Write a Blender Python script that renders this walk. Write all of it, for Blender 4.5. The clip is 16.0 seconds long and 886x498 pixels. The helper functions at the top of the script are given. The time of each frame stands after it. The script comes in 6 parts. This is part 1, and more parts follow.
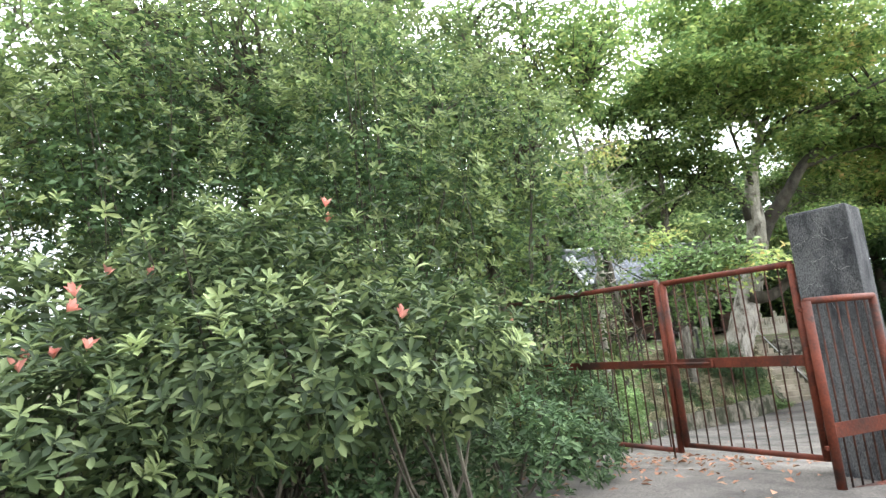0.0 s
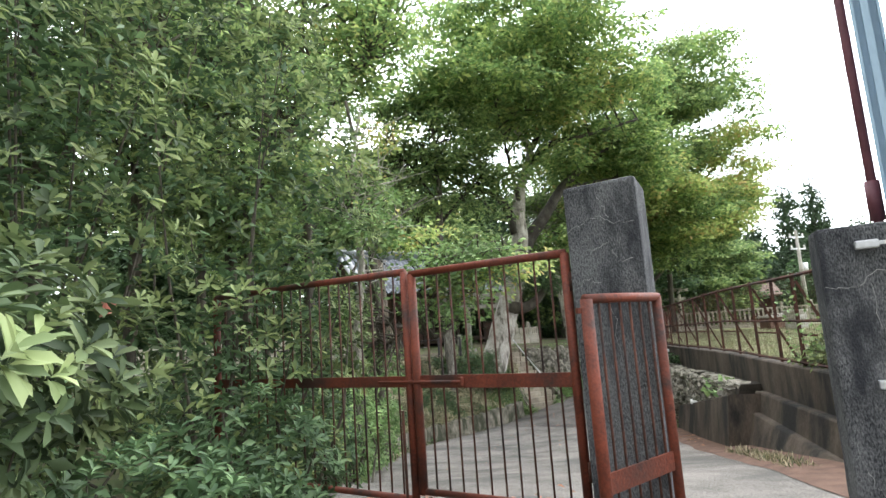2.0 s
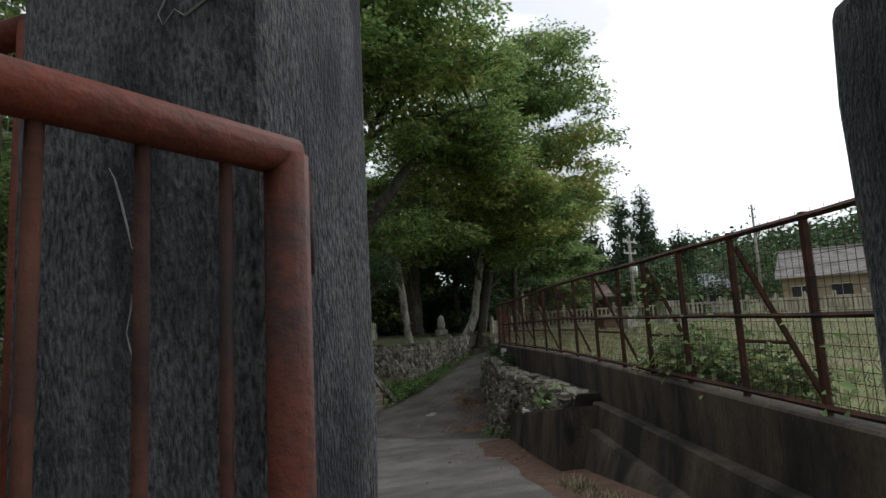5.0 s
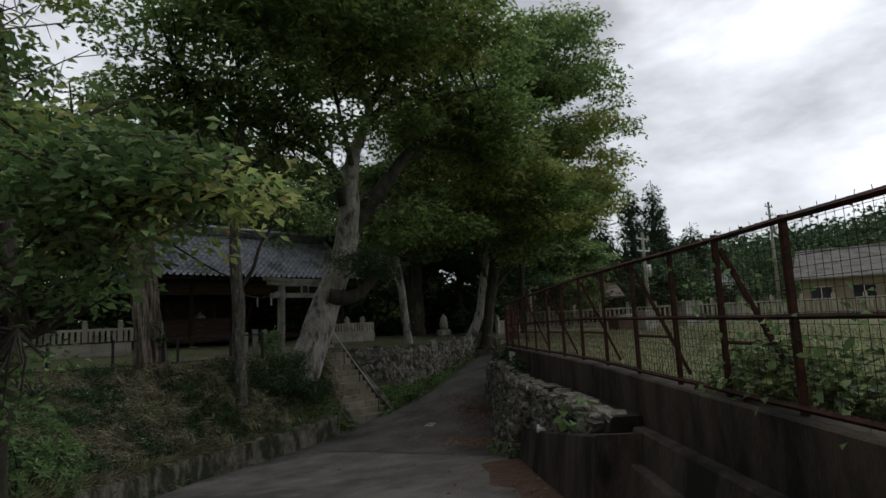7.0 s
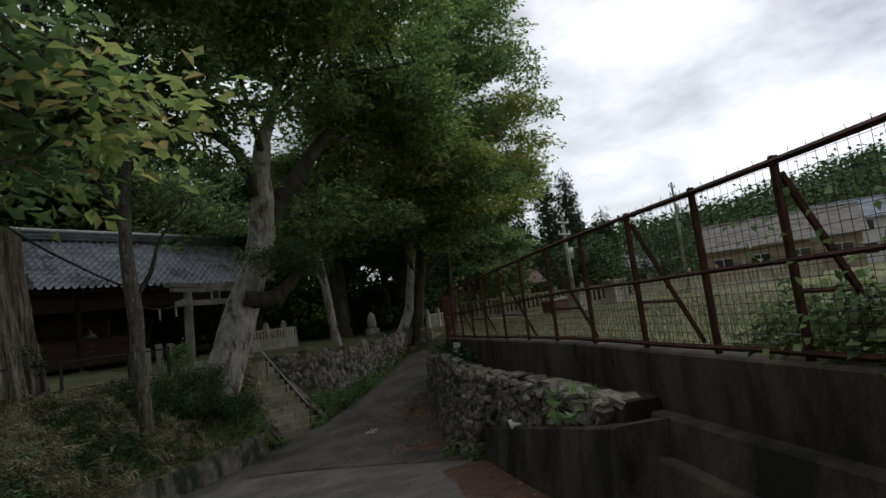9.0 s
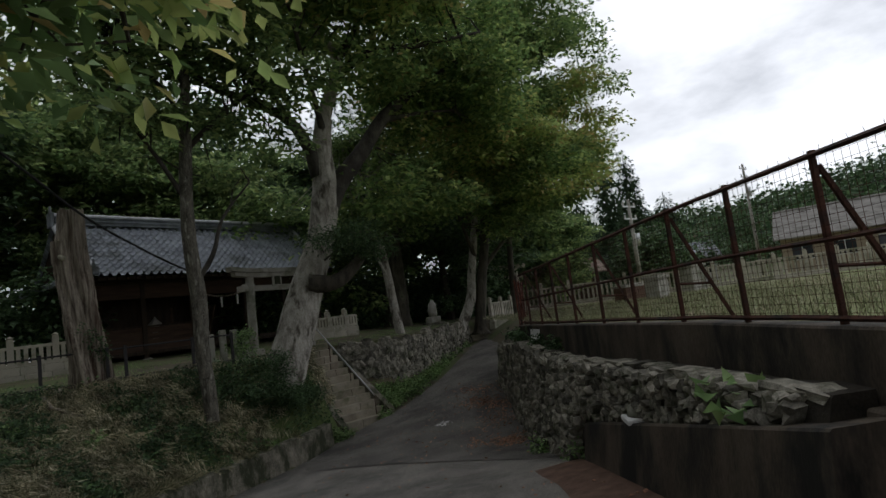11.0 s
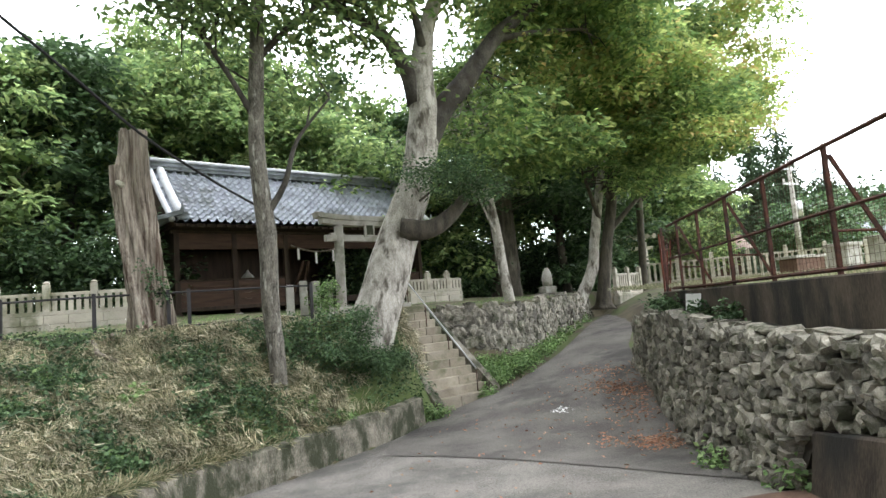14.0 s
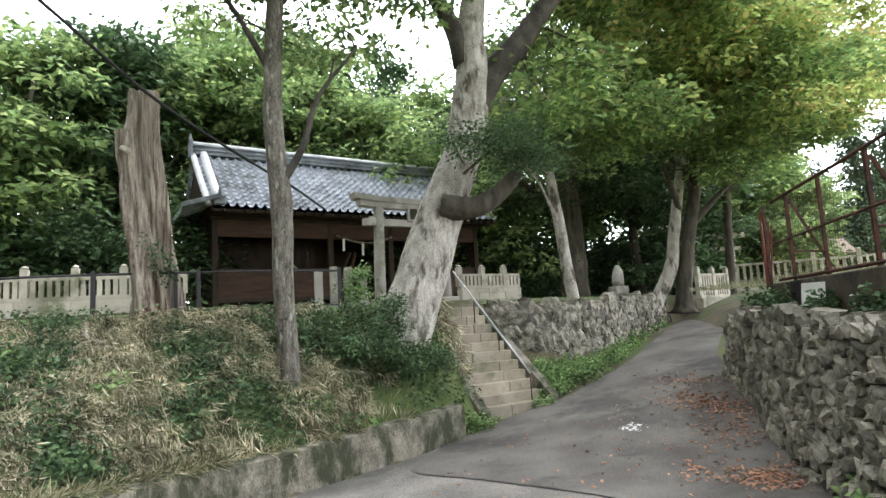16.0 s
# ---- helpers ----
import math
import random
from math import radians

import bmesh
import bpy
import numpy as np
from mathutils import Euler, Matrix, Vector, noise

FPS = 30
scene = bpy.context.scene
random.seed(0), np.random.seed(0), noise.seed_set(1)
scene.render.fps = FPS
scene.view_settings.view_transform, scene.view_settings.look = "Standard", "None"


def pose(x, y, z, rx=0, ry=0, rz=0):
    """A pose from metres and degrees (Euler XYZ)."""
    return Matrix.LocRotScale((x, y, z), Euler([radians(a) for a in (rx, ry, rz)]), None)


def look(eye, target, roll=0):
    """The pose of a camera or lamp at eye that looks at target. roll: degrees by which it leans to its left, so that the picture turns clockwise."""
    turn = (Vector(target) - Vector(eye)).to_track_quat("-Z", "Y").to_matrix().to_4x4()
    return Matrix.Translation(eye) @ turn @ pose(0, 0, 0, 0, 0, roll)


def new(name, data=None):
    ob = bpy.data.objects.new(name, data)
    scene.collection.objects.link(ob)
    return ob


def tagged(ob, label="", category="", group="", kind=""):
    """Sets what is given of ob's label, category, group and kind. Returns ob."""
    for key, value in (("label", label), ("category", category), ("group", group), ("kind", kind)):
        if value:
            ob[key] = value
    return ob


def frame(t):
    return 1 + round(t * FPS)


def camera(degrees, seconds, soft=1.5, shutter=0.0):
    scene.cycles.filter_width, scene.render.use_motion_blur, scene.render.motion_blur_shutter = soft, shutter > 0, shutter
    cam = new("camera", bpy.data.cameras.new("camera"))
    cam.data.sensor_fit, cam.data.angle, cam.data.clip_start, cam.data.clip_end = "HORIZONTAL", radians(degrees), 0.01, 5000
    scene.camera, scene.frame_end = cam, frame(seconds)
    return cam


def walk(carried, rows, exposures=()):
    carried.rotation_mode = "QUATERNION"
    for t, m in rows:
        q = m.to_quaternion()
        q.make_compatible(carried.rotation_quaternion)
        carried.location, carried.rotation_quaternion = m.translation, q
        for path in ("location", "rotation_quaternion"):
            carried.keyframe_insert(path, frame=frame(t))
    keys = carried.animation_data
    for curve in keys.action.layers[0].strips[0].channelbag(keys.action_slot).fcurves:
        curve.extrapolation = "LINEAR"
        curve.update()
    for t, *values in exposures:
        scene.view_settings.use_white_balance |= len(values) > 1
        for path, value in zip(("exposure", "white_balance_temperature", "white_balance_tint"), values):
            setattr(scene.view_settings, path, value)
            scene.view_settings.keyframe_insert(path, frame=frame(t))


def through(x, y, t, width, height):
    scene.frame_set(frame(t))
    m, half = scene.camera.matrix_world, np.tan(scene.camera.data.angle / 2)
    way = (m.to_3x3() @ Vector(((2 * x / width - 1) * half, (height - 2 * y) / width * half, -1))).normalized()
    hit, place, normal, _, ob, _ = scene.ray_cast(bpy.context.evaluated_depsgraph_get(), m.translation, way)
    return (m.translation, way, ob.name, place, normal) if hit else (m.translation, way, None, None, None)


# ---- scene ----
cam = camera(76.1, 16.0)
METRES, EYE = 14.5, 1.35
ROWS = [
    (0.0, 0.0, 0.0, 0.0, 0.87, 9.55, 5.19),
    (0.5, 0.0095, 0.0297, -0.0012, -4.84, 9.13, 5.07),
    (1.0, 0.0217, 0.0613, -0.0037, -7.93, 8.95, 5.2),
    (1.5, 0.037, 0.0894, -0.0028, -14.09, 8.42, 4.7),
    (2.0, 0.0574, 0.1155, -0.003, -21.12, 8.26, 3.92),
    (2.5, 0.0781, 0.1422, -0.0032, -24.11, 8.25, 3.89),
    (3.0, 0.1005, 0.1657, -0.0057, -28.59, 7.82, 3.63),
    (3.5, 0.123, 0.1895, -0.0083, -31.25, 7.52, 3.59),
    (4.0, 0.1497, 0.212, -0.0089, -33.49, 7.16, 3.39),
    (4.5, 0.1743, 0.2295, -0.0098, -35.31, 7.11, 3.31),
    (7.0, 0.2795, 0.3488, -0.0108, -35.13, 7.07, 2.62),
    (7.5, 0.2906, 0.3777, -0.0117, -34.61, 6.99, 3.01),
    (8.0, 0.3023, 0.4061, -0.0156, -39.36, 6.77, 4.74),
    (10.5, 0.3219, 0.5088, -0.0252, -44.53, 5.84, 8.54),
    (11.0, 0.3336, 0.5396, -0.0284, -38.33, 6.1, 7.25),
    (11.5, 0.3457, 0.5708, -0.0329, -33.58, 4.89, 5.99),
    (12.0, 0.3638, 0.6036, -0.04, -32.21, 4.31, 5.57),
    (12.5, 0.3836, 0.632, -0.0469, -31.32, 4.38, 5.5),
    (13.0, 0.407, 0.6588, -0.0525, -29.88, 4.83, 5.17),
    (13.5, 0.4238, 0.6828, -0.0551, -28.68, 5.01, 4.91),
    (14.0, 0.4471, 0.7126, -0.0632, -27.24, 5.21, 4.56),
    (14.5, 0.4669, 0.7352, -0.0699, -26.07, 5.53, 4.38),
    (15.0, 0.4893, 0.7637, -0.0765, -24.08, 5.88, 3.93),
    (15.5, 0.5081, 0.7871, -0.0804, -22.36, 6.16, 3.48),
    (16.0, 0.528, 0.8143, -0.087, -20.39, 6.39, 3.17),
]
# the stretch between the two gate pillars, and the curve after it
GAP = [(5.1, 0.2035, 0.2500, -0.0100, -35.6, 7.1, 3.1), (5.8, 0.2390, 0.2800, -0.0103, -35.6, 7.1, 2.9),
       (6.4, 0.2630, 0.3135, -0.0106, -35.4, 7.1, 2.7), (9.2, 0.3135, 0.4590, -0.0205, -43.5, 6.2, 7.4)]
EXPOSE = [(0.0, 0.1), (2.0, -0.32), (3.0, -0.8), (4.0, -1.5), (4.7, -1.95), (5.6, -2.6), (6.8, -3.05), (7.5, -3.05), (8.2, -2.78), (9.4, -3.0), (10.4, -3.35), (11.0, -2.8),
          (11.5, -2.05), (12.0, -1.3), (12.5, -0.65), (13.0, -0.05), (16.0, 0.0)]
walk(cam, [(t, pose(METRES * x, METRES * y, EYE + METRES * z, 90 + pitch, roll, yaw))
           for t, x, y, z, yaw, pitch, roll in sorted(ROWS + GAP)], EXPOSE)

# ---- sky and sun ----
world = bpy.data.worlds.new("sky")
scene.world = world
world.use_nodes = True
wn, wl = world.node_tree.nodes, world.node_tree.links
wn.clear()
w_out, w_bg, w_sky = wn.new("ShaderNodeOutputWorld"), wn.new("ShaderNodeBackground"), wn.new("ShaderNodeTexSky")
w_sky.sky_type, w_sky.sun_disc = "NISHITA", False
w_sky.sun_elevation, w_sky.sun_rotation = radians(38), radians(62)
w_sky.air_density, w_sky.dust_density = 1.0, 0.6
w_co, w_map, w_noise = wn.new("ShaderNodeTexCoord"), wn.new("ShaderNodeMapping"), wn.new("ShaderNodeTexNoise")
w_map.inputs["Scale"].default_value = (1.2, 1.2, 2.8)
w_noise.inputs["Scale"].default_value, w_noise.inputs["Detail"].default_value = 1.9, 7
w_noise.inputs["Roughness"].default_value = 0.55
w_ramp, w_mix = wn.new("ShaderNodeValToRGB"), wn.new("ShaderNodeMix")
w_mix.data_type = "RGBA"
w_ramp.color_ramp.elements[0].position, w_ramp.color_ramp.elements[1].position = 0.36, 0.6
w_ramp.color_ramp.elements[0].color, w_ramp.color_ramp.elements[1].color = (0.35, 0.35, 0.35, 1), (1, 1, 1, 1)
w_mix.inputs["B"].default_value = (45.5, 47.0, 50.5, 1)
wl.new(w_co.outputs["Generated"], w_map.inputs["Vector"])
wl.new(w_map.outputs["Vector"], w_noise.inputs["Vector"])
wl.new(w_noise.outputs["Fac"], w_ramp.inputs["Fac"])
wl.new(w_ramp.outputs["Color"], w_mix.inputs["Factor"])
wl.new(w_sky.outputs["Color"], w_mix.inputs["A"])
w_dot, w_glow, w_mul = wn.new("ShaderNodeVectorMath"), wn.new("ShaderNodeMapRange"), wn.new("ShaderNodeVectorMath")
w_dot.operation, w_mul.operation = "DOT_PRODUCT", "SCALE"
w_dot.inputs[1].default_value = (0.696, 0.37, 0.616)      # the bright side, where the sun stands behind the clouds
w_glow.interpolation_type = "SMOOTHSTEP"
w_glow.inputs["From Min"].default_value, w_glow.inputs["From Max"].default_value = -0.3, 1.0
w_glow.inputs["To Min"].default_value, w_glow.inputs["To Max"].default_value = 0.38, 1.5
wl.new(w_co.outputs["Generated"], w_dot.inputs[0])
wl.new(w_dot.outputs["Value"], w_glow.inputs["Value"])
wl.new(w_mix.outputs["Result"], w_mul.inputs[0])
wl.new(w_glow.outputs["Result"], w_mul.inputs["Scale"])
wl.new(w_mul.outputs["Vector"], w_bg.inputs["Color"])
w_bg.inputs["Strength"].default_value = 0.13
wl.new(w_bg.outputs["Background"], w_out.inputs["Surface"])
sun = new("sun", bpy.data.lights.new("sun", "SUN"))
sun.data.energy, sun.data.angle, sun.data.color = 1.5, radians(25), (1.0, 0.96, 0.9)
sun.matrix_basis = look((41.8, 22.2, 37), (0, 0, 0))

# ---- materials ----
def nodes_of(name):
    m = bpy.data.materials.new(name)
    m.use_nodes = True
    n, l = m.node_tree.nodes, m.node_tree.links
    return m, n, l, n["Principled BSDF"]


def surface(name, dark, light, scale=4.0, rough=0.8, bump=0.3, fine=40.0, stain=None, stain_scale=0.7, metal=0.0, vary=0.0, stretch=(1, 1, 1), stain_at=0.55, spec=0.3, island=False, grain=0.5):
    """A weathered surface: two tones in a coarse and a fine noise, stains with their own shape, and relief."""
    m, n, l, b = nodes_of(name)
    co, mp = n.new("ShaderNodeTexCoord"), n.new("ShaderNodeMapping")
    geo = n.new("ShaderNodeNewGeometry")
    mp.inputs["Scale"].default_value = stretch
    l.new(geo.outputs["Position"], mp.inputs["Vector"])
    a, f, s = n.new("ShaderNodeTexNoise"), n.new("ShaderNodeTexNoise"), n.new("ShaderNodeTexNoise")
    for node, sc, de in ((a, scale, 6), (f, fine, 3), (s, stain_scale, 8)):
        node.inputs["Scale"].default_value, node.inputs["Detail"].default_value = sc, de
        l.new(mp.outputs["Vector"], node.inputs["Vector"])
    s.inputs["Roughness"].default_value = 0.65
    add = n.new("ShaderNodeMath")
    add.operation = "MULTIPLY_ADD"
    l.new(f.outputs["Fac"], add.inputs[0])
    add.inputs[1].default_value = grain
    l.new(a.outputs["Fac"], add.inputs[2])
    r = n.new("ShaderNodeMapRange")
    r.inputs["From Min"].default_value, r.inputs["From Max"].default_value = (1 + grain) / 2 - 0.25, (1 + grain) / 2 + 0.25
    l.new(add.outputs[0], r.inputs["Value"])
    mix = n.new("ShaderNodeMix")
    mix.data_type = "RGBA"
    mix.inputs["A"].default_value, mix.inputs["B"].default_value = (*dark, 1), (*light, 1)
    l.new(r.outputs["Result"], mix.inputs["Factor"])
    out = mix.outputs["Result"]
    if stain:
        rr = n.new("ShaderNodeMapRange")
        rr.inputs["From Min"].default_value, rr.inputs["From Max"].default_value = stain_at - 0.05, stain_at + 0.08
        l.new(s.outputs["Fac"], rr.inputs["Value"])
        m2 = n.new("ShaderNodeMix")
        m2.data_type = "RGBA"
        m2.inputs["B"].default_value = (*stain, 1)
        l.new(rr.outputs["Result"], m2.inputs["Factor"])
        l.new(out, m2.inputs["A"])
        out = m2.outputs["Result"]
    if vary:
        info = n.new("ShaderNodeObjectInfo")
        hs, vr = n.new("ShaderNodeHueSaturation"), n.new("ShaderNodeMapRange")
        vr.inputs["To Min"].default_value, vr.inputs["To Max"].default_value = 1 - vary, 1 + vary
        l.new(geo.outputs["Random Per Island"] if island else info.outputs["Random"], vr.inputs["Value"])
        l.new(vr.outputs["Result"], hs.inputs["Value"])
        l.new(out, hs.inputs["Color"])
        out = hs.outputs["Color"]
    l.new(out, b.inputs["Base Color"])
    b.inputs["Roughness"].default_value, b.inputs["Metallic"].default_value = rough, metal
    b.inputs["Specular IOR Level"].default_value = spec
    if bump:
        bp = n.new("ShaderNodeBump")
        bp.inputs["Strength"].default_value, bp.inputs["Distance"].default_value = bump, 0.02
        l.new(add.outputs[0], bp.inputs["Height"])
        l.new(bp.outputs["Normal"], b.inputs["Normal"])
    return m


def foliage(name, cols, through=0.35, rough=0.45):
    """Leaves in several greens, one tone a leaf, some light passing through them."""
    m, n, l, b = nodes_of(name)
    geo, ramp = n.new("ShaderNodeNewGeometry"), n.new("ShaderNodeValToRGB")
    e = ramp.color_ramp.elements
    while len(e) < len(cols):
        e.new(0.5)
    for k, (at, c) in enumerate(cols):
        e[k].position, e[k].color = at, (*c, 1)
    l.new(geo.outputs["Random Per Island"], ramp.inputs["Fac"])
    big = n.new("ShaderNodeTexNoise")
    big.inputs["Scale"].default_value = 1.8
    l.new(geo.outputs["Position"], big.inputs["Vector"])
    hs, vr = n.new("ShaderNodeHueSaturation"), n.new("ShaderNodeMapRange")
    vr.inputs["From Min"].default_value, vr.inputs["From Max"].default_value = 0.3, 0.7
    vr.inputs["To Min"].default_value, vr.inputs["To Max"].default_value = 0.65, 1.5
    l.new(big.outputs["Fac"], vr.inputs["Value"])
    l.new(vr.outputs["Result"], hs.inputs["Value"])
    l.new(ramp.outputs["Color"], hs.inputs["Color"])
    hs.inputs["Saturation"].default_value = 0.77
    l.new(hs.outputs["Color"], b.inputs["Base Color"])
    b.inputs["Roughness"].default_value = rough
    b.inputs["Specular IOR Level"].default_value = 0.22
    tr, mx = n.new("ShaderNodeBsdfTranslucent"), n.new("ShaderNodeMixShader")
    l.new(hs.outputs["Color"], tr.inputs["Color"])
    mx.inputs["Fac"].default_value = through
    l.new(b.outputs["BSDF"], mx.inputs[1])
    l.new(tr.outputs["BSDF"], mx.inputs[2])
    l.new(mx.outputs["Shader"], n["Material Output"].inputs["Surface"])
    return m


EARTH = surface("earth", (0.05, 0.043, 0.027), (0.15, 0.126, 0.08), 1.5, 0.95, 0.6, 25, (0.09, 0.12, 0.04), 0.35, stain_at=0.5)
LAWN = surface("lawn", (0.1, 0.13, 0.04), (0.26, 0.27, 0.12), 1.2, 0.95, 0.6, 30, (0.24, 0.19, 0.12), 0.4)
ASPHALT_OLD = surface("pale asphalt", (0.1, 0.092, 0.08), (0.27, 0.25, 0.22), 1.4, 0.92, 0.7, 55, (0.1, 0.096, 0.086), 0.5, grain=1.4)
ASPHALT = surface("dark asphalt", (0.075, 0.068, 0.06), (0.19, 0.175, 0.155), 1.1, 0.9, 0.6, 60, (0.06, 0.056, 0.05), 0.6, grain=1.1)
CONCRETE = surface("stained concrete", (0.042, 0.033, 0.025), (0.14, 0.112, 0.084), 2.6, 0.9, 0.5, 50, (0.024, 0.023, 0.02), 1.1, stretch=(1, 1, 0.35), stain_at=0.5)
KERB = surface("kerb concrete", (0.1, 0.092, 0.07), (0.32, 0.29, 0.23), 5.0, 0.9, 0.9, 50, (0.045, 0.05, 0.028), 2.2, stretch=(1, 1, 0.6), stain_at=0.48, grain=0.8)
GRANITE_DARK = surface("black-streaked granite", (0.022, 0.024, 0.027), (0.17, 0.174, 0.172), 2.6, 0.85, 0.6, 95, (0.03, 0.032, 0.036), 2.2, stretch=(1.5, 1.5, 0.6), stain_at=0.54, grain=1.2)
GRANITE = surface("grey granite", (0.3, 0.28, 0.24), (0.5, 0.48, 0.43), 2.5, 0.85, 0.3, 90, (0.2, 0.2, 0.15), 1.3)
STONE_PALE = surface("pale fence stone", (0.38, 0.35, 0.28), (0.6, 0.56, 0.47), 2.0, 0.85, 0.3, 60, (0.22, 0.22, 0.15), 1.2, vary=0.12)
FIELDSTONE = surface("lichened field stone", (0.085, 0.079, 0.062), (0.34, 0.315, 0.255), 9.0, 0.9, 0.8, 70, (0.07, 0.072, 0.045), 4.0, vary=0.55)
FIELDSTONE_REST = surface("lichened stone rubble", (0.085, 0.079, 0.062), (0.34, 0.315, 0.255), 9.0, 0.9, 0.8, 70, (0.07, 0.072, 0.045), 4.0, vary=0.5, island=True)
# soil core of the stone wall, near black to paint the shade between stones
SOIL_GAP_SHADE = surface("packed soil with gap shade", (0.02, 0.017, 0.013), (0.05, 0.042, 0.03), 6, 0.95, 0.6)
STEPSTONE = surface("step stone", (0.22, 0.19, 0.14), (0.42, 0.37, 0.29), 3.0, 0.9, 0.5, 50, (0.15, 0.15, 0.09), 1.5, vary=0.15)
RUST = surface("rusted red paint", (0.06, 0.019, 0.011), (0.22, 0.05, 0.024), 6.0, 0.65, 0.4, 60, (0.045, 0.022, 0.016), 3.0, stain_at=0.54)
RUST_DARK = surface("dark rust", (0.028, 0.014, 0.01), (0.11, 0.042, 0.025), 9.0, 0.8, 0.3, 70, (0.03, 0.02, 0.018), 3.0)
IRON = surface("black iron", (0.02, 0.02, 0.022), (0.05, 0.045, 0.045), 8, 0.6, 0.1)
STEEL_BLUE = surface("pale blue steel", (0.28, 0.4, 0.5), (0.4, 0.54, 0.64), 3, 0.45, 0.05, 50, (0.36, 0.34, 0.3), 2.0, stretch=(1, 1, 0.3), stain_at=0.62)
PIPE_RED = surface("maroon pipe", (0.09, 0.03, 0.04), (0.16, 0.055, 0.065), 4, 0.5, 0.05)
GALV = surface("galvanised steel", (0.45, 0.46, 0.46), (0.68, 0.69, 0.68), 8, 0.4, 0.1, metal=0.6)
WOOD_DARK = surface("dark timber", (0.02, 0.014, 0.01), (0.065, 0.042, 0.028), 3.0, 0.75, 0.2, 30, stretch=(3, 3, 0.4))
WOOD_BROWN = surface("brown boards", (0.04, 0.022, 0.015), (0.1, 0.055, 0.035), 3.0, 0.7, 0.2, 30, stretch=(0.5, 0.5, 4))
TILE = surface("grey roof tile", (0.16, 0.175, 0.2), (0.36, 0.385, 0.42), 2.2, 0.5, 0.15, 40, (0.12, 0.13, 0.13), 0.9)
TILE_PALE = surface("silvered ridge tile", (0.36, 0.37, 0.38), (0.6, 0.61, 0.62), 3, 0.5, 0.2, 40)
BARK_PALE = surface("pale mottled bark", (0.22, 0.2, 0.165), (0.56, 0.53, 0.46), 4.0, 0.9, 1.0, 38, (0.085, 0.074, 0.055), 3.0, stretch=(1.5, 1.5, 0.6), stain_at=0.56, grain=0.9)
# mottled bark for limbs seen against the sky, their backlit shade put into the colour
BARK_LIMB_SHADED = surface("mottled limb bark in shade", (0.018, 0.016, 0.013), (0.12, 0.11, 0.09), 2.6, 0.9, 0.9, 25, (0.04, 0.034, 0.026), 1.4, stretch=(1.4, 1.4, 0.8), stain_at=0.5)
BARK_DARK = surface("dark bark", (0.03, 0.027, 0.021), (0.115, 0.1, 0.075), 5.0, 0.9, 0.8, 35, (0.16, 0.15, 0.11), 2.0, stretch=(1.5, 1.5, 0.4), stain_at=0.6)
BARK_SLIM = surface("lichened slim bark", (0.04, 0.035, 0.027), (0.2, 0.184, 0.148), 9.0, 0.9, 1.0, 45, (0.4, 0.39, 0.33), 6.0, stretch=(1.4, 1.4, 0.5), stain_at=0.6, grain=0.9)
DEADWOOD = surface("bleached dead wood", (0.05, 0.036, 0.026), (0.46, 0.4, 0.32), 5.0, 0.9, 1.0, 30, (0.06, 0.036, 0.024), 2.6, stretch=(3.4, 3.4, 0.16))
PLASTER = surface("cream render", (0.45, 0.4, 0.3), (0.58, 0.53, 0.42), 1.5, 0.85, 0.1)
WHITE = surface("white paint", (0.7, 0.69, 0.66), (0.82, 0.81, 0.79), 2, 0.6, 0.05)
TIN_BROWN = surface("brown roof sheet", (0.16, 0.11, 0.08), (0.26, 0.19, 0.14), 1.5, 0.6, 0.1)
TIN_GREEN = surface("green copper roof", (0.2, 0.33, 0.27), (0.32, 0.46, 0.39), 1.5, 0.6, 0.1)
GLASS_DARK = surface("dark window glass", (0.02, 0.025, 0.03), (0.04, 0.045, 0.05), 1, 0.1, 0.0, spec=0.6)
CABLE = surface("black cable", (0.012, 0.012, 0.012), (0.025, 0.025, 0.025), 5, 0.6, 0.0)
BRICK_SOIL = surface("reddish soil", (0.085, 0.05, 0.036), (0.18, 0.11, 0.078), 5, 0.95, 0.6, 60)
LEAF_HEDGE = foliage("hedge leaves", [(0, (0.02, 0.043, 0.013)), (0.4, (0.05, 0.092, 0.025)), (0.75, (0.095, 0.15, 0.038)), (1, (0.17, 0.235, 0.06))], 0.25, 0.5)
LEAF_TIP = foliage("fresh hedge leaves", [(0, (0.14, 0.21, 0.05)), (1, (0.28, 0.36, 0.1))], 0.3, 0.5)
LEAF_SHRUB = foliage("tall shrub leaves", [(0, (0.035, 0.068, 0.018)), (0.5, (0.1, 0.16, 0.035)), (1, (0.29, 0.37, 0.08))], 0.45, 0.35)
LEAF_RED = foliage("red young leaves", [(0, (0.6, 0.1, 0.07)), (1, (0.72, 0.24, 0.15))], 0.3)
LEAF_BIG = foliage("zelkova leaves", [(0, (0.09, 0.19, 0.03)), (0.5, (0.17, 0.31, 0.05)), (0.85, (0.33, 0.45, 0.07)), (1, (0.46, 0.52, 0.09))], 0.62)
# yellow leaves of cherry and thin trees; in large crowns the colour imitates sunlight
LEAF_YELLOW = foliage("yellowing and painted sunlit leaves", [(0, (0.26, 0.4, 0.06)), (0.75, (0.45, 0.52, 0.08)), (1, (0.55, 0.36, 0.07))], 0.6)
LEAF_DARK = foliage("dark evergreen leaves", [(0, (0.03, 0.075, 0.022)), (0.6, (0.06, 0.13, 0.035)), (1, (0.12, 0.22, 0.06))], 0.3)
LEAF_WOOD = foliage("woodland leaves", [(0, (0.08, 0.16, 0.035)), (0.6, (0.18, 0.3, 0.06)), (1, (0.36, 0.46, 0.1))], 0.6)
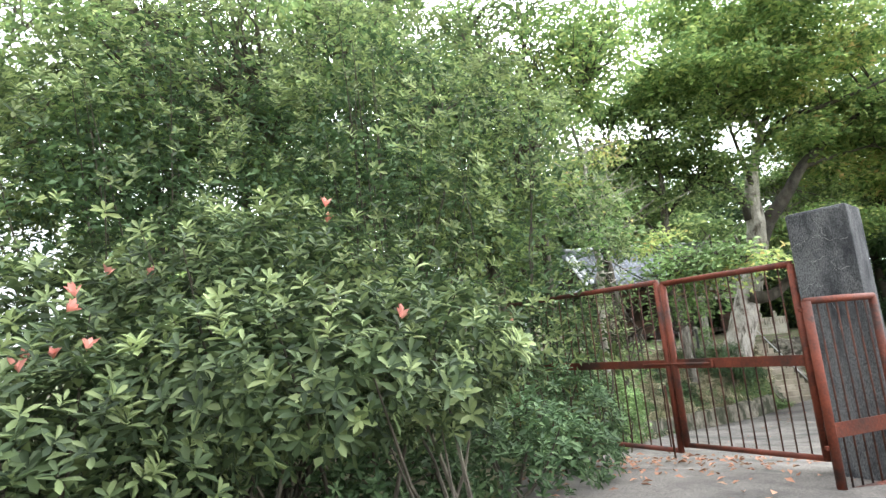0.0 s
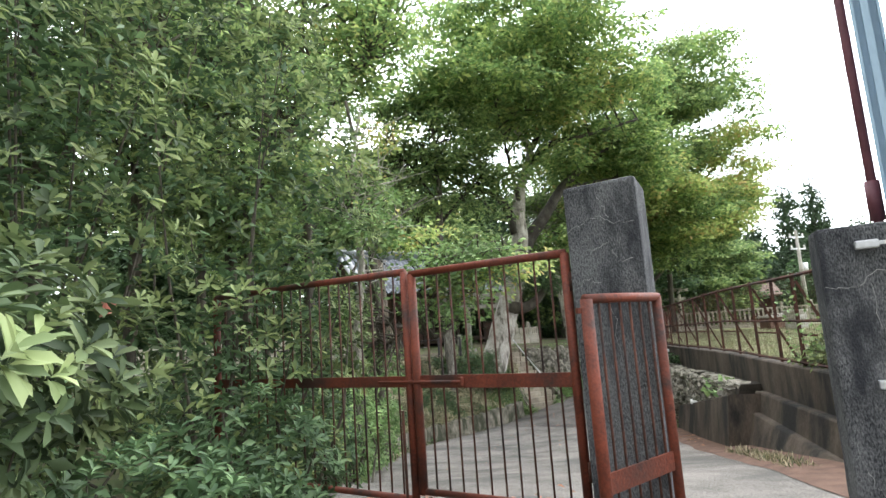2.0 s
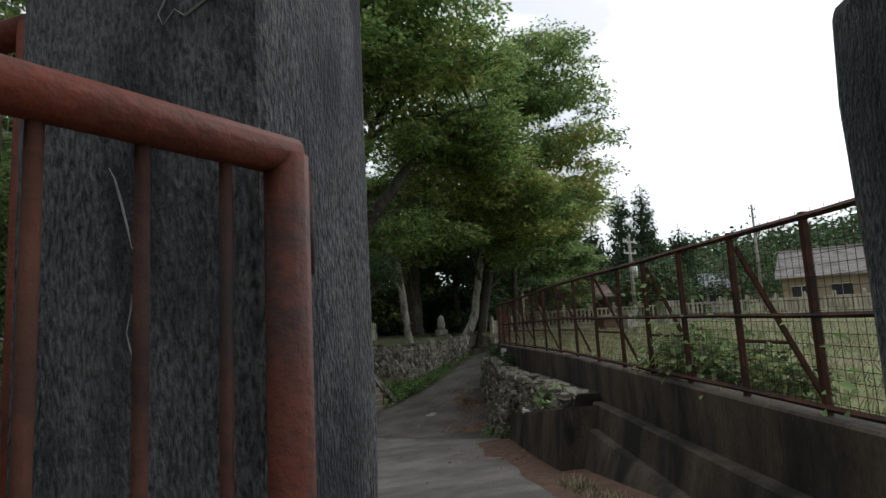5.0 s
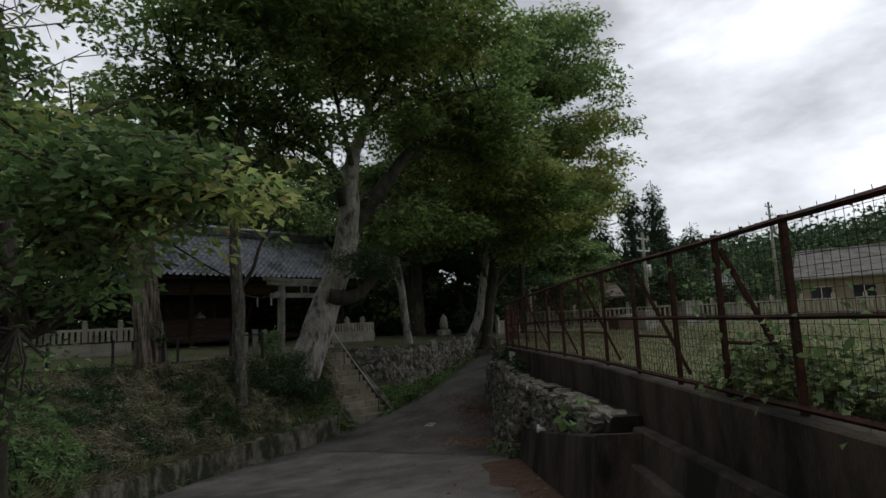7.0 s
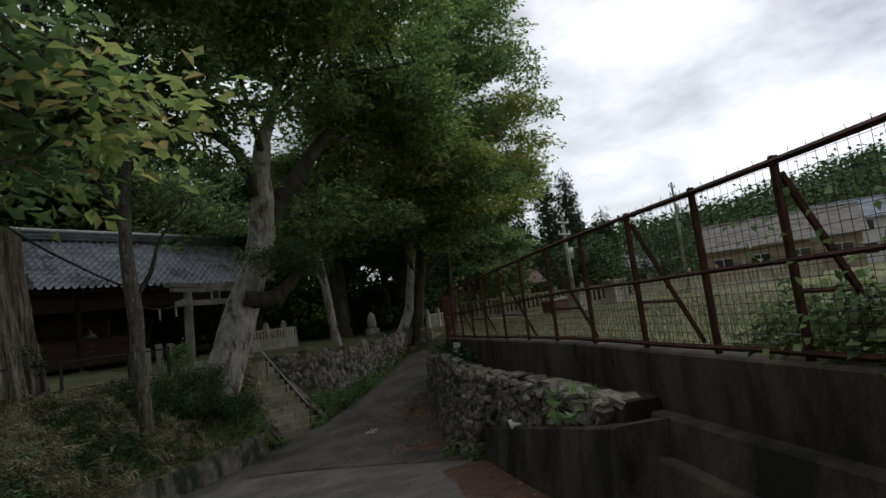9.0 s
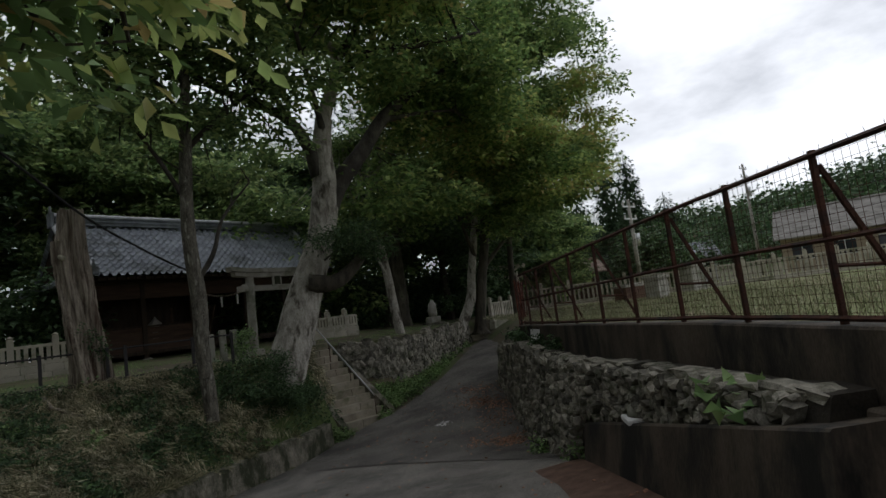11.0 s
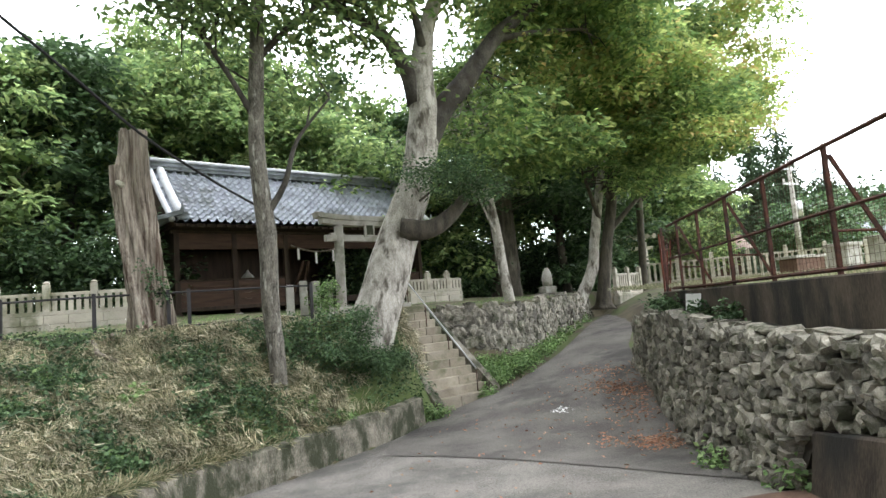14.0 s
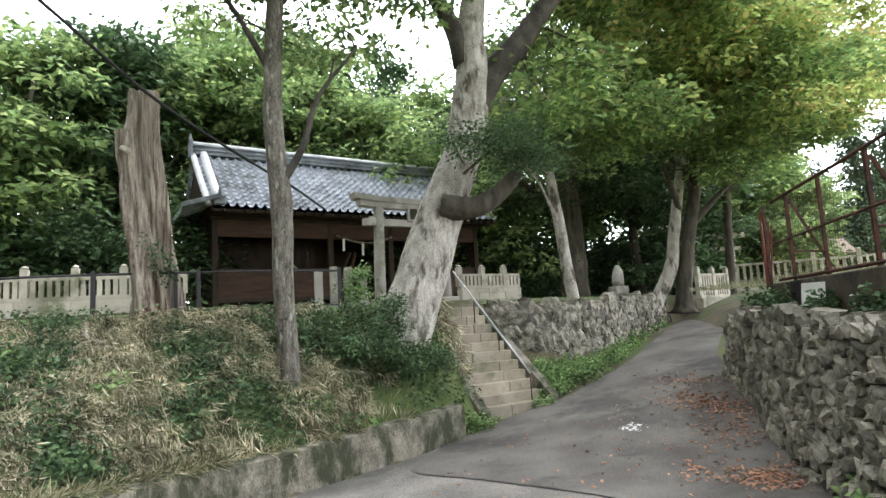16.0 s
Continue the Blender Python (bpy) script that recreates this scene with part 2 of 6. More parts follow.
LEAF_CONIFER = foliage("conifer needles", [(0, (0.03, 0.075, 0.028)), (1, (0.08, 0.15, 0.05))], 0.15)
LEAF_WEED = foliage("weed leaves", [(0, (0.1, 0.21, 0.04)), (0.7, (0.18, 0.33, 0.065)), (1, (0.3, 0.44, 0.11))], 0.35)
STRAW = foliage("dry grass", [(0, (0.24, 0.21, 0.1)), (0.35, (0.58, 0.51, 0.29)), (0.5, (0.3, 0.27, 0.12)), (0.7, (0.12, 0.14, 0.05)), (1, (0.07, 0.12, 0.035))], 0.25, 0.7)
LITTER = foliage("fallen leaves", [(0, (0.3, 0.1, 0.035)), (0.6, (0.42, 0.17, 0.06)), (1, (0.24, 0.14, 0.07))], 0.1, 0.8)

# ---- mesh helpers ----
class Shape:
    """Gathers vertices and faces of one mesh."""

    def __init__(self):
        self.v, self.f = [], []

    def add(self, verts, faces):
        k = len(self.v)
        self.v.extend(tuple(p) for p in verts)
        self.f.extend(tuple(k + i for i in f) for f in faces)
        return self

    def box(self, lo, hi, m=None, bevel=0.0):
        bm = bmesh.new()
        bmesh.ops.create_cube(bm, size=1)
        for p in bm.verts:
            p.co = Vector([lo[i] + (hi[i] - lo[i]) * (p.co[i] + 0.5) for i in range(3)])
        if bevel:
            bmesh.ops.bevel(bm, geom=bm.edges[:], offset=bevel, segments=2, affect="EDGES", profile=0.6)
        if m is not None:
            bm.transform(m)
        bm.verts.index_update()
        self.add([p.co for p in bm.verts], [[p.index for p in f.verts] for f in bm.faces])
        bm.free()
        return self

    def tube(self, path, radii, n=8, cap=True, wobble=0.0, flute=None):
        path = [Vector(p) for p in path]
        if not hasattr(radii, "__len__"):
            radii = [radii] * len(path)
        rings, side = [], Vector((1, 0, 0))
        for i, p in enumerate(path):
            d = (path[min(i + 1, len(path) - 1)] - path[max(i - 1, 0)]).normalized()
            side = side - d * side.dot(d)
            if side.length < 1e-3:
                side = d.orthogonal()
            side.normalize()
            up = d.cross(side)
            ring = []
            for k in range(n):
                a = 2 * math.pi * k / n
                q = side * math.cos(a) + up * math.sin(a)
                r = radii[i]
                if wobble:
                    r *= 1 + wobble * noise.noise(p * 1.3 + q * 1.1) + 0.5 * wobble * noise.noise(p * 4 + q * 2)
                if flute:
                    r *= 1 + flute[i] * math.cos(5 * a + 0.6)
                ring.append(p + q * r)
            rings.append(ring)
        verts = [p for ring in rings for p in ring]
        faces = [(i * n + k, i * n + (k + 1) % n, (i + 1) * n + (k + 1) % n, (i + 1) * n + k) for i in range(len(path) - 1) for k in range(n)]
        if cap:
            faces += [tuple(reversed(range(n))), tuple(range((len(path) - 1) * n, len(path) * n))]
        return self.add(verts, faces)

    def mesh(self, name, mat, smooth=False):
        me = bpy.data.meshes.new(name)
        me.from_pydata(self.v, [], self.f)
        me.validate()
        me.materials.append(mat)
        if smooth:
            me.shade_smooth()
        return me


def part(name, shape, mat, parent, label="", smooth=False, kind=""):
    ob = new(name, shape.mesh(name, mat, smooth))
    ob.parent = parent
    return tagged(ob, label, kind=kind)


def thing(name, label, category, group="", kind="", at=(0, 0, 0)):
    ob = new(name)
    ob.location = at
    return tagged(ob, label, category, group, kind)


def solid(name, shape, mat, label, category="", group="", kind="", smooth=False):
    return tagged(new(name, shape.mesh(name, mat, smooth)), label, category, group, kind)


def smooth_path(points, per=6):
    """A curve through the points (Catmull-Rom)."""
    p = [np.array(q, float) for q in points]
    p = [2 * p[0] - p[1]] + p + [2 * p[-1] - p[-2]]
    out = []
    for i in range(1, len(p) - 2):
        for k in range(per):
            t = k / per
            out.append(0.5 * (2 * p[i] + (p[i + 1] - p[i - 1]) * t + (2 * p[i - 1] - 5 * p[i] + 4 * p[i + 1] - p[i + 2]) * t * t + (3 * p[i] - p[i - 1] - 3 * p[i + 1] + p[i + 2]) * t ** 3))
    out.append(p[-2])
    return out


# ---- lie of the land ----
ROAD_PTS = [(0, 0, 0), (-3, -3, .05), (3, -3, 0), (2.5, 5, .1), (3.4, 4.2, .08), (4.05, 5.06, -.1), (4.38, 5.89, -.25), (4.67, 7.38, -.42),
            (5.0, 8.28, -.6), (5.56, 9.16, -.8), (6.48, 10.34, -1.05), (7.66, 11.8, -1.33), (11.75, 13.7, -1.58), (12.4, 14.9, -1.8), (13.3, 16.2, -1.92), (14.4, 17.7, -1.8), (15.3, 18.9, -1.45),
            (16.6, 19.9, -1.25), (11.25, 17.2, -1.93), (10.1, 19.5, -2.08), (8.0, 19.4, -2.15), (9.4, 20.0, -2.15), (11.5, 21.2, -2.12), (12.8, 21.8, -1.97),
            (13.5, 19.3, -1.85), (14.6, 22.3, -1.65), (16.0, 21.4, -1.42), (17.5, 22.8, -1.15), (19, 24, -.92), (21.5, 26, -.65), (25, 28, -.5),
            (8.2, 7.9, -.75), (7, 5.6, -.35), (4, 11, -1.0), (6.2, 16, -1.75), (2, 14, -1.1)]
_p = np.array([c[:2] for c in ROAD_PTS], float)


def _u(r):
    return np.where(r > 0, r * r * np.log(r + 1e-9), 0)


_n = len(_p)
_q = np.c_[np.ones(_n), _p]
_w = np.linalg.solve(np.block([[_u(np.linalg.norm(_p[:, None] - _p[None], axis=2)) + np.eye(_n) * 0.8, _q], [_q.T, np.zeros((3, 3))]]),
                     np.r_[[c[2] for c in ROAD_PTS], 0, 0, 0])


def road_z(x, y):
    """Height of the road: a thin plate through its known heights."""
    x, y = min(max(x, -6), 28), min(max(y, -6), 30)
    return min(max(float(_u(np.hypot(x - _p[:, 0], y - _p[:, 1])) @ _w[:_n] + _w[_n:] @ (1, x, y)), -2.4), 0.3)


T = 0.25                      # the brink of the shrine's terrace, which rises gently to the hall
FIELD = 0.33                  # the field behind the fence
A0, FD, FN = np.array((8.73, 7.69)), np.array((0.555, 0.832)), np.array((0.832, -0.555))   # fence line: a point, its run, towards the field
FOOT = [(-30, 4), (-3, 5.5), (1.2, 6.9), (2.6, 9.5), (4.0, 13), (5.15, 15.65), (6.2, 17.6), (7.13, 18.8), (8.1, 19.45), (9.3, 20.05), (10.3, 20.6), (11.5, 21.25),
        (12.2, 21.75), (13.0, 21.95), (13.9, 22.1), (14.9, 22.5), (16.4, 23.3), (18.6, 24.9), (22, 27.4), (27, 30.6), (60, 52)]
BRINK = [(-40, 36), (-8, 26.5), (0, 23.9), (4.2, 22.3), (5.6, 22.0), (7.0, 22.0), (8.6, 22.15), (9.7, 22.05), (10.7, 21.95), (11.4, 22.35), (11.8, 23.2), (12.4, 24.4), (13.5, 24.3),
         (14.6, 24.05), (16.4, 24.5), (18.6, 25.7), (21.8, 28.0), (26.8, 31.0), (60, 52.4)]


def along(line, x, y):
    """Distance to a polyline, and whether the point lies to its left."""
    best, left = 1e9, False
    for (ax, ay), (bx, by) in zip(line, line[1:]):
        dx, dy = bx - ax, by - ay
        t = min(max(((x - ax) * dx + (y - ay) * dy) / (dx * dx + dy * dy), 0), 1)
        d = math.hypot(x - ax - t * dx, y - ay - t * dy)
        if d < best - 1e-9:
            best, left = d, dx * (y - ay) - dy * (x - ax) > 0
    return best, left


def fence_xy(v, s=0.0):
    return A0 + FD * v + FN * s


def land_z(x, y):
    r = road_z(x, y)
    s = (x - A0[0]) * FN[0] + (y - A0[1]) * FN[1]
    v = (x - A0[0]) * FD[0] + (y - A0[1]) * FD[1]
    df, left = along(FOOT, x, y)
    z = r
    if left:
        de, over = along(BRINK, x, y)
        if over:
            z = T + 0.05 * min(de, 7) + 0.03 * noise.noise((x * 0.4, y * 0.4, 0))
        else:
            df = max(0, df - 0.3)
            k = df / (df + de + 1e-6)
            z = r + (T - r) * (k ** (0.62 if x < 12.6 else 2.2)) + 0.14 * min(k, 1 - k) * noise.noise((x * 1.1, y * 1.1, 3))
            if x < 3 and y < 12:
                z = r + (z - r) * 0.5
        # the cut of the steps
        t = (y - 22.1) / 2.15
        if -0.2 < t < 1.1 and abs(x - 13.0 + 0.75 * t) < 0.98:
            z = min(z, -2.25 + 2.3 * max(t, 0))
    elif v < 13.9:
        z = r if s < 0.4 else FIELD
    else:
        w = (s - 0.6) / 3
        z = r + (FIELD - r) * min(max(w, 0), 1) ** 0.7
    return z


def sheet(name, xs, ys, fn, mat, label, category):
    nx = len(xs)
    verts = [(x, y, fn(x, y)) for y in ys for x in xs]
    faces = [(j * nx + i, j * nx + i + 1, (j + 1) * nx + i + 1, (j + 1) * nx + i) for j in range(len(ys) - 1) for i in range(nx - 1)]
    return solid(name, Shape().add(verts, faces), mat, label, category, kind="structure", smooth=True)


FAR = [-1500, -700, -350, -180, -100, -60, -40]
xs = FAR + list(np.arange(-30, 34, 0.4)) + [36, 40, 46, 54, 66, 80, 110, 160, 260, 500, 900, 1500]
ys = FAR + list(np.arange(-20, 36, 0.4)) + [38, 42, 48, 56, 70, 90, 130, 200, 320, 600, 1000, 1500]
ground = sheet("ground", xs, ys, lambda x, y: land_z(x, y) - 0.02, EARTH, "bare trodden earth with patchy grass and leaf crumbs", "ground")


sh = Shape()
for va, vb, sa in ((-30, 13.9, 0.34), (13.9, 48, 4.2)):
    k0 = len(sh.v)
    nv, ns = int((vb - va) / 1.5), 30
    for a in range(nv + 1):
        for b in range(ns + 1):
            p = fence_xy(va + (vb - va) * a / nv, sa + (48 - sa) * (b / ns) ** 1.6)
            sh.v.append((p[0], p[1], FIELD - 0.004 + 0.015 * noise.noise((p[0] * 0.5, p[1] * 0.5, 1))))
    sh.f += [(k0 + a * (ns + 1) + b, k0 + (a + 1) * (ns + 1) + b, k0 + (a + 1) * (ns + 1) + b + 1, k0 + a * (ns + 1) + b + 1) for a in range(nv) for b in range(ns)]
solid("ground_lawn", sh, LAWN, "mown yellow-green lawn of the field behind the fence", "lawn", kind="structure", smooth=True)


def loft(name, sections, lift, mat, label, across=14, per=4, spare=0.0):
    """A road sheet between pairs of side points."""
    left = smooth_path([a for a, b in sections], per)
    right = smooth_path([b for a, b in sections], per)
    verts, faces = [], []
    for a, b in zip(left, right):
        a = a + (a - b) / np.linalg.norm(a - b) * spare
        for k in range(across + 1):
            p = a + (b - a) * k / across
            verts.append((p[0], p[1], road_z(p[0], p[1]) + lift + 0.008 * noise.noise((p[0] * 0.8, p[1] * 0.8, 9))))
    for i in range(len(left) - 1):
        for k in range(across):
            o = i * (across + 1) + k
            faces.append((o, o + 1, o + across + 2, o + across + 1))
    return solid(name, Shape().add(verts, faces), mat, label, "road", kind="structure", smooth=True)


road = loft("road", [((-1.2, -7), (6, -7)), ((-.6, 0), (5.2, 0)), ((.9, 4.2), (6.2, 3.4)), ((1.7, 6.7), (7.1, 6.1)), ((2.8, 9.5), (8.2, 8.1)), ((4.05, 13), (9.6, 10.4)),
                     ((5.2, 15.6), (11.0, 12.5)), ((6.3, 17.6), (11.9, 13.9)), ((8.0, 19.4), (12.9, 15.5)), ((9.3, 20.05), (13.8, 16.9)), ((11.0, 21.0), (14.7, 18.2))],
            0.0, ASPHALT_OLD, "worn pale grey asphalt lane with fine grit", spare=0.4)
ramp = loft("road_ramp", [((12.0, 13.95), (12.35, 14.05)), ((12.05, 14.8), (12.8, 14.7)), ((11.8, 16.0), (13.5, 15.8)), ((11.25, 17.2), (14.2, 16.9)), ((10.6, 18.5), (15.0, 18.1)),
                          ((10.0, 19.75), (15.6, 19.0)), ((10.9, 20.95), (16.2, 19.9)), ((12.2, 21.75), (16.9, 20.7)), ((13.9, 22.0), (17.6, 21.5)), ((15.0, 22.4), (18.4, 22.2)),
                          ((16.6, 23.2), (19.4, 23)), ((18.6, 24.6), (20.9, 23.8)), ((22, 27.1), (24, 26)), ((27, 30.2), (28.4, 28.8))],
            0.014, ASPHALT, "darker patched asphalt ramp climbing to the shrine")

loft("road_forecourt", [((-1.2, -7), (6, -7)), ((-.6, -1), (5.2, -1)), ((-.1, 2.5), (4.6, 1.5)), ((.8, 5.0), (3.75, 3.55)), ((1.15, 5.75), (3.0, 4.1))],
     0.014, ASPHALT, "dark patched asphalt before the gate", spare=0.4)

# ---- walls beside the lane ----
def strip_wall(name, vs, back, front_top, front_base, top, base, mat, label, wave=0.0):
    """A solid wall along the fence line; front_* are distances on the lane's side."""
    sh = Shape()
    rings = []
    for v in vs:
        b, f0, f1 = fence_xy(v, back(v)), fence_xy(v, -front_top(v)), fence_xy(v, -front_base(v))
        zt, zb = top(v), base(v)
        w = wave * noise.noise((v * 1.7, 0, 0))
        rings.append([(*b, zb), (*f1, zb), (*f0, zt - 0.02 + w), (*(f0 + FN * 0.02), zt + w), (*b, zt + w)])
    k = 5
    sh.v = [p for r in rings for p in r]
    sh.f = [(i * k + j, (i + 1) * k + j, (i + 1) * k + (j + 1) % k, i * k + (j + 1) % k) for i in range(len(rings) - 1) for j in range(k)]
    sh.f += [tuple(range(k)), tuple(reversed(range((len(rings) - 1) * k, len(rings) * k)))]
    return solid(name, sh, mat, label, "wall", kind="structure")


def wall_top(v):
    return 0.44 - 0.2 * max(0, v - 4) / 9.6


def base_z(v):
    p = fence_xy(v, -0.8)
    return road_z(p[0], p[1]) - 0.15


def mid_top(v):
    return -0.16 - 0.86 * (v - 1.7) / 4.9


def stone_top(v):
    return float(np.interp(v, (1.65, 5, 7.5, 12, 14.2), (0.02, -0.06, -0.2, -0.12, -0.2)))


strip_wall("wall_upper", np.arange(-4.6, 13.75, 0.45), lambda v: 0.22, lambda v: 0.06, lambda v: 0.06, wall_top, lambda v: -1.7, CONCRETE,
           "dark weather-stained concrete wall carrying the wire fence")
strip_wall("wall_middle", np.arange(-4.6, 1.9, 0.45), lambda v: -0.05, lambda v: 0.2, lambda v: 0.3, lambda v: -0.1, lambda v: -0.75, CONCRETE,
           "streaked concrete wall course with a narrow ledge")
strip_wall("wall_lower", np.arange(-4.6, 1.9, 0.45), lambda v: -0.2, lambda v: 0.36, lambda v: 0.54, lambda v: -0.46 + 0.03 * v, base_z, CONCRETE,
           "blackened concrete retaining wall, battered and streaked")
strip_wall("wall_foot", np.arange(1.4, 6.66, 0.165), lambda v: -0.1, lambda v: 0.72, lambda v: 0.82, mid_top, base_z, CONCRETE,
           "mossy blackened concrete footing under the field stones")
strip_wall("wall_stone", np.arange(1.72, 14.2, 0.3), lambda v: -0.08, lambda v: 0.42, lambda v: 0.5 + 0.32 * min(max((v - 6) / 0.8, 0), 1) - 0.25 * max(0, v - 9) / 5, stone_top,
           lambda v: base_z(v) if v > 6.6 else mid_top(v) - 0.1, SOIL_GAP_SHADE, "dry-laid wall of rounded grey field stones", wave=0.05)

# reddish soil strip along the wall's foot
sh = Shape()
for i, v in enumerate(np.arange(-4.4, 6.9, 0.3)):
    for w in (0.7 if v > 1.4 else 0.48, 0.9, 1.1, 1.28 + 0.1 * noise.noise((v, 2, 0)) + (0.25 if v > 4 else 0)):
        p = fence_xy(v, -w)
        sh.v.append((p[0], p[1], road_z(p[0], p[1]) + (0.025 if w < 1.2 else 0.006)))
    if i:
        o = (i - 1) * 4
        sh.f += [(o + k, o + k + 1, o + k + 5, o + k + 4) for k in range(3)]
solid("gutter_soil", sh, BRICK_SOIL, "strip of reddish crumbled soil along the wall foot", "soil", kind="structure", smooth=True)


# low concrete wall at the foot of the bank
LOW_TOP = []


def low_wall():
    line = smooth_path([(1.2, 9.0), (2.2, 10.6), (3.8, 13.1), (5.05, 15.75), (6.15, 17.7), (7.1, 18.87), (8.05, 19.52), (9.25, 20.12), (10.3, 20.68), (11.5, 21.33)], 5)
    sh = Shape()
    for i, p in enumerate(line):
        d = line[min(i + 1, len(line) - 1)] - line[max(i - 1, 0)]
        d /= np.linalg.norm(d)
        nrm = np.array((-d[1], d[0]))
        z = road_z(p[0], p[1])
        h = 0.5 + 0.04 * max(0, p[1] - 17) / 3 + 0.04 * noise.noise((p[0], p[1], 0)) - 0.1 * max(0, 12 - p[1]) / 6
        LOW_TOP.append((*p, z + h, *nrm))
        sh.v += [(*(p - nrm * 0.02), z - 0.1), (*(p + nrm * 0.02), z + h), (*(p + nrm * 0.24), z + h + 0.02), (*(p + nrm * 0.24), z - 0.1)]
    n = len(line)
    sh.f = [(i * 4 + j, i * 4 + (j + 1) % 4, (i + 1) * 4 + (j + 1) % 4, (i + 1) * 4 + j) for i in range(n - 1) for j in range(4)]
    sh.f += [(3, 2, 1, 0), ((n - 1) * 4, (n - 1) * 4 + 1, (n - 1) * 4 + 2, (n - 1) * 4 + 3)]
    return solid("wall_bank", sh, KERB, "low lichen-stained concrete wall holding the grassy bank", "wall", kind="structure")


low_wall()

# ---- the gateway ----
G0, GD = np.array((2.14, 5.73)), np.array((0.585, -0.81))


def gate_leaf(u0, u1, z0, z1, mid, label, hinge_left=True, bars=10, r=0.027, mid_at=None):
    g = thing("metal_gate", label, "gate", "gate leaves")
    P = lambda u, z, o=0.0: (*(G0 + GD * u + np.array((-0.81, -0.585)) * o), z)
    mid_at = 0.955 if mid_at is None else mid_at
    part("stile", Shape().tube([P(u0, z0 - 0.02), P(u0, z1)], r * 1.25, 12), RUST, g, smooth=True)
    part("stile", Shape().tube([P(u1, z0 - 0.02), P(u1, z1)], r * 1.1, 12), RUST, g, smooth=True)
    part("top_rail", Shape().tube([P(u0 - .01, z1), P((u0 + u1) / 2, z1 + 0.004), P(u1 + .01, z1)], r, 12), RUST, g, smooth=True)
    part("bottom_rail", Shape().tube([P(u0, z0), P(u1, z0)], r * 0.9, 12), RUST, g, smooth=True)
    m = Matrix.Translation(P((u0 + u1) / 2, mid_at)) @ Matrix.Rotation(math.atan2(GD[1], GD[0]), 4, "Z")
    L = abs(u1 - u0) / 2 - r
    part("mid_rail", Shape().box((-L, -0.007, -mid / 2), (L, 0.007, mid / 2), m, 0.003), RUST, g)
    for k in range(1, bars + 1):
        u = u0 + (u1 - u0) * k / (bars + 1)
        part("bar", Shape().tube([P(u, z0, -0.012), P(u + 0.002 * math.sin(k * 3), (z0 + z1) / 2, -0.012), P(u, z1, -0.012)], 0.0075, 6), RUST_DARK, g, smooth=True)
    return g, P


leaf, P = gate_leaf(0.035, 1.246, 0.19, 1.745, 0.09, "rust-red tubular steel gate leaf with thin upright bars, closed")
part("latch_rod", Shape().tube([P(-0.3, 0.955, 0.03), P(0.42, 0.955, 0.03)], 0.011, 8), RUST, leaf, smooth=True)
part("latch_loop", Shape().box((-0.012, -0.03, -0.03), (0.012, 0.03, 0.03), Matrix.Translation(P(0.42, 0.955, 0.02)), 0.006), RUST, leaf)
part("hinge", Shape().tube([P(1.27, 1.5), P(1.27, 1.62)], 0.02, 8), RUST_DARK, leaf, smooth=True)
part("hinge", Shape().tube([P(1.27, 0.35), P(1.27, 0.47)], 0.02, 8), RUST_DARK, leaf, smooth=True)
leaf2, P = gate_leaf(-2.3, -0.035, 0.13, 1.77, 0.08, "rust-red tubular steel gate leaf half swallowed by the hedge", bars=19)
part("drop_bolt", Shape().tube([P(-0.09, 0.06, 0.03), P(-0.09, 0.75, 0.03)], 0.011, 8), RUST_DARK, leaf2, smooth=True)

# the narrow leaf folded before the pillar
G0, GD = np.array((2.515, 4.04)), np.array((0.953, 0.302))
wing, P = gate_leaf(0.0, 0.64, 0.13, 1.415, 0.1, "narrow rust-red steel gate leaf standing before the stone pillar", bars=6, r=0.025, mid_at=0.53)
part("rim_cap", Shape().tube([P(0.665, 1.40), P(0.667, 1.27)], 0.012, 8), RUST_DARK, wing, smooth=True)
part("hinge", Shape().box((-0.06, -0.012, -0.014), (0.03, 0.012, 0.014), Matrix.Translation(P(-0.02, 1.36, -0.03)), 0.004), RUST, wing)
part("hinge", Shape().box((-0.06, -0.012, -0.014), (0.03, 0.012, 0.014), Matrix.Translation(P(-0.02, 0.42, -0.03)), 0.004), RUST, wing)


def pillar(corner, width, depth, top, label, xd, yd):
    """A square stone gate pillar with a low hipped head."""
    m = Matrix(((xd[0], yd[0], 0, corner[0]), (xd[1], yd[1], 0, corner[1]), (0, 0, 1, 0), (0, 0, 0, 1)))
    bm = bmesh.new()
    bmesh.ops.create_cube(bm, size=1)
    for p in bm.verts:
        p.co = Vector(((p.co.x + 0.5) * width, (p.co.y + 0.5) * depth, -0.3 + (p.co.z + 0.5) * (top + 0.3)))
    bmesh.ops.bevel(bm, geom=bm.edges[:], offset=0.022, segments=2, affect="EDGES", profile=0.6)
    bmesh.ops.subdivide_edges(bm, edges=[e for e in bm.edges if abs(e.verts[0].co.z - e.verts[1].co.z) > 0.5], cuts=12)
    for p in bm.verts:
        q = p.co * 5
        p.co += Vector((noise.noise(q), noise.noise(q + Vector((7, 0, 0))), 0)) * 0.006
        if p.co.z > top - 0.03:
            k = 0.03 * (1 - max(abs(p.co.x / width - 0.5), abs(p.co.y / depth - 0.5)) * 2)
            p.co.z += k
    bm.transform(m)
    bm.verts.index_update()
    sh = Shape().add([p.co for p in bm.verts], [[p.index for p in f.verts] for f in bm.faces])
    bm.free()
    ob = thing("gate_pillar", label, "pillar", "gate pillars")
    part("shaft", sh, GRANITE_DARK, ob)
    return ob, m


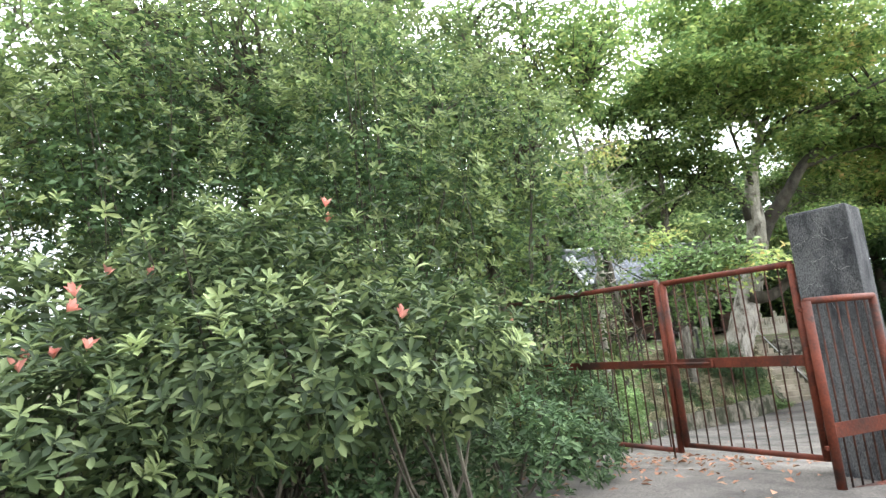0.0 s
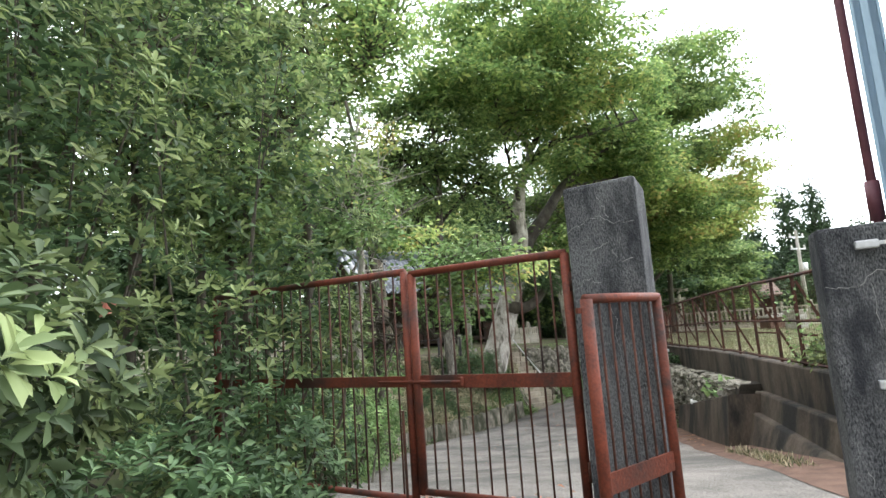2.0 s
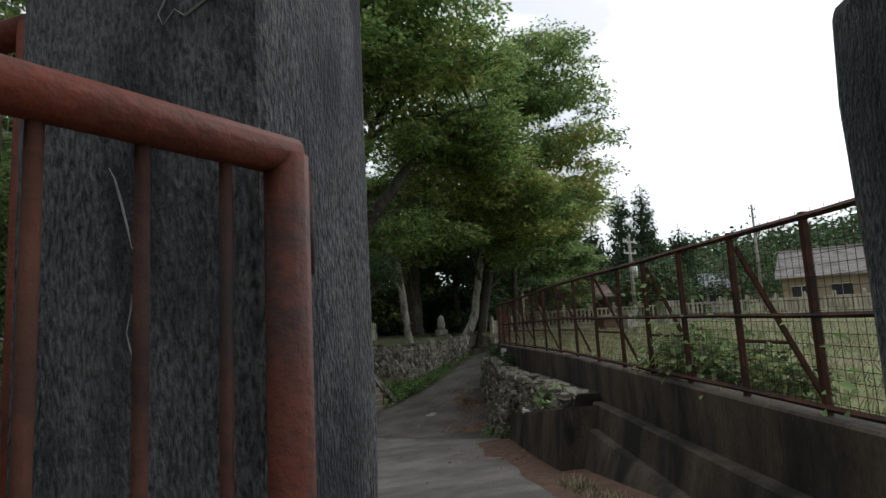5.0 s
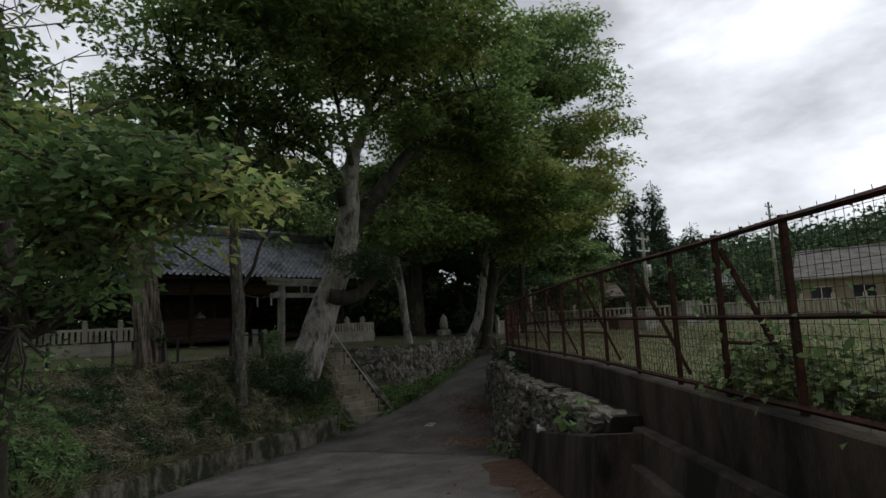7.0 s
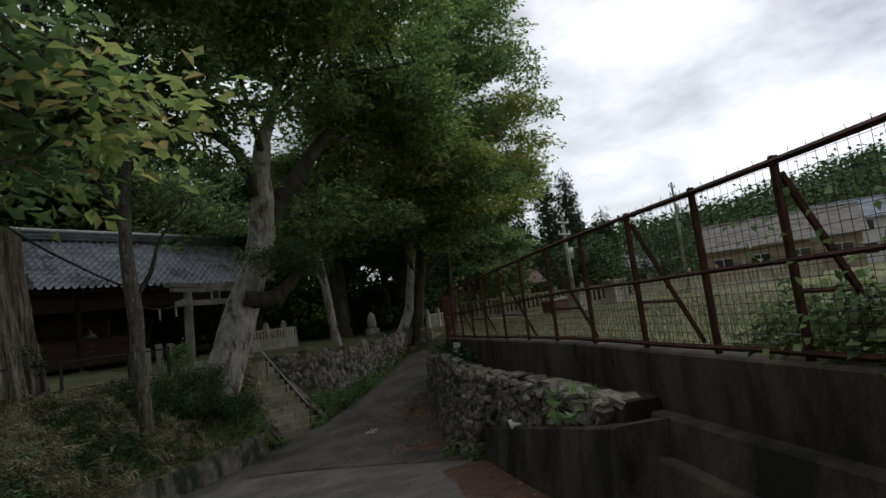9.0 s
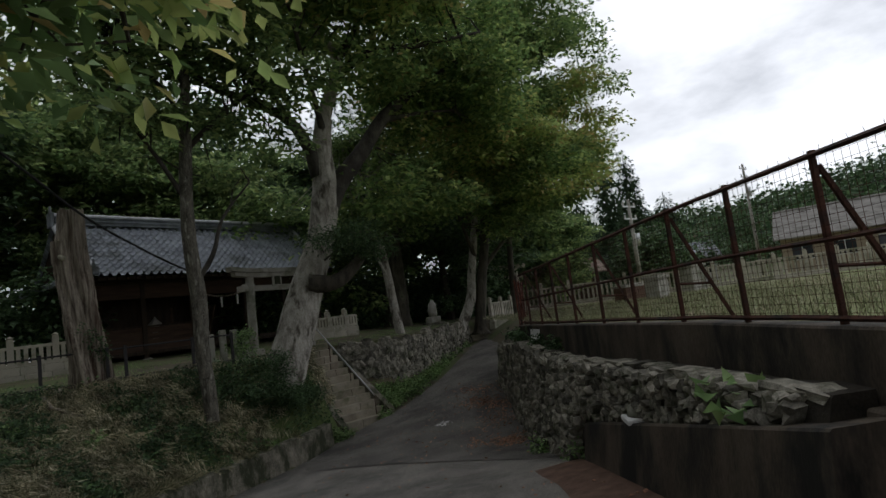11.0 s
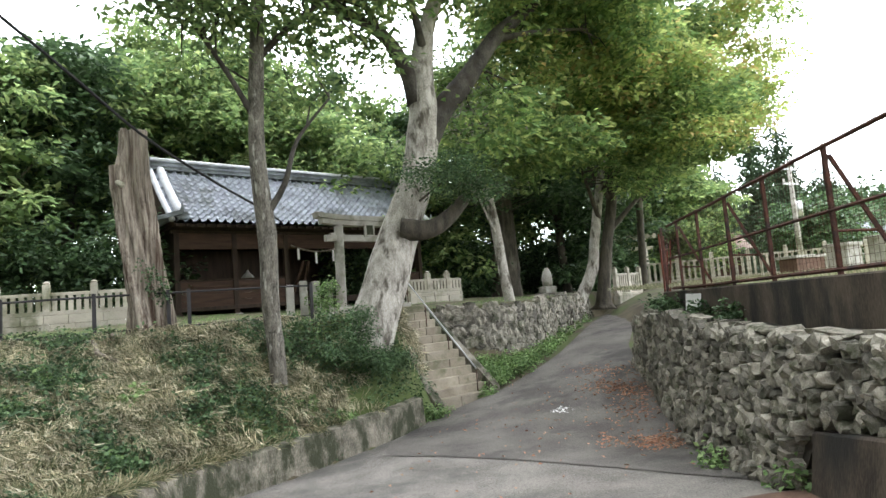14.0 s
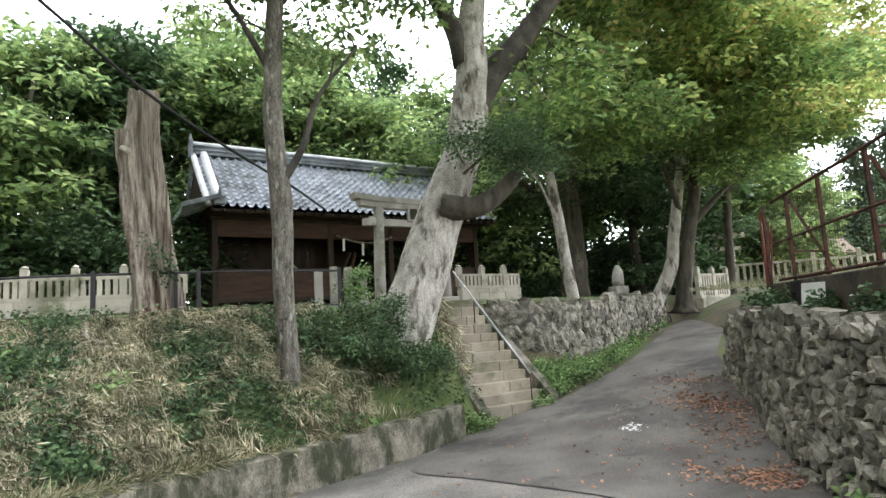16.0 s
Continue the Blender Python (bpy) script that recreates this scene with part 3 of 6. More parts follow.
pa, ma = pillar((2.845, 4.635), 0.45, 0.42, 2.14, "tall square stone gate pillar, streaked black with pale cracks", (0.57, -0.822), (0.74, 0.67))
pb, mb = pillar((3.834, 3.763), 0.55, 0.245, 1.71, "shorter square stone gate pillar with steel latch arms", (0.6, -0.8), (0.71, 0.7))
GOUGE = surface("pale crack", (0.22, 0.22, 0.21), (0.36, 0.36, 0.34), 20, 0.9, 0.2)
rng = random.Random(4)


def crack(m, pts, parent):
    """A thin pale raised seam of lichen along a crack on a pillar's face."""
    path = []
    for a, b in zip(pts, pts[1:]):
        for k in range(5):
            t = k / 5
            path.append((a[0] + (b[0] - a[0]) * t + rng.uniform(-.011, .011), -0.001, a[1] + (b[1] - a[1]) * t + rng.uniform(-.011, .011)))
    part("crack", Shape().tube([m @ Vector(p) for p in path], [rng.uniform(0.0006, 0.0024) for _ in path], 4), GOUGE, parent)


crack(ma, [(0.0, 1.86), (0.1, 1.9), (0.2, 1.93), (0.3, 1.88), (0.44, 1.86)], pa)
crack(ma, [(0.13, 1.73), (0.2, 1.74), (0.27, 1.76)], pa)
crack(ma, [(0.2, 2.12), (0.24, 2.0), (0.28, 1.9)], pa)
crack(ma, [(0.28, 1.72), (0.3, 1.64), (0.4, 1.66)], pa)
crack(ma, [(0.03, 1.5), (0.1, 1.56), (0.2, 1.52)], pa)
crack(ma, [(0.19, 1.45), (0.25, 1.3), (0.24, 1.1)], pa)
crack(mb, [(0.0, 1.4), (0.12, 1.38), (0.25, 1.46), (0.5, 1.48)], pb)
crack(mb, [(0.2, 1.4), (0.22, 1.2), (0.27, 1.1)], pb)
crack(mb, [(0.27, 1.05), (0.38, 1.08), (0.54, 1.06)], pb)
crack(mb, [(0.03, 0.6), (0.06, 0.45), (0.12, 0.3)], pb)
for z in (1.6, 0.89):
    arm = part("latch_arm", Shape().box((0.16, -0.05, z - 0.022), (0.26, -0.005, z + 0.022), mb, 0.008).box((0.18, -0.03, z - 0.008), (0.62, -0.018, z + 0.012), mb, 0.003), GALV, pb, "galvanised steel latch arm")

post = thing("steel_post", "tall pale blue channel-section steel post beside the gate pillar", "post")
mp = Matrix.Translation((4.5, 3.69, 0)) @ Matrix.Rotation(math.atan2(-0.85, 0.5), 4, "Z")
for nm, lo, hi in (("flange", (-0.07, -0.07, -0.1), (-0.055, 0.07, 6.0)), ("flange", (0.055, -0.07, -0.1), (0.07, 0.07, 6.0)), ("web", (-0.055, 0.0, -0.1), (0.055, 0.012, 6.0)), ("rib", (-0.02, -0.05, -0.1), (0.02, 0.0, 6.0))):
    part(nm, Shape().box(lo, hi, mp, 0.003), STEEL_BLUE, post)
pipe = thing("conduit_pipe", "slim maroon conduit pipe strapped to the blue post", "pipe")
part("tube", Shape().tube([(4.48, 3.815, -0.1), (4.48, 3.815, 6.0)], 0.026, 12), PIPE_RED, pipe, smooth=True)
part("collar", Shape().tube([(4.48, 3.815, 1.78), (4.48, 3.815, 2.02)], 0.04, 12), PIPE_RED, pipe, smooth=True)

# ---- wire fence on the wall ----
fence = thing("wire_fence", "rusted angle-iron fence with square wire mesh on a concrete wall", "fence")
POSTS = (-3.9, -2.9, -1.95, -.95, 0, .93, 2.05, 3.25, 4.5, 5.8, 7.15, 8.6, 9.9, 11.2, 12.4, 13.5)


def FP(v, s, h):
    p = fence_xy(v, s)
    return Vector((p[0], p[1], wall_top(v) + h))


for i, v in enumerate(POSTS):
    part("post", Shape().box((-0.022, -0.022, -0.06), (0.022, 0.022, 1.37), Matrix.Translation(FP(v, 0.06, 0)) @ Matrix.Rotation(0.983, 4, "Z"), 0.003), RUST_DARK, fence)
    if i % 2 == 0:
        st = part("strut", Shape().tube([FP(v, 0.1, 1.25), FP(v - 0.12, 0.62, -0.02)], 0.026, 4), RUST_DARK, fence)
        part("tie", Shape().tube([FP(v, 0.08, 0.45), FP(v - 0.08, 0.44, 0.42)], 0.015, 4), RUST_DARK, st)
for h, r in ((0.05, 0.024), (0.66, 0.02), (1.33, 0.026)):
    part("rail", Shape().tube([FP(v, 0.04, h + 0.012 * noise.noise((v * 0.9, h * 5, 0))) for v in np.arange(-4.5, 13.7, 0.7)], r, 4), RUST_DARK, fence)
mesh_wire = Shape()
for v in np.arange(-4.5, 13.5, 0.075):
    mesh_wire.tube([FP(v, 0.03, 0.05), FP(v, 0.03 + 0.02 * noise.noise((v, 0, 4)), 0.7), FP(v, 0.03, 1.33)], 0.0022, 3, cap=False)
for h in np.arange(0.09, 1.33, 0.075):
    mesh_wire.tube([FP(v, 0.03 + 0.012 * noise.noise((v * 2, h * 3, 0)), h) for v in np.arange(-4.5, 13.6, 0.6)], 0.0022, 3, cap=False)
part("wire_mesh", mesh_wire, RUST_DARK, fence, kind="stuff")
barbs = Shape()
for v in np.arange(-4.5, 13.4, 0.15):
    barbs.tube([FP(v, 0.04, 1.33), FP(v + 0.02 * math.sin(v * 9), 0.04, 1.385)], 0.0025, 3)
part("wire_tips", barbs, RUST_DARK, fence, kind="stuff")
# the old rusted return at the far end
ret = thing("rusted_panel", "leaning rust-red mesh panel closing the fence's far end", "fence panel")
R0, RD = fence_xy(13.6, 0.03), np.array((0.78, 0.62))
for k in range(4):
    q = R0 + RD * k * 0.75
    part("post", Shape().tube([(*q, 0.05), (*(q + FN * 0.05 * k), 1.5)], 0.022, 4), RUST, ret)
for h in (0.3, 0.85, 1.45):
    part("rail", Shape().tube([(*R0, h), (*(R0 + RD * 2.3), h)], 0.02, 4), RUST, ret)
sh = Shape()
for k in range(46):
    q = R0 + RD * k * 0.05
    sh.tube([(*q, 0.25), (*q, 1.45)], 0.004, 3, cap=False)
for h in np.arange(0.3, 1.45, 0.05):
    sh.tube([(*R0, h), (*(R0 + RD * 2.28), h)], 0.004, 3, cap=False)
part("wire_mesh", sh, RUST, ret, kind="stuff")

# the small notice on the wall
nb = thing("notice_board", "small weathered notice board leaning on the wall ledge", "sign")
c, ux = fence_xy(11.2, -0.16), Vector((*(-FD), 0))
mm = Matrix.Translation((c[0], c[1], 0.06)) @ Matrix.Rotation(math.atan2(-FD[1], -FD[0]) + 0.12, 4, "Z") @ Matrix.Rotation(-0.1, 4, "X")
part("board", Shape().box((-0.28, -0.01, -0.15), (0.28, 0.01, 0.15), mm, 0.003), WHITE, nb)
for k in range(4):
    part("text_bar", Shape().box((-0.22, 0.011, 0.07 - k * 0.055), (0.1 + 0.05 * (k % 2), 0.014, 0.09 - k * 0.055), mm), RUST_DARK, nb)

# ---- stone steps ----
ST0, ST1 = np.array((13.0, 22.1)), np.array((12.25, 24.25))     # middle of the foot, middle of the head
SDIR = (ST1 - ST0) / np.linalg.norm(ST1 - ST0)
SSIDE = np.array((0.988, 0.155))
steps = thing("stone_steps", "worn stone steps climbing the bank to the shrine", "steps", kind="structure")
NS, ZB, ZT = 12, -1.98, 0.36
for k in range(NS):
    z1 = ZB + (ZT - ZB) * (k + 1) / NS
    run = np.linalg.norm(ST1 - ST0) / NS
    c = ST0 + SDIR * run * k
    m = Matrix.Translation((c[0], c[1], 0)) @ Matrix.Rotation(math.atan2(SSIDE[1], SSIDE[0]) + rng.uniform(-.008, .008), 4, "Z")
    cut = rng.uniform(-0.3, 0.3)
    for x0, x1 in ((-0.72 - rng.uniform(0, 0.02), cut), (cut + 0.006, 0.71 + rng.uniform(0, 0.02))):
        part("step", Shape().box((x0, rng.uniform(-.014, .01), z1 - 0.36), (x1, run + 0.14, z1 + rng.uniform(-.008, .006)), m, 0.016), STEPSTONE, steps)
for side, z0, lift in ((-1, 0.12, 0.0), (1, 0.3, 0.02)):
    a, b = ST0 - SDIR * 0.05 + SSIDE * 0.84 * side, ST1 + SDIR * 0.0 + SSIDE * 0.84 * side
    sh, sx = Shape(), SSIDE * 0.1
    for q, z in ((a, ZB + z0), (b, ZT + lift)):
        sh.v += [(*(q - sx), z - 0.7), (*(q + sx), z - 0.7), (*(q + sx), z), (*(q - sx), z)]
    sh.f = [(0, 1, 5, 4), (1, 2, 6, 5), (2, 3, 7, 6), (3, 0, 4, 7), (3, 2, 1, 0), (4, 5, 6, 7)]
    part("cheek", sh, KERB, steps, "sloping stone cheek")
hr = thing("handrail", "thin silvery iron handrail on rusty posts beside the stone steps", "handrail")
ra = lambda t, h: Vector((*(ST0 + (ST1 - ST0) * t + SSIDE * 0.42), ZB + (ZT - ZB) * t + h))
part("rail", Shape().tube([ra(.05, .62), ra(.5, .62), ra(1.03, .62)], 0.018, 8), GALV, hr, smooth=True)
for t in (0.05, 0.42, 0.74, 1.02):
    part("post", Shape().tube([ra(t, 0.05), ra(t, .6)], 0.014, 6), RUST_DARK, hr, smooth=True)

# ---- iron railing on the terrace's edge ----
rail = thing("iron_railing", "black iron railing of two thin rails on the terrace edge", "railing")
RP = smooth_path([(-9, 26.9), (0, 24.1), (4.2, 22.5), (5.6, 22.22), (7.15, 22.2), (8.6, 22.35), (9.6, 22.6)], 6)
for h in (0.74,):
    part("rail", Shape().tube([(*p, T + h) for p in RP], 0.022, 6), IRON, rail)
part("rail", Shape().tube([(*p, T + 0.1) for p in RP], 0.014, 6), IRON, rail)
for p in [(-6.2, 26.1), (-4.3, 25.5), (-2.4, 24.95), (-0.6, 24.45), (1.2, 23.65), (2.7, 23.05), (4.2, 22.5), (5.6, 22.22), (6.8, 22.2), (7.15, 22.2), (8.6, 22.35), (9.6, 22.6)]:
    part("post", Shape().box((-0.032, -0.032, -0.15), (0.032, 0.032, 0.8), Matrix.Translation((*p, T)), 0.003), IRON, rail)

# ---- torii ----
tor = thing("torii_gate", "grey granite torii gate with a small name tablet before the shrine", "torii")
TA, TDIR = np.array((10.92, 24.72)), np.array((0.978, 0.208))
TB = TA + TDIR * 1.85
TP = lambda u, o=0.0: TA + TDIR * u + np.array((-0.208, 0.978)) * o
tilt, TT = 0.05, 0.22
for q, s in ((TA, 1), (TB, -1)):
    part("pillar", Shape().tube([(*q, TT + 0.05), (*(q + TDIR * tilt * s * 0.6), TT + 1.3), (*(q + TDIR * tilt * s), TT + 2.42)], [0.135, 0.128, 0.12], 20), GRANITE, tor, smooth=True)
    part("plinth", Shape().box((-0.24, -0.24, -0.1), (0.24, 0.24, 0.12), Matrix.Translation((*q, TT + 0.13)), 0.03), GRANITE, tor)
ang = math.atan2(TDIR[1], TDIR[0])
mm = Matrix.Translation((*TP(0.925), TT)) @ Matrix.Rotation(ang, 4, "Z")


def beam(L, z, h, d, rise, splay):
    sh = Shape()
    n = 12
    for i in range(n + 1):
        x = -L + 2 * L * i / n
        up = rise * (abs(x) / L) ** 3
        e = splay * (abs(x) / L)
        sh.v += [mm @ Vector((x, -d, z + up)), mm @ Vector((x, d, z + up)), mm @ Vector((x + e * (1 if x > 0 else -1), d, z + up + h)), mm @ Vector((x + e * (1 if x > 0 else -1), -d, z + up + h))]
    sh.f = [(i * 4 + j, (i + 1) * 4 + j, (i + 1) * 4 + (j + 1) % 4, i * 4 + (j + 1) % 4) for i in range(n) for j in range(4)] + [(0, 1, 2, 3), (n * 4 + 3, n * 4 + 2, n * 4 + 1, n * 4)]
    return sh


part("lintel", beam(1.38, 2.4, 0.13, 0.12, 0.05, 0.02), GRANITE, tor)
part("cap_beam", beam(1.5, 2.53, 0.13, 0.17, 0.07, 0.05), GRANITE, tor)
part("tie_beam", Shape().box((-1.28, -0.075, 1.98), (1.28, 0.075, 2.15), mm, 0.012), GRANITE, tor)
tab = part("tablet", Shape().box((-0.16, -0.14, 2.1), (0.16, -0.08, 2.46), mm, 0.01), GRANITE, tor)
part("tablet_panel", Shape().box((-0.1, -0.152, 2.15), (0.1, -0.141, 2.41), mm), KERB, tab)
for s in (-1, 1):
    part("wedge", Shape().box((s * 0.925 - 0.2, -0.05, 2.15), (s * 0.925 + 0.2, 0.05, 2.2), mm, 0.01), GRANITE, tor)

# ---- shrine hall ----
BO, BU, BN = np.array((7.1, 28.2)), np.array((0.978, 0.208)), np.array((-0.208, 0.978))
MB = Matrix.Translation((*BO, 0)) @ Matrix.Rotation(math.atan2(BU[1], BU[0]), 4, "Z")     # x along the eave, y into the hall
hall = thing("shrine_hall", "old dark timber shrine hall under a grey tiled roof", "shrine")
EAVE, RIDGE, LEN, RUN = 3.36, 5.42, 9.9, 2.5


def roof_z(y):
    """A slightly hollow slope from eave to ridge and down again."""
    k = min(y, 2 * RUN - y) / RUN
    return EAVE + (RIDGE - EAVE) * (0.86 * k + 0.14 * k * k)


def tiled(x0, x1, y0, y1, rows, flip=False):
    sh = Shape()
    cols = int((x1 - x0) / 0.25)
    sub = 6
    xs_ = [x0 + (x1 - x0) * i / (cols * sub) for i in range(cols * sub + 1)]
    ys_ = []
    for r in range(rows):
        a, b = y0 + (y1 - y0) * r / rows, y0 + (y1 - y0) * (r + 1) / rows
        ys_ += [(a, 0.05), ((a + b) / 2, 0.025), (b - 0.004 * (1 if b > a else -1), 0.0)]
    nx = len(xs_)
    for y, lift in ys_:
        for i, x in enumerate(xs_):
            ph = (i % sub) / sub
            prof = 0.05 * math.cos(2 * math.pi * ph) + 0.018 * math.cos(4 * math.pi * ph)
            sh.v.append(MB @ Vector((x, y, roof_z(y) + lift + prof)))
    sh.f = [(j * nx + i, j * nx + i + 1, (j + 1) * nx + i + 1, (j + 1) * nx + i) for j in range(len(ys_) - 1) for i in range(nx - 1)]
    return sh


roof = part("roof", Shape().box((0.1, 0.12, EAVE - 0.16), (LEN - 0.1, 2 * RUN - 0.12, EAVE - 0.06), MB), WOOD_DARK, hall)
part("front_tiles", tiled(0.0, LEN, -0.06, RUN, 12), TILE, roof, "silver-grey pantiles", kind="stuff")
part("rear_tiles", tiled(0.0, LEN, 2 * RUN + 0.06, RUN, 12), TILE, roof, kind="stuff")
for x in (0.12, LEN - 0.12):
    n = 8
    sh = Shape()
    for y0, y1 in ((0, RUN), (2 * RUN, RUN)):
        ps = [(y0 + (y1 - y0) * k / n) for k in range(n + 1)]
        base = len(sh.v)
        for y in ps:
            sh.v += [MB @ Vector((x, y, EAVE - 0.05)), MB @ Vector((x, y, roof_z(y) - 0.02))]
        sh.f += [(base + 2 * k, base + 2 * k + 1, base + 2 * k + 3, base + 2 * k + 2) for k in range(n)]
    part("gable_wall", sh, WOOD_DARK, roof)
# ridge: stacked courses with a rounded cap and end tiles
part("ridge", Shape().box((0.05, RUN - 0.16, RIDGE), (LEN - 0.05, RUN + 0.16, RIDGE + 0.12), MB, 0.01).box((0.0, RUN - 0.2, RIDGE + 0.12), (LEN, RUN + 0.2, RIDGE + 0.15), MB)
     .box((0.05, RUN - 0.14, RIDGE + 0.15), (LEN - 0.05, RUN + 0.14, RIDGE + 0.26), MB, 0.01).box((0.0, RUN - 0.18, RIDGE + 0.26), (LEN, RUN + 0.18, RIDGE + 0.29), MB), TILE, roof)
part("ridge_cap", Shape().tube([MB @ Vector((x, RUN, RIDGE + 0.33 + 0.05 * abs(x / LEN - 0.5) ** 2)) for x in np.linspace(-0.05, LEN + 0.05, 12)], 0.09, 10), TILE_PALE, roof, smooth=True)
for x in (-0.04, LEN + 0.04):
    part("ridge_end_tile", Shape().box((x - 0.05, RUN - 0.24, RIDGE - 0.1), (x + 0.05, RUN + 0.24, RIDGE + 0.42), MB, 0.04).tube([MB @ Vector((x, RUN, RIDGE + 0.38)), MB @ Vector((x, RUN, RIDGE + 0.66))], [0.07, 0.02], 8), TILE, roof)
for x in (0.32, LEN - 0.32):
    d = part("descending_ridge", Shape().tube([MB @ Vector((x, y, roof_z(y) + 0.12)) for y in np.linspace(0.12, RUN - 0.1, 8)], 0.12, 10), TILE_PALE, roof, smooth=True)
    part("demon_tile", Shape().box((x - 0.17, -0.02, EAVE + 0.02), (x + 0.17, 0.1, EAVE + 0.3), MB, 0.05).tube([MB @ Vector((x, 0.02, EAVE + 0.28)), MB @ Vector((x, -0.02, EAVE + 0.52))], [0.06, 0.025], 8), TILE, d)
part("verge_tiles", Shape().tube([MB @ Vector((0.02, y, roof_z(y) + 0.05)) for y in np.linspace(-0.05, RUN, 8)], 0.09, 8), TILE_PALE, roof, smooth=True)
# lean-to skirt on the gable end
sk = Shape()
for j in range(7):
    for i in range(30):
        y = -0.1 + (2 * RUN + 0.2) * i / 29
        k = j / 6
        sk.v.append(MB @ Vector((0.3 - 0.95 * k, y, EAVE + 0.28 - 0.42 * k + 0.035 * math.cos(i * 2.4) + (0.12 if i in (0, 1) else 0) * k)))
sk.f = [(j * 30 + i, j * 30 + i + 1, (j + 1) * 30 + i + 1, (j + 1) * 30 + i) for j in range(6) for i in range(29)]
top_n = len(sk.v)
sk.v += [(p[0], p[1], p[2] - 0.12) for p in sk.v]
sk.f += [tuple(top_n + i for i in reversed(f)) for f in sk.f]
sk.f += [(6 * 30 + i, 6 * 30 + i + 1, top_n + 6 * 30 + i + 1, top_n + 6 * 30 + i) for i in range(29)] + [(j * 30, (j + 1) * 30, top_n + (j + 1) * 30, top_n + j * 30) for j in range(6)]
part("skirt_roof", sk, TILE, roof)
# rafters and eave boards
for k in range(34):
    x = 0.15 + k * (LEN - 0.3) / 33
    part("rafter", Shape().box((x - 0.025, 0.0, EAVE - 0.16), (x + 0.025, 1.0, EAVE - 0.08), MB), WOOD_DARK, roof)
# body
TH = 0.46
FL = TH + 0.45
body = part("body", Shape().box((0.3, 3.9, TH), (LEN - 0.3, 4.05, EAVE - 0.1), MB).box((0.3, 0.95, TH + 0.25), (LEN - 0.3, 4.0, FL), MB).box((0.3, 1.0, TH), (0.42, 4.0, EAVE - 0.1), MB).box((LEN - 0.42, 1.0, TH), (LEN - 0.3, 4.0, EAVE - 0.1), MB), WOOD_DARK, hall)
for x in (0.35, 2.1, 3.85, 6.0, 7.8, 9.55):
    part("post", Shape().box((x - 0.08, 0.88, TH), (x + 0.08, 1.04, EAVE - 0.1), MB, 0.01), WOOD_DARK, hall)
    part("footing_stone", Shape().box((x - 0.17, 0.78, TH - 0.05), (x + 0.17, 1.14, TH + 0.1), MB, 0.03), GRANITE, hall)
part("header", Shape().box((0.3, 0.9, 2.62), (LEN - 0.3, 1.02, 3.12), MB, 0.01), WOOD_BROWN, hall, "brown header boards")
part("beam", Shape().box((0.2, 0.85, 3.12), (LEN - 0.2, 1.05, 3.28), MB, 0.01), WOOD_DARK, hall)
part("sill", Shape().box((0.3, 0.86, TH + 0.24), (LEN - 0.3, 1.06, TH + 0.36), MB, 0.01), WOOD_DARK, hall)
for x0, x1 in ((0.43, 2.02), (2.18, 3.77), (7.88, 9.47)):
    for k in range(4):
        part("panel_board", Shape().box((x0, 0.93 + 0.004 * (k % 2), TH + 0.36 + k * 0.2), (x1, 0.97, TH + 0.552 + k * 0.2), MB, 0.004), WOOD_BROWN, hall)
    part("panel_rail", Shape().box((x0, 0.9, TH + 1.16), (x1, 1.0, TH + 1.22), MB, 0.006), WOOD_DARK, hall)
part("lattice_wall", Shape().box((0.45, 2.3, FL), (3.8, 2.36, 2.7), MB), WOOD_DARK, hall)
# inner stair, leaning boards, altar lantern
for k in range(5):
    part("inner_step", Shape().box((4.3, 2.2 + 0.22 * k, FL + 0.16 * k), (5.6, 2.45 + 0.22 * k, FL + 0.05 + 0.16 * k), MB), WOOD_DARK, hall)
for x, dx in ((4.1, 0.45), (3.2, -0.1), (4.45, 0.3)):
    part("leaning_board", Shape().tube([MB @ Vector((x, 1.2, FL)), MB @ Vector((x + dx, 1.05, FL + 1.3))], 0.05, 4), WOOD_BROWN, hall)
rope = [MB @ Vector((4.0 + 2.0 * t, 0.8, 2.72 - 0.22 * math.sin(math.pi * t))) for t in np.linspace(0, 1, 10)]
part("sacred_rope", Shape().tube(rope, 0.035, 8), DEADWOOD, hall, "sagging straw rope with paper strips", smooth=True)
for t in (0.2, 0.5, 0.8):
    q = MB.inverted() @ rope[int(t * 9)]
    part("paper_strip", Shape().box((q.x - 0.04, q.y - 0.06, q.z - 0.42), (q.x + 0.04, q.y - 0.055, q.z - 0.03), MB), WHITE, hall)
lan = thing("stone_lantern", "small stone lantern standing inside the dark hall", "lantern")
ml = MB @ Matrix.Translation((2.75, 1.6, FL))
part("pedestal", Shape().tube([ml @ Vector((0, 0, 0)), ml @ Vector((0, 0, 0.55))], [0.12, 0.09], 10), GRANITE, lan, smooth=True)
part("lamp_house", Shape().box((-0.11, -0.11, 0.55), (0.11, 0.11, 0.78), ml, 0.02), GRANITE, lan)
part("cap", Shape().tube([ml @ Vector((0, 0, 0.78)), ml @ Vector((0, 0, 0.86)), ml @ Vector((0, 0, 0.98)), ml @ Vector((0, 0, 1.08))], [0.24, 0.2, 0.07, 0.02], 6), GRANITE, lan)


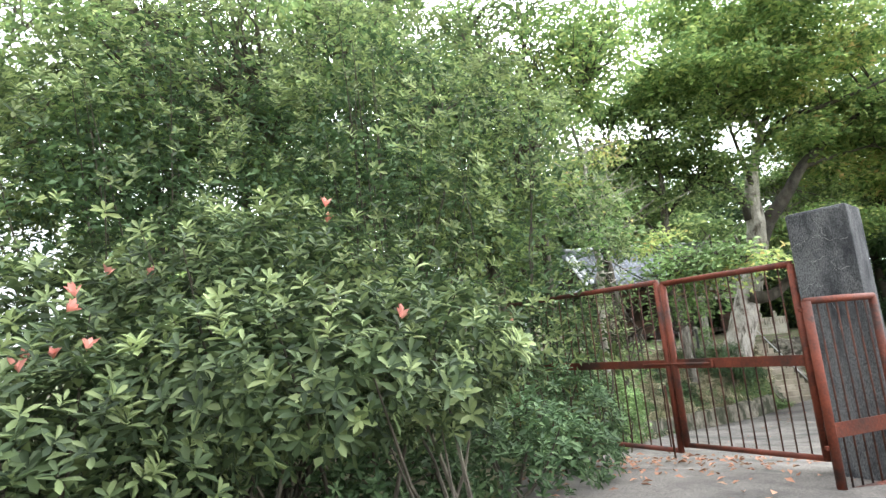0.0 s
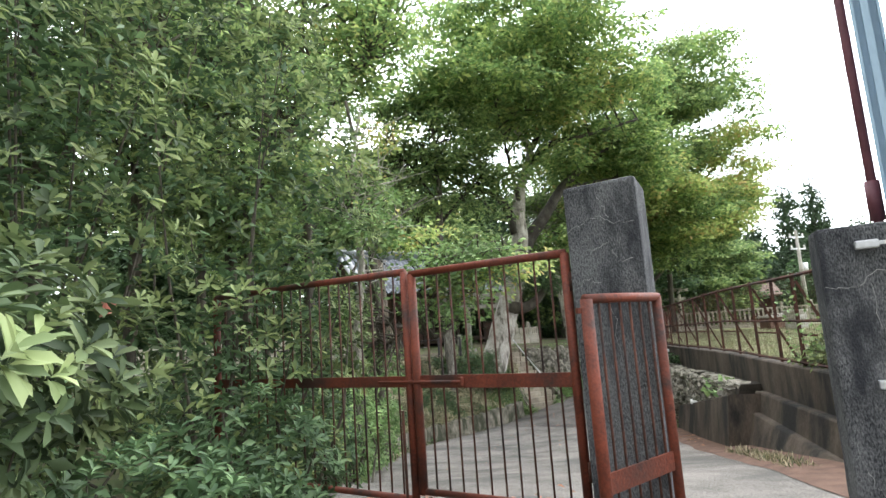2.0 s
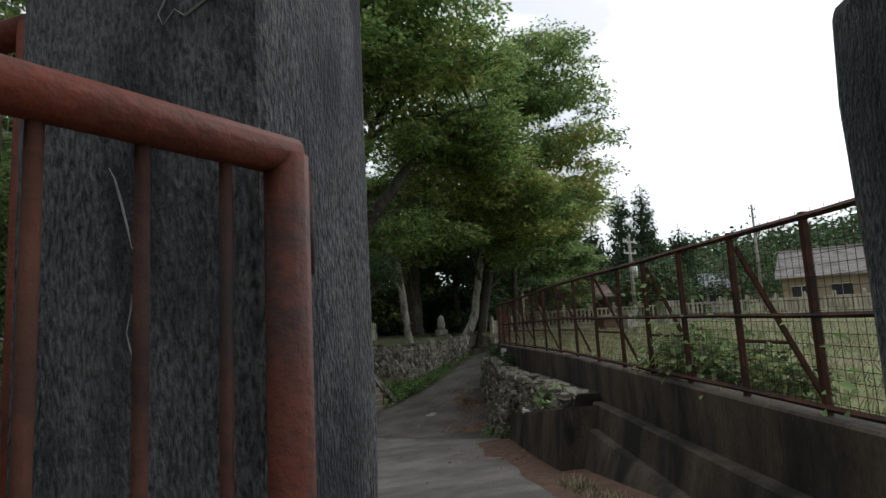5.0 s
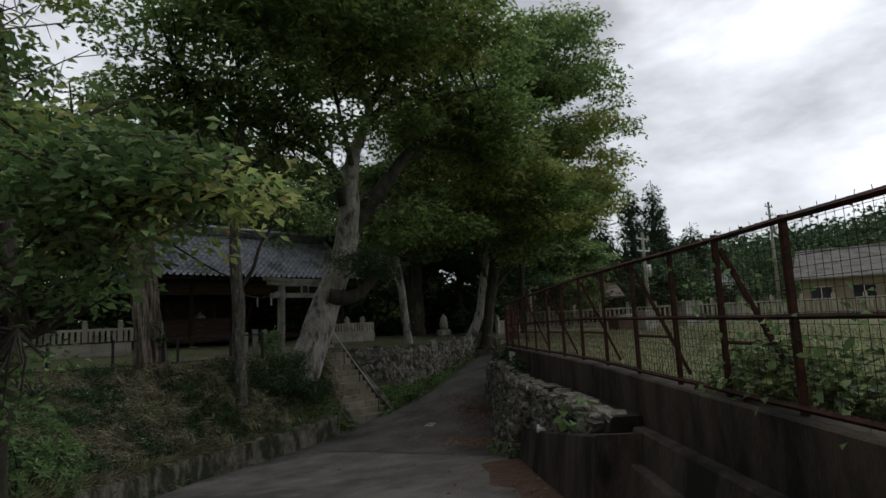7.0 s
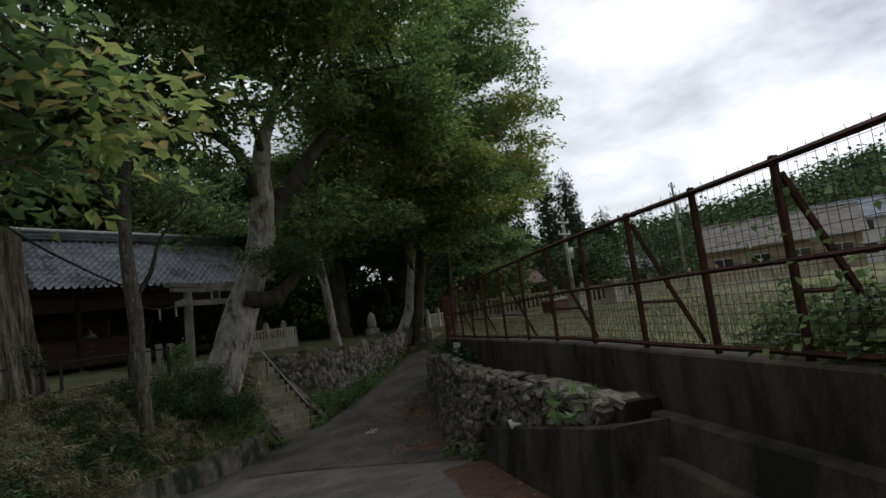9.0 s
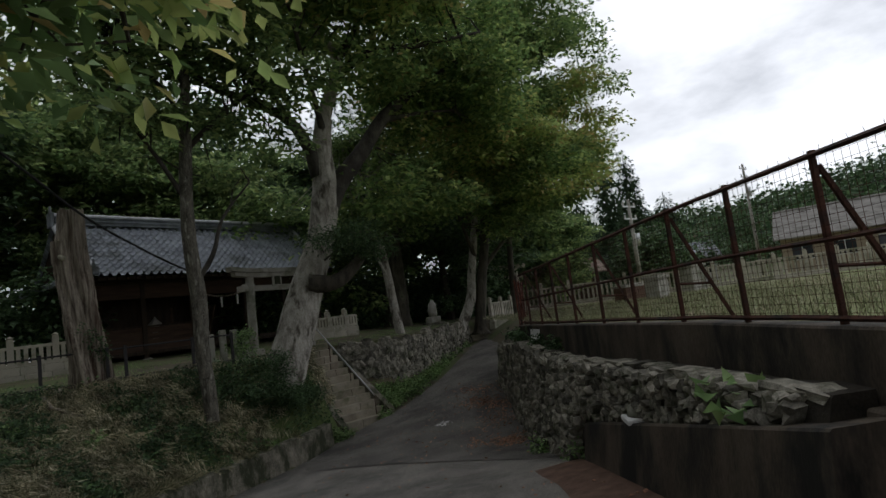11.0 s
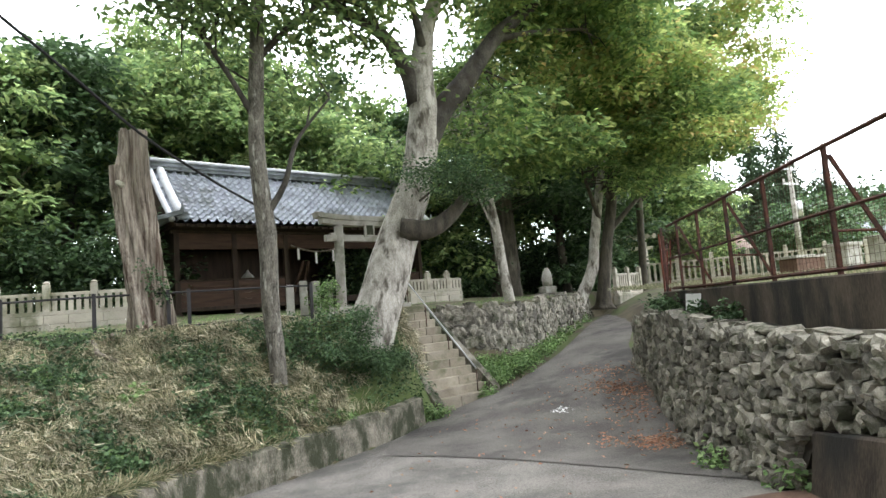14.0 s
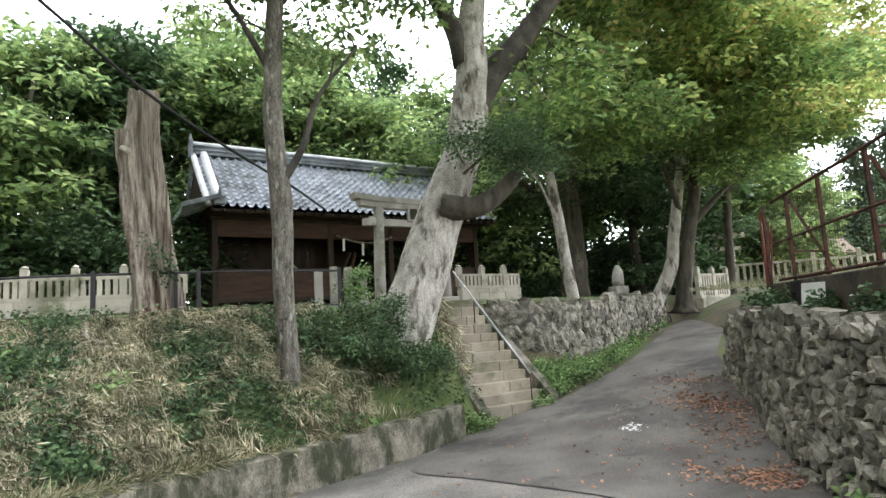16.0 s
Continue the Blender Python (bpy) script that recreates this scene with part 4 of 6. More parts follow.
# ---- stone fences ----
def stone_fence(a, b, z, base_h, label, bal=0.62, gap=0.17, group="stone fences", post_every=6, blocks=True):
    f = thing("stone_fence", label, "fence", group)
    a, b = np.array(a, float), np.array(b, float)
    L = np.linalg.norm(b - a)
    m = Matrix.Translation((a[0], a[1], z)) @ Matrix.Rotation(math.atan2(b[1] - a[1], b[0] - a[0]), 4, "Z")
    n = int(L / gap)
    sill = part("sill", Shape().box((0, -0.09, base_h - 0.02), (L, 0.09, base_h + 0.08), m, 0.012), STONE_PALE, f)
    rl = part("rail", Shape().box((0, -0.05, base_h + bal - 0.1), (L, 0.05, base_h + bal - 0.02), m, 0.01), STONE_PALE, f)
    if base_h > 0.2 and blocks:
        rows_ = 2
        for r in range(rows_):
            x = 0.0
            while x < L - 0.05:
                w = min(rng.uniform(0.4, 0.75), L - x)
                part("block", Shape().box((x + 0.005, -0.13 + rng.uniform(-.01, .01), -0.1 if r == 0 else base_h * 0.47), (x + w - 0.005, 0.13, base_h * 0.46 if r == 0 else base_h - 0.025), m, 0.012), STONE_PALE, f)
                x += w
    elif base_h > 0.05:
        part("base", Shape().box((0, -0.14, -0.1), (L, 0.14, base_h - 0.03), m, 0.01), STONE_PALE, f)
    bmesh_b = Shape().box((-0.05, -0.045, 0), (0.05, 0.045, bal - 0.1), None, 0.006).mesh("baluster", STONE_PALE)
    pm = Shape().box((-0.08, -0.08, 0), (0.08, 0.08, bal + 0.12), None, 0.012).tube([(0, 0, bal + 0.12), (0, 0, bal + 0.16), (0, 0, bal + 0.2)], [0.055, 0.085, 0.03], 8).mesh("post", STONE_PALE)
    for k in range(n + 1):
        big = k % post_every == 0
        o = new("post" if big else "baluster", pm if big else bmesh_b)
        o.parent = f
        o.matrix_basis = m @ Matrix.Translation((k * L / n, 0, base_h + 0.06))
    return f


stone_fence((-7, 27.9), (6.6, 27.25), 0.4, 0.46, "pale stone balustrade on a course of stone blocks beside the shrine", bal=0.56)
stone_fence((14.1, 27.6), (16.4, 28.2), 0.47, 0.3, "weathered grey stone balustrade on a low block wall", bal=0.46, gap=0.14)
stone_fence((23.6, 27.9), (25.6, 28.5), -0.2, 0.3, "pale stone balustrade at the head of the ramp", bal=0.9, blocks=False)
stone_fence((27, 29.5), (40, 14.5), FIELD, 0.12, "long pale stone balustrade beyond the field", bal=0.95, gap=0.24, blocks=False)

# four short stone posts beside the tree
for x, h, dz in ((9.32, 0.78, 0.0), (9.63, 0.86, 0.03), (9.92, 0.84, 0.0), (10.22, 0.8, -0.02)):
    p = thing("stone_post", "short squared granite post with a rounded head", "post", "stone posts by the torii")
    part("shaft", Shape().box((-0.085, -0.075, -0.1), (0.085, 0.075, h), Matrix.Translation((x, 23.4, T + 0.03)) @ Matrix.Rotation(rng.uniform(-.15, .15), 4, "Z"), 0.035), GRANITE, p)

# little stone figure on its plinth by the ramp
mon = thing("stone_monument", "small worn upright stone on a stepped plinth", "monument")
mk = Matrix.Translation((20.7, 28.7, T))
part("plinth", Shape().box((-0.42, -0.35, -0.1), (0.42, 0.35, 0.16), mk, 0.04), FIELDSTONE, mon)
part("pedestal", Shape().box((-0.27, -0.24, 0.16), (0.27, 0.24, 0.42), mk, 0.04), GRANITE, mon)
part("stone", Shape().tube([mk @ Vector(p) for p in ((0, 0, .42), (0, 0, .7), (.02, 0, 1.0), (.03, 0, 1.18))], [0.2, 0.21, 0.15, 0.05], 9, wobble=0.25), GRANITE, mon, smooth=True)

# a far torii, small shrine roofs and a pale wall at the head of the ramp
ft = thing("torii_gate", "pale stone torii far up the ramp", "torii")
mt = Matrix.Translation((29.5, 33, 0.2)) @ Matrix.Rotation(-0.5, 4, "Z")
for x in (-1.1, 1.1):
    part("pillar", Shape().tube([mt @ Vector((x, 0, 0)), mt @ Vector((x * 0.96, 0, 2.7))], 0.14, 12), STONE_PALE, ft, smooth=True)
part("lintel", Shape().box((-1.7, -0.14, 2.7), (1.7, 0.14, 2.95), mt, 0.02), STONE_PALE, ft)
part("tie_beam", Shape().box((-1.5, -0.08, 2.1), (1.5, 0.08, 2.28), mt, 0.02), STONE_PALE, ft)


def house(name, at, turn, size, wall_h, ridge, wall_mat, roof_mat, label, eave=0.5, windows=3, category="house", storeys=1):
    w, d = size
    m = Matrix.Translation(at) @ Matrix.Rotation(turn, 4, "Z")
    h = thing(name, label, category)
    wl = part("wall", Shape().box((-w / 2, -d / 2, -0.5), (w / 2, d / 2, wall_h), m), wall_mat, h)
    sh = Shape()
    t = 0.12
    a, b = w / 2 + eave, d / 2 + eave
    e = wall_h - 0.1
    for lift in (0, t):
        sh.v += [m @ Vector(p) for p in ((-a, -b, e + lift), (a, -b, e + lift), (a, 0, ridge + lift), (-a, 0, ridge + lift), (a, b, e + lift), (-a, b, e + lift))]
    sh.f = [(0, 1, 2, 3), (3, 2, 4, 5), (6, 9, 8, 7), (9, 11, 10, 8), (0, 6, 7, 1), (5, 4, 10, 11), (0, 3, 9, 6), (3, 5, 11, 9), (1, 7, 8, 2), (2, 8, 10, 4)]
    rf = part("roof", sh, roof_mat, h)
    part("ridge", Shape().tube([m @ Vector((-a, 0, ridge + t)), m @ Vector((a, 0, ridge + t))], 0.13, 8), roof_mat, rf)
    g = Shape().add([m @ Vector(p) for p in ((-w / 2, -d / 2, wall_h), (-w / 2, d / 2, wall_h), (-w / 2, 0, ridge - 0.1), (w / 2, -d / 2, wall_h), (w / 2, d / 2, wall_h), (w / 2, 0, ridge - 0.1))], [(0, 1, 2), (3, 5, 4)])
    part("gable", g, wall_mat, h)
    for s in range(storeys):
        for k in range(windows):
            x = -w / 2 + w * (k + 0.5) / windows
            z = 1.0 + s * 2.6
            wn_ = part("window", Shape().box((x - 0.75, -d / 2 - 0.05, z), (x + 0.75, -d / 2 + 0.02, z + 1.1), m, 0.01), GLASS_DARK, h)
            part("frame", Shape().box((x - 0.8, -d / 2 - 0.07, z - 0.06), (x + 0.8, -d / 2 - 0.02, z), m).box((x - 0.8, -d / 2 - 0.07, z + 1.1), (x + 0.8, -d / 2 - 0.02, z + 1.16), m).box((x - 0.03, -d / 2 - 0.07, z), (x + 0.03, -d / 2 - 0.02, z + 1.1), m), WHITE, wn_)
    return h


SHINGLE = surface("weathered roof shingle", (0.2, 0.185, 0.165), (0.34, 0.32, 0.29), 1.2, 0.8, 0.2, 30, (0.15, 0.14, 0.12), 0.8, stretch=(1, 1, 6))
TAN = surface("tan render", (0.3, 0.24, 0.17), (0.44, 0.36, 0.27), 1.5, 0.85, 0.1)
house("house", (63.5, 22.8, FIELD), -1.3, (12, 7), 2.9, 5.4, TAN, SHINGLE, "tan bungalow under a broad weathered shingle roof", windows=4)
house("grey_house", (86, 20.5, FIELD), -1.2, (9, 8), 5.0, 7.4, WHITE, TILE, "grey two-storey house with a tiled roof", storeys=2, windows=3)
house("shed", (66, 13.5, FIELD), -1.3, (3, 2.4), 2.4, 2.9, WHITE, TILE_PALE, "small white garden shed", 0.1, 0, category="shed")
house("shrine_house", (36, 40, 0.2), -0.3, (6, 4), 2.3, 3.7, WHITE, TILE, "small white-walled shrine building with a dark roof", 0.8, 2)
house("storehouse", (20, 41, 0.2), 0.1, (8, 4), 2.6, 3.9, PLASTER, TIN_GREEN, "low building with a pale green copper roof among trees", 0.7, 2)
house("pavilion", (45, 40, 0.3), -0.6, (4, 3), 2.2, 3.3, WOOD_BROWN, TIN_BROWN, "small timber pavilion with a brown roof", 0.7, 1)
house("low_house", (70, 45, 0.3), -0.9, (10, 6), 2.8, 4.6, WHITE, TILE, "long white bungalow with a grey roof", 0.6, 4)

# utility poles and the cable across the terrace
for x, y, h in ((60, 30.17, 10.8), (37, 28.1, 6.4)):
    up = thing("utility_pole", "tall grey concrete utility pole with crossarms", "utility pole", "utility poles")
    part("pole", Shape().tube([(x, y, -0.2), (x, y, h)], [0.17, 0.1], 10), GRANITE, up, smooth=True)
    for z in (h - 0.5, h - 1.3):
        arm = part("crossarm", Shape().box((x - 0.7, y - 0.04, z), (x + 0.7, y + 0.04, z + 0.09)), GALV, up)
        for dx in (-0.6, 0.6):
            part("insulator", Shape().tube([(x + dx, y, z + 0.09), (x + dx, y, z + 0.3)], 0.05, 6), WHITE, arm)
    part("transformer", Shape().tube([(x + 0.3, y, h - 3), (x + 0.3, y, h - 2.2)], 0.24, 10), GALV, up, smooth=True)
cable = [np.array(p) for p in ((-3.0, 14.2, 10.3), (2.0, 18.0, 6.85), (5.19, 20.53, 4.7), (6.45, 21.5, 3.81), (7.61, 22.22, 3.21), (8.4, 22.76, 2.88), (9.1, 24.4, 2.93), (10.4, 28.95, 3.38))]
solid("overhead_cable", Shape().tube([tuple(p) for p in smooth_path(cable, 5)], 0.028, 6), CABLE, "slack black cable crossing in front of the shrine", "cable")

# low coloured blocks in the field: brick plinths and stones
for x, y, w, h, mat, lab in ((25.5, 21.5, 1.2, 0.55, BRICK_SOIL, "low red brick plinth in the field"), (27.5, 22.5, 1.6, 0.6, BRICK_SOIL, "low red brick plinth in the field"),
                             (24.5, 19.6, 0.7, 0.75, GRANITE, "squared grey stone block in the grass"), (30, 21, 1.2, 1.1, GRANITE, "upright grey stone slab in the field")):
    b = thing("stone_block", lab, "block", "blocks in the field")
    part("block", Shape().box((x - w / 2, y - 0.3, FIELD - 0.1), (x + w / 2, y + 0.3, FIELD + h), None, 0.04), mat, b)
    part("cap", Shape().box((x - w / 2 - 0.05, y - 0.35, FIELD + h), (x + w / 2 + 0.05, y + 0.35, FIELD + h + 0.1), None, 0.02), GRANITE, b)

# ---- plants ----
RNG = np.random.default_rng(11)


def unit(a):
    return a / np.maximum(np.linalg.norm(a, axis=1, keepdims=True), 1e-9)


def leaf_mesh(name, pos, direc, normal, length, width, mat, fold=0.25, rounded=False):
    """Many leaves in one mesh: each is a folded blade from its stalk to its tip, broadest past its middle where rounded."""
    n = len(pos)
    direc = unit(direc)
    side = unit(np.cross(direc, normal))
    up = np.cross(side, direc)
    L, W = np.broadcast_to(length, n)[:, None], np.broadcast_to(width, n)[:, None]
    mid = pos + direc * L * 0.56 - up * L * 0.02
    tip = pos + direc * L - up * L * 0.12
    a = mid + side * W * 0.5 + up * W * fold
    b = mid - side * W * 0.5 + up * W * fold
    if rounded:
        low, high = pos + direc * L * 0.34, pos + direc * L * 0.76 - up * L * 0.05
        ring = [pos, low + side * W * 0.36 + up * W * fold * 0.8, high + side * W * 0.47 + up * W * fold * 0.8, tip, high - side * W * 0.47 + up * W * fold * 0.8, low - side * W * 0.36 + up * W * fold * 0.8]
        v = np.stack(ring, 1).reshape(-1, 3)
        k = np.arange(n)[:, None] * 6
        f = np.concatenate([k + [0, 1, 2], k + [0, 2, 3], k + [0, 3, 4], k + [0, 4, 5]], 1).reshape(-1)
    else:
        v = np.stack([pos, a, tip, b], 1).reshape(-1, 3)
        k = np.arange(n)[:, None] * 4
        f = np.concatenate([k + [0, 1, 2], k + [0, 2, 3]], 1).reshape(-1)
    me = bpy.data.meshes.new(name)
    me.vertices.add(len(v))
    me.vertices.foreach_set("co", v.astype(np.float32).ravel())
    me.loops.add(len(f))
    me.loops.foreach_set("vertex_index", f.astype(np.int32))
    me.polygons.add(len(f) // 3)
    me.polygons.foreach_set("loop_start", np.arange(0, len(f), 3, dtype=np.int32))
    me.polygons.foreach_set("loop_total", np.full(len(f) // 3, 3, dtype=np.int32))
    me.update(calc_edges=True)
    me.validate()
    me.materials.append(mat)
    return me


def sprays(centres, per, spread, flat, length, width, droop=0.15):
    """Leaves scattered in flat sprays round the given centres."""
    c = np.repeat(centres, per, 0)
    n = len(c)
    tilt = np.repeat(RNG.normal(0, 0.25, (len(centres), 2)), per, 0)
    ang, rho = RNG.uniform(0, 2 * math.pi, n), np.sqrt(RNG.uniform(0, 1, n)) * spread * 1.7
    off = np.c_[rho * np.cos(ang), rho * np.sin(ang), np.zeros(n)]
    off[:, 2] = off[:, 0] * tilt[:, 0] + off[:, 1] * tilt[:, 1] + RNG.normal(0, flat, n)
    pos = c + off
    d = unit(off + RNG.normal(0, spread * 0.9, (n, 3)))
    d[:, 2] = d[:, 2] * 0.5 - droop
    nor = unit(np.c_[RNG.normal(0, 0.75, (n, 2)), np.ones(n)])
    return pos, d, nor, length * RNG.uniform(0.6, 1.3, n), width * RNG.uniform(0.7, 1.3, n)


def in_blobs(blobs, count, shell=0.5):
    """Points in a union of ellipsoids, thicker towards their skin."""
    vol = np.array([b[3] * b[4] * b[5] for b in blobs]) ** 0.8
    pick = RNG.choice(len(blobs), count, p=vol / vol.sum())
    d = unit(RNG.normal(0, 1, (count, 3)))
    r = RNG.uniform(shell ** 3, 1, count) ** (1 / 3)
    B = np.array(blobs)[pick]
    lump = 1 + 0.16 * np.sin(d[:, 0] * 7 + B[:, 0]) * np.sin(d[:, 1] * 6 + B[:, 1]) + 0.1 * np.sin(d[:, 2] * 11 + B[:, 0] * 3)
    return B[:, :3] + d * B[:, 3:6] * (r * lump)[:, None]


def puffs(blobs, count, r):
    """Breaks a crown's ellipsoids into many small flat layers with gaps between them."""
    c = in_blobs(blobs, count, 0.35)
    k = RNG.uniform(0.65, 1.35, count)
    return [(p[0], p[1], p[2], r * s, r * s, r * s * 0.36) for p, s in zip(c, k)]


def tree(name, label, trunk, radii, limbs, blobs, clusters, per, leaf, mat, bark, category="tree", group="", spread=0.35, flat=0.07, wobble=0.12,
         twigs=True, extra=None, shell=0.45, limb_bark=None, root=0.0, layers=0, layer_r=1.0):
    """limbs: (path, base radius, tip radius). blobs: ellipsoids (x, y, z, rx, ry, rz) of the crown."""
    t = thing(name, label, category, group)
    path = smooth_path(trunk, 6)
    rr = np.interp(np.linspace(0, 1, len(path)), np.linspace(0, 1, len(radii)), radii)
    fl = [root * max(0, 1 - i / 5) ** 2 for i in range(len(path))] if root else None
    rr = [r * (1 + (0.9 * root * max(0, 1 - i / 4) ** 2 if root else 0)) for i, r in enumerate(rr)]
    part("trunk", Shape().tube([tuple(p) for p in path], rr, 16, wobble=wobble, flute=fl), bark, t, smooth=True)
    bones = [np.array(path[len(path) // 2:])]
    for lp, r0, r1, *own in limbs:
        q = smooth_path(lp, 6)
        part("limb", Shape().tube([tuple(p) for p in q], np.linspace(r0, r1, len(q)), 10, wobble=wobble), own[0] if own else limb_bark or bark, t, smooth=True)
        bones.append(np.array(q[1:]))
    bones = np.concatenate(bones)
    cs = in_blobs(puffs(blobs, layers, layer_r) if layers else blobs, clusters, shell)
    if twigs:
        sh = Shape()
        for c in cs[:: max(1, clusters // 260)]:
            d = np.linalg.norm(bones - c, axis=1)
            b = bones[np.argmin(d + RNG.uniform(0, 1.2, len(d)))]
            mid = (b * 0.55 + c * 0.45) + RNG.normal(0, 0.12, 3) + (0, 0, 0.12)
            l = float(np.linalg.norm(c - b))
            if l > (2.4 if layer_r > 0.6 else 1.1):
                continue
            sh.tube([tuple(b), tuple(mid), tuple(c)], [0.012 + 0.012 * l, 0.008 + 0.006 * l, 0.005], 5)
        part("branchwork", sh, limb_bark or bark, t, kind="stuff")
    me = leaf_mesh("crown", *sprays(cs, per, spread, flat, leaf, leaf * 0.5), mat)
    o = new("crown", me)
    o.parent = t
    o["kind"] = "stuff"
    if extra:
        blobs2, n2, mat2, lab2 = extra
        o = new("pale_sprays", leaf_mesh("pale_sprays", *sprays(in_blobs(puffs(blobs2, max(6, n2 // 14), layer_r), n2, 0.3), per, spread, flat, leaf, leaf * 0.5), mat2))
        o.parent = t
        tagged(o, lab2, kind="stuff")
    return t


# the great zelkova beside the steps
tree("zelkova_tree", "great old leaning tree with pale mottled trunk and wide layered crown",
     [(10.4, 22.5, -1.5), (10.55, 22.15, -0.8), (10.73, 21.97, 0.0), (11.04, 21.95, 0.77), (11.33, 21.95, 1.54), (11.66, 21.95, 2.37), (11.99, 21.95, 3.10), (12.21, 21.95, 3.92), (12.34, 21.95, 4.85), (12.38, 22.00, 5.78), (12.57, 22.05, 6.82)],
     [0.58, 0.55, 0.52, 0.49, 0.47, 0.41, 0.38, 0.38, 0.36, 0.29, 0.25],
     [([(12.16, 21.95, 5.06), (12.00, 21.95, 5.78), (11.49, 21.85, 6.51), (10.50, 21.65, 6.87), (9.16, 21.25, 7.02), (7.71, 20.65, 7.65)], 0.22, 0.05),
      ([(12.36, 22.00, 5.68), (12.57, 22.05, 6.82), (12.93, 21.95, 7.85), (13.09, 21.85, 8.68), (12.47, 22.05, 9.92), (11.74, 22.35, 11.88)], 0.27, 0.06, BARK_PALE),
      ([(12.98, 21.95, 8.06), (14.02, 21.55, 8.89), (15.57, 20.95, 9.20), (17.74, 20.35, 9.82)], 0.17, 0.04),
      ([(12.26, 21.95, 4.03), (12.78, 21.90, 4.91), (13.55, 21.85, 5.78), (14.43, 21.85, 6.92), (15.26, 21.85, 7.65), (16.29, 21.75, 8.37), (17.64, 21.55, 9.30)], 0.33, 0.08),
      ([(11.43, 21.65, 2.06), (11.95, 21.35, 2.01), (12.42, 21.25, 2.27), (12.83, 21.15, 2.68)], 0.26, 0.13, BARK_DARK),
      ([(12.05, 21.95, 5.58), (11.33, 22.25, 7.23), (10.50, 22.75, 9.51)], 0.12, 0.04),
      ([(12.47, 21.95, 6.40), (11.54, 20.85, 7.75), (10.50, 19.65, 9.51)], 0.11, 0.03),
      ([(13.09, 21.85, 8.58), (14.12, 22.05, 10.13), (14.85, 22.35, 12.19)], 0.14, 0.04),
      ([(14.43, 21.85, 6.92), (15.67, 21.65, 7.23), (17.33, 21.55, 7.54)], 0.1, 0.03)],
     [(11.0, 20.9, 10.9, 5.4, 4.6, 3.5), (15.8, 22.4, 10.4, 4.4, 3.6, 3.2), (13.2, 21, 13.4, 4.8, 4.2, 3.0), (8.3, 20.4, 9.4, 2.6, 2.6, 1.8), (18.2, 23.0, 8.2, 2.6, 2.4, 2.4), (19.6, 22.8, 7.0, 2.0, 2.0, 2.0), (14.2, 22.4, 4.5, 1.6, 1.5, 0.8), (9.7, 20.9, 7.2, 1.9, 1.4, 0.7), (10.7, 21.6, 7.8, 1.5, 1.3, 0.7), (10.4, 20.6, 8.0, 1.8, 1.5, 0.7), (17.0, 22.6, 5.5, 2.0, 1.8, 1.1)],
     2500, 25, 0.235, LEAF_BIG, BARK_PALE, limb_bark=BARK_LIMB_SHADED, root=0.12, wobble=0.06, spread=0.36, flat=0.08, layers=115, layer_r=1.25,
     # brighter leaf colour paints sunlit sprays into the crown
     extra=([(17.0, 23.0, 8.2, 2.6, 2.2, 2.0), (13.5, 20.5, 11.0, 3.2, 2.6, 2.2), (19.6, 22.4, 7.6, 1.8, 1.8, 1.8)], 400, LEAF_YELLOW, "yellow-green sprays with sunlight put into their colour"))
shoots = thing("trunk_shoots", "dark leafy shoots sprouting round the great tree's trunk", "shrub")
o = new("leaves", leaf_mesh("leaves", *sprays(in_blobs([(12.2, 20.7, 3.0, 0.85, 0.5, 0.36), (11.4, 20.9, 3.15, 0.6, 0.4, 0.25), (12.9, 20.6, 2.8, 0.5, 0.4, 0.3), (12.4, 20.7, 3.4, 0.6, 0.4, 0.2)], 190, 0.2), 20, 0.2, 0.06, 0.085, 0.04), LEAF_DARK))
o.parent = shoots
part("branchwork", Shape().tube([(11.7, 21.2, 2.6), (12.1, 20.8, 2.95), (12.8, 20.6, 2.9)], [0.03, 0.02, 0.008], 5).tube([(11.7, 21.2, 2.8), (11.4, 20.9, 3.1)], 0.015, 5), BARK_DARK, shoots, kind="stuff")

# slim tree on the bank
tree("slim_tree", "slim mottled tree rising from the grassy bank before the shrine",
     [(8.52, 20.83, -1.5), (8.48, 20.85, -0.5), (8.42, 20.88, 0.8), (8.42, 20.88, 1.9), (8.32, 20.9, 3.4), (8.38, 20.87, 5.0), (8.5, 20.9, 7.5), (8.3, 21.0, 10)], [0.15, 0.15, 0.155, 0.17, 0.15, 0.14, 0.1, 0.04],
     [([(8.4, 20.88, 2.2), (8.75, 20.7, 2.8), (9.0, 20.6, 3.6), (9.6, 20.4, 4.4)], 0.07, 0.02), ([(8.35, 20.9, 4.0), (7.8, 20.9, 5.0), (7.0, 20.9, 6.2)], 0.07, 0.02), ([(8.4, 20.9, 5.2), (9.2, 20.8, 6.1), (10.2, 20.7, 6.9)], 0.07, 0.02), ([(8.42, 20.9, 6.0), (7.6, 21.2, 7.4), (6.8, 21.4, 8.5)], 0.06, 0.02)],
     [(8.2, 20.9, 8.2, 2.6, 2.2, 2.2), (6.9, 20.9, 6.4, 1.5, 1.4, 0.9), (9.8, 20.6, 6.6, 1.5, 1.3, 1.0), (9.0, 20.5, 4.6, 1.1, 0.9, 0.6), (7.5, 20.8, 5.0, 0.9, 0.8, 0.6)],
     520, 24, 0.19, LEAF_WOOD, BARK_SLIM, limb_bark=BARK_LIMB_SHADED, spread=0.32, flat=0.04, layers=60, layer_r=0.75)



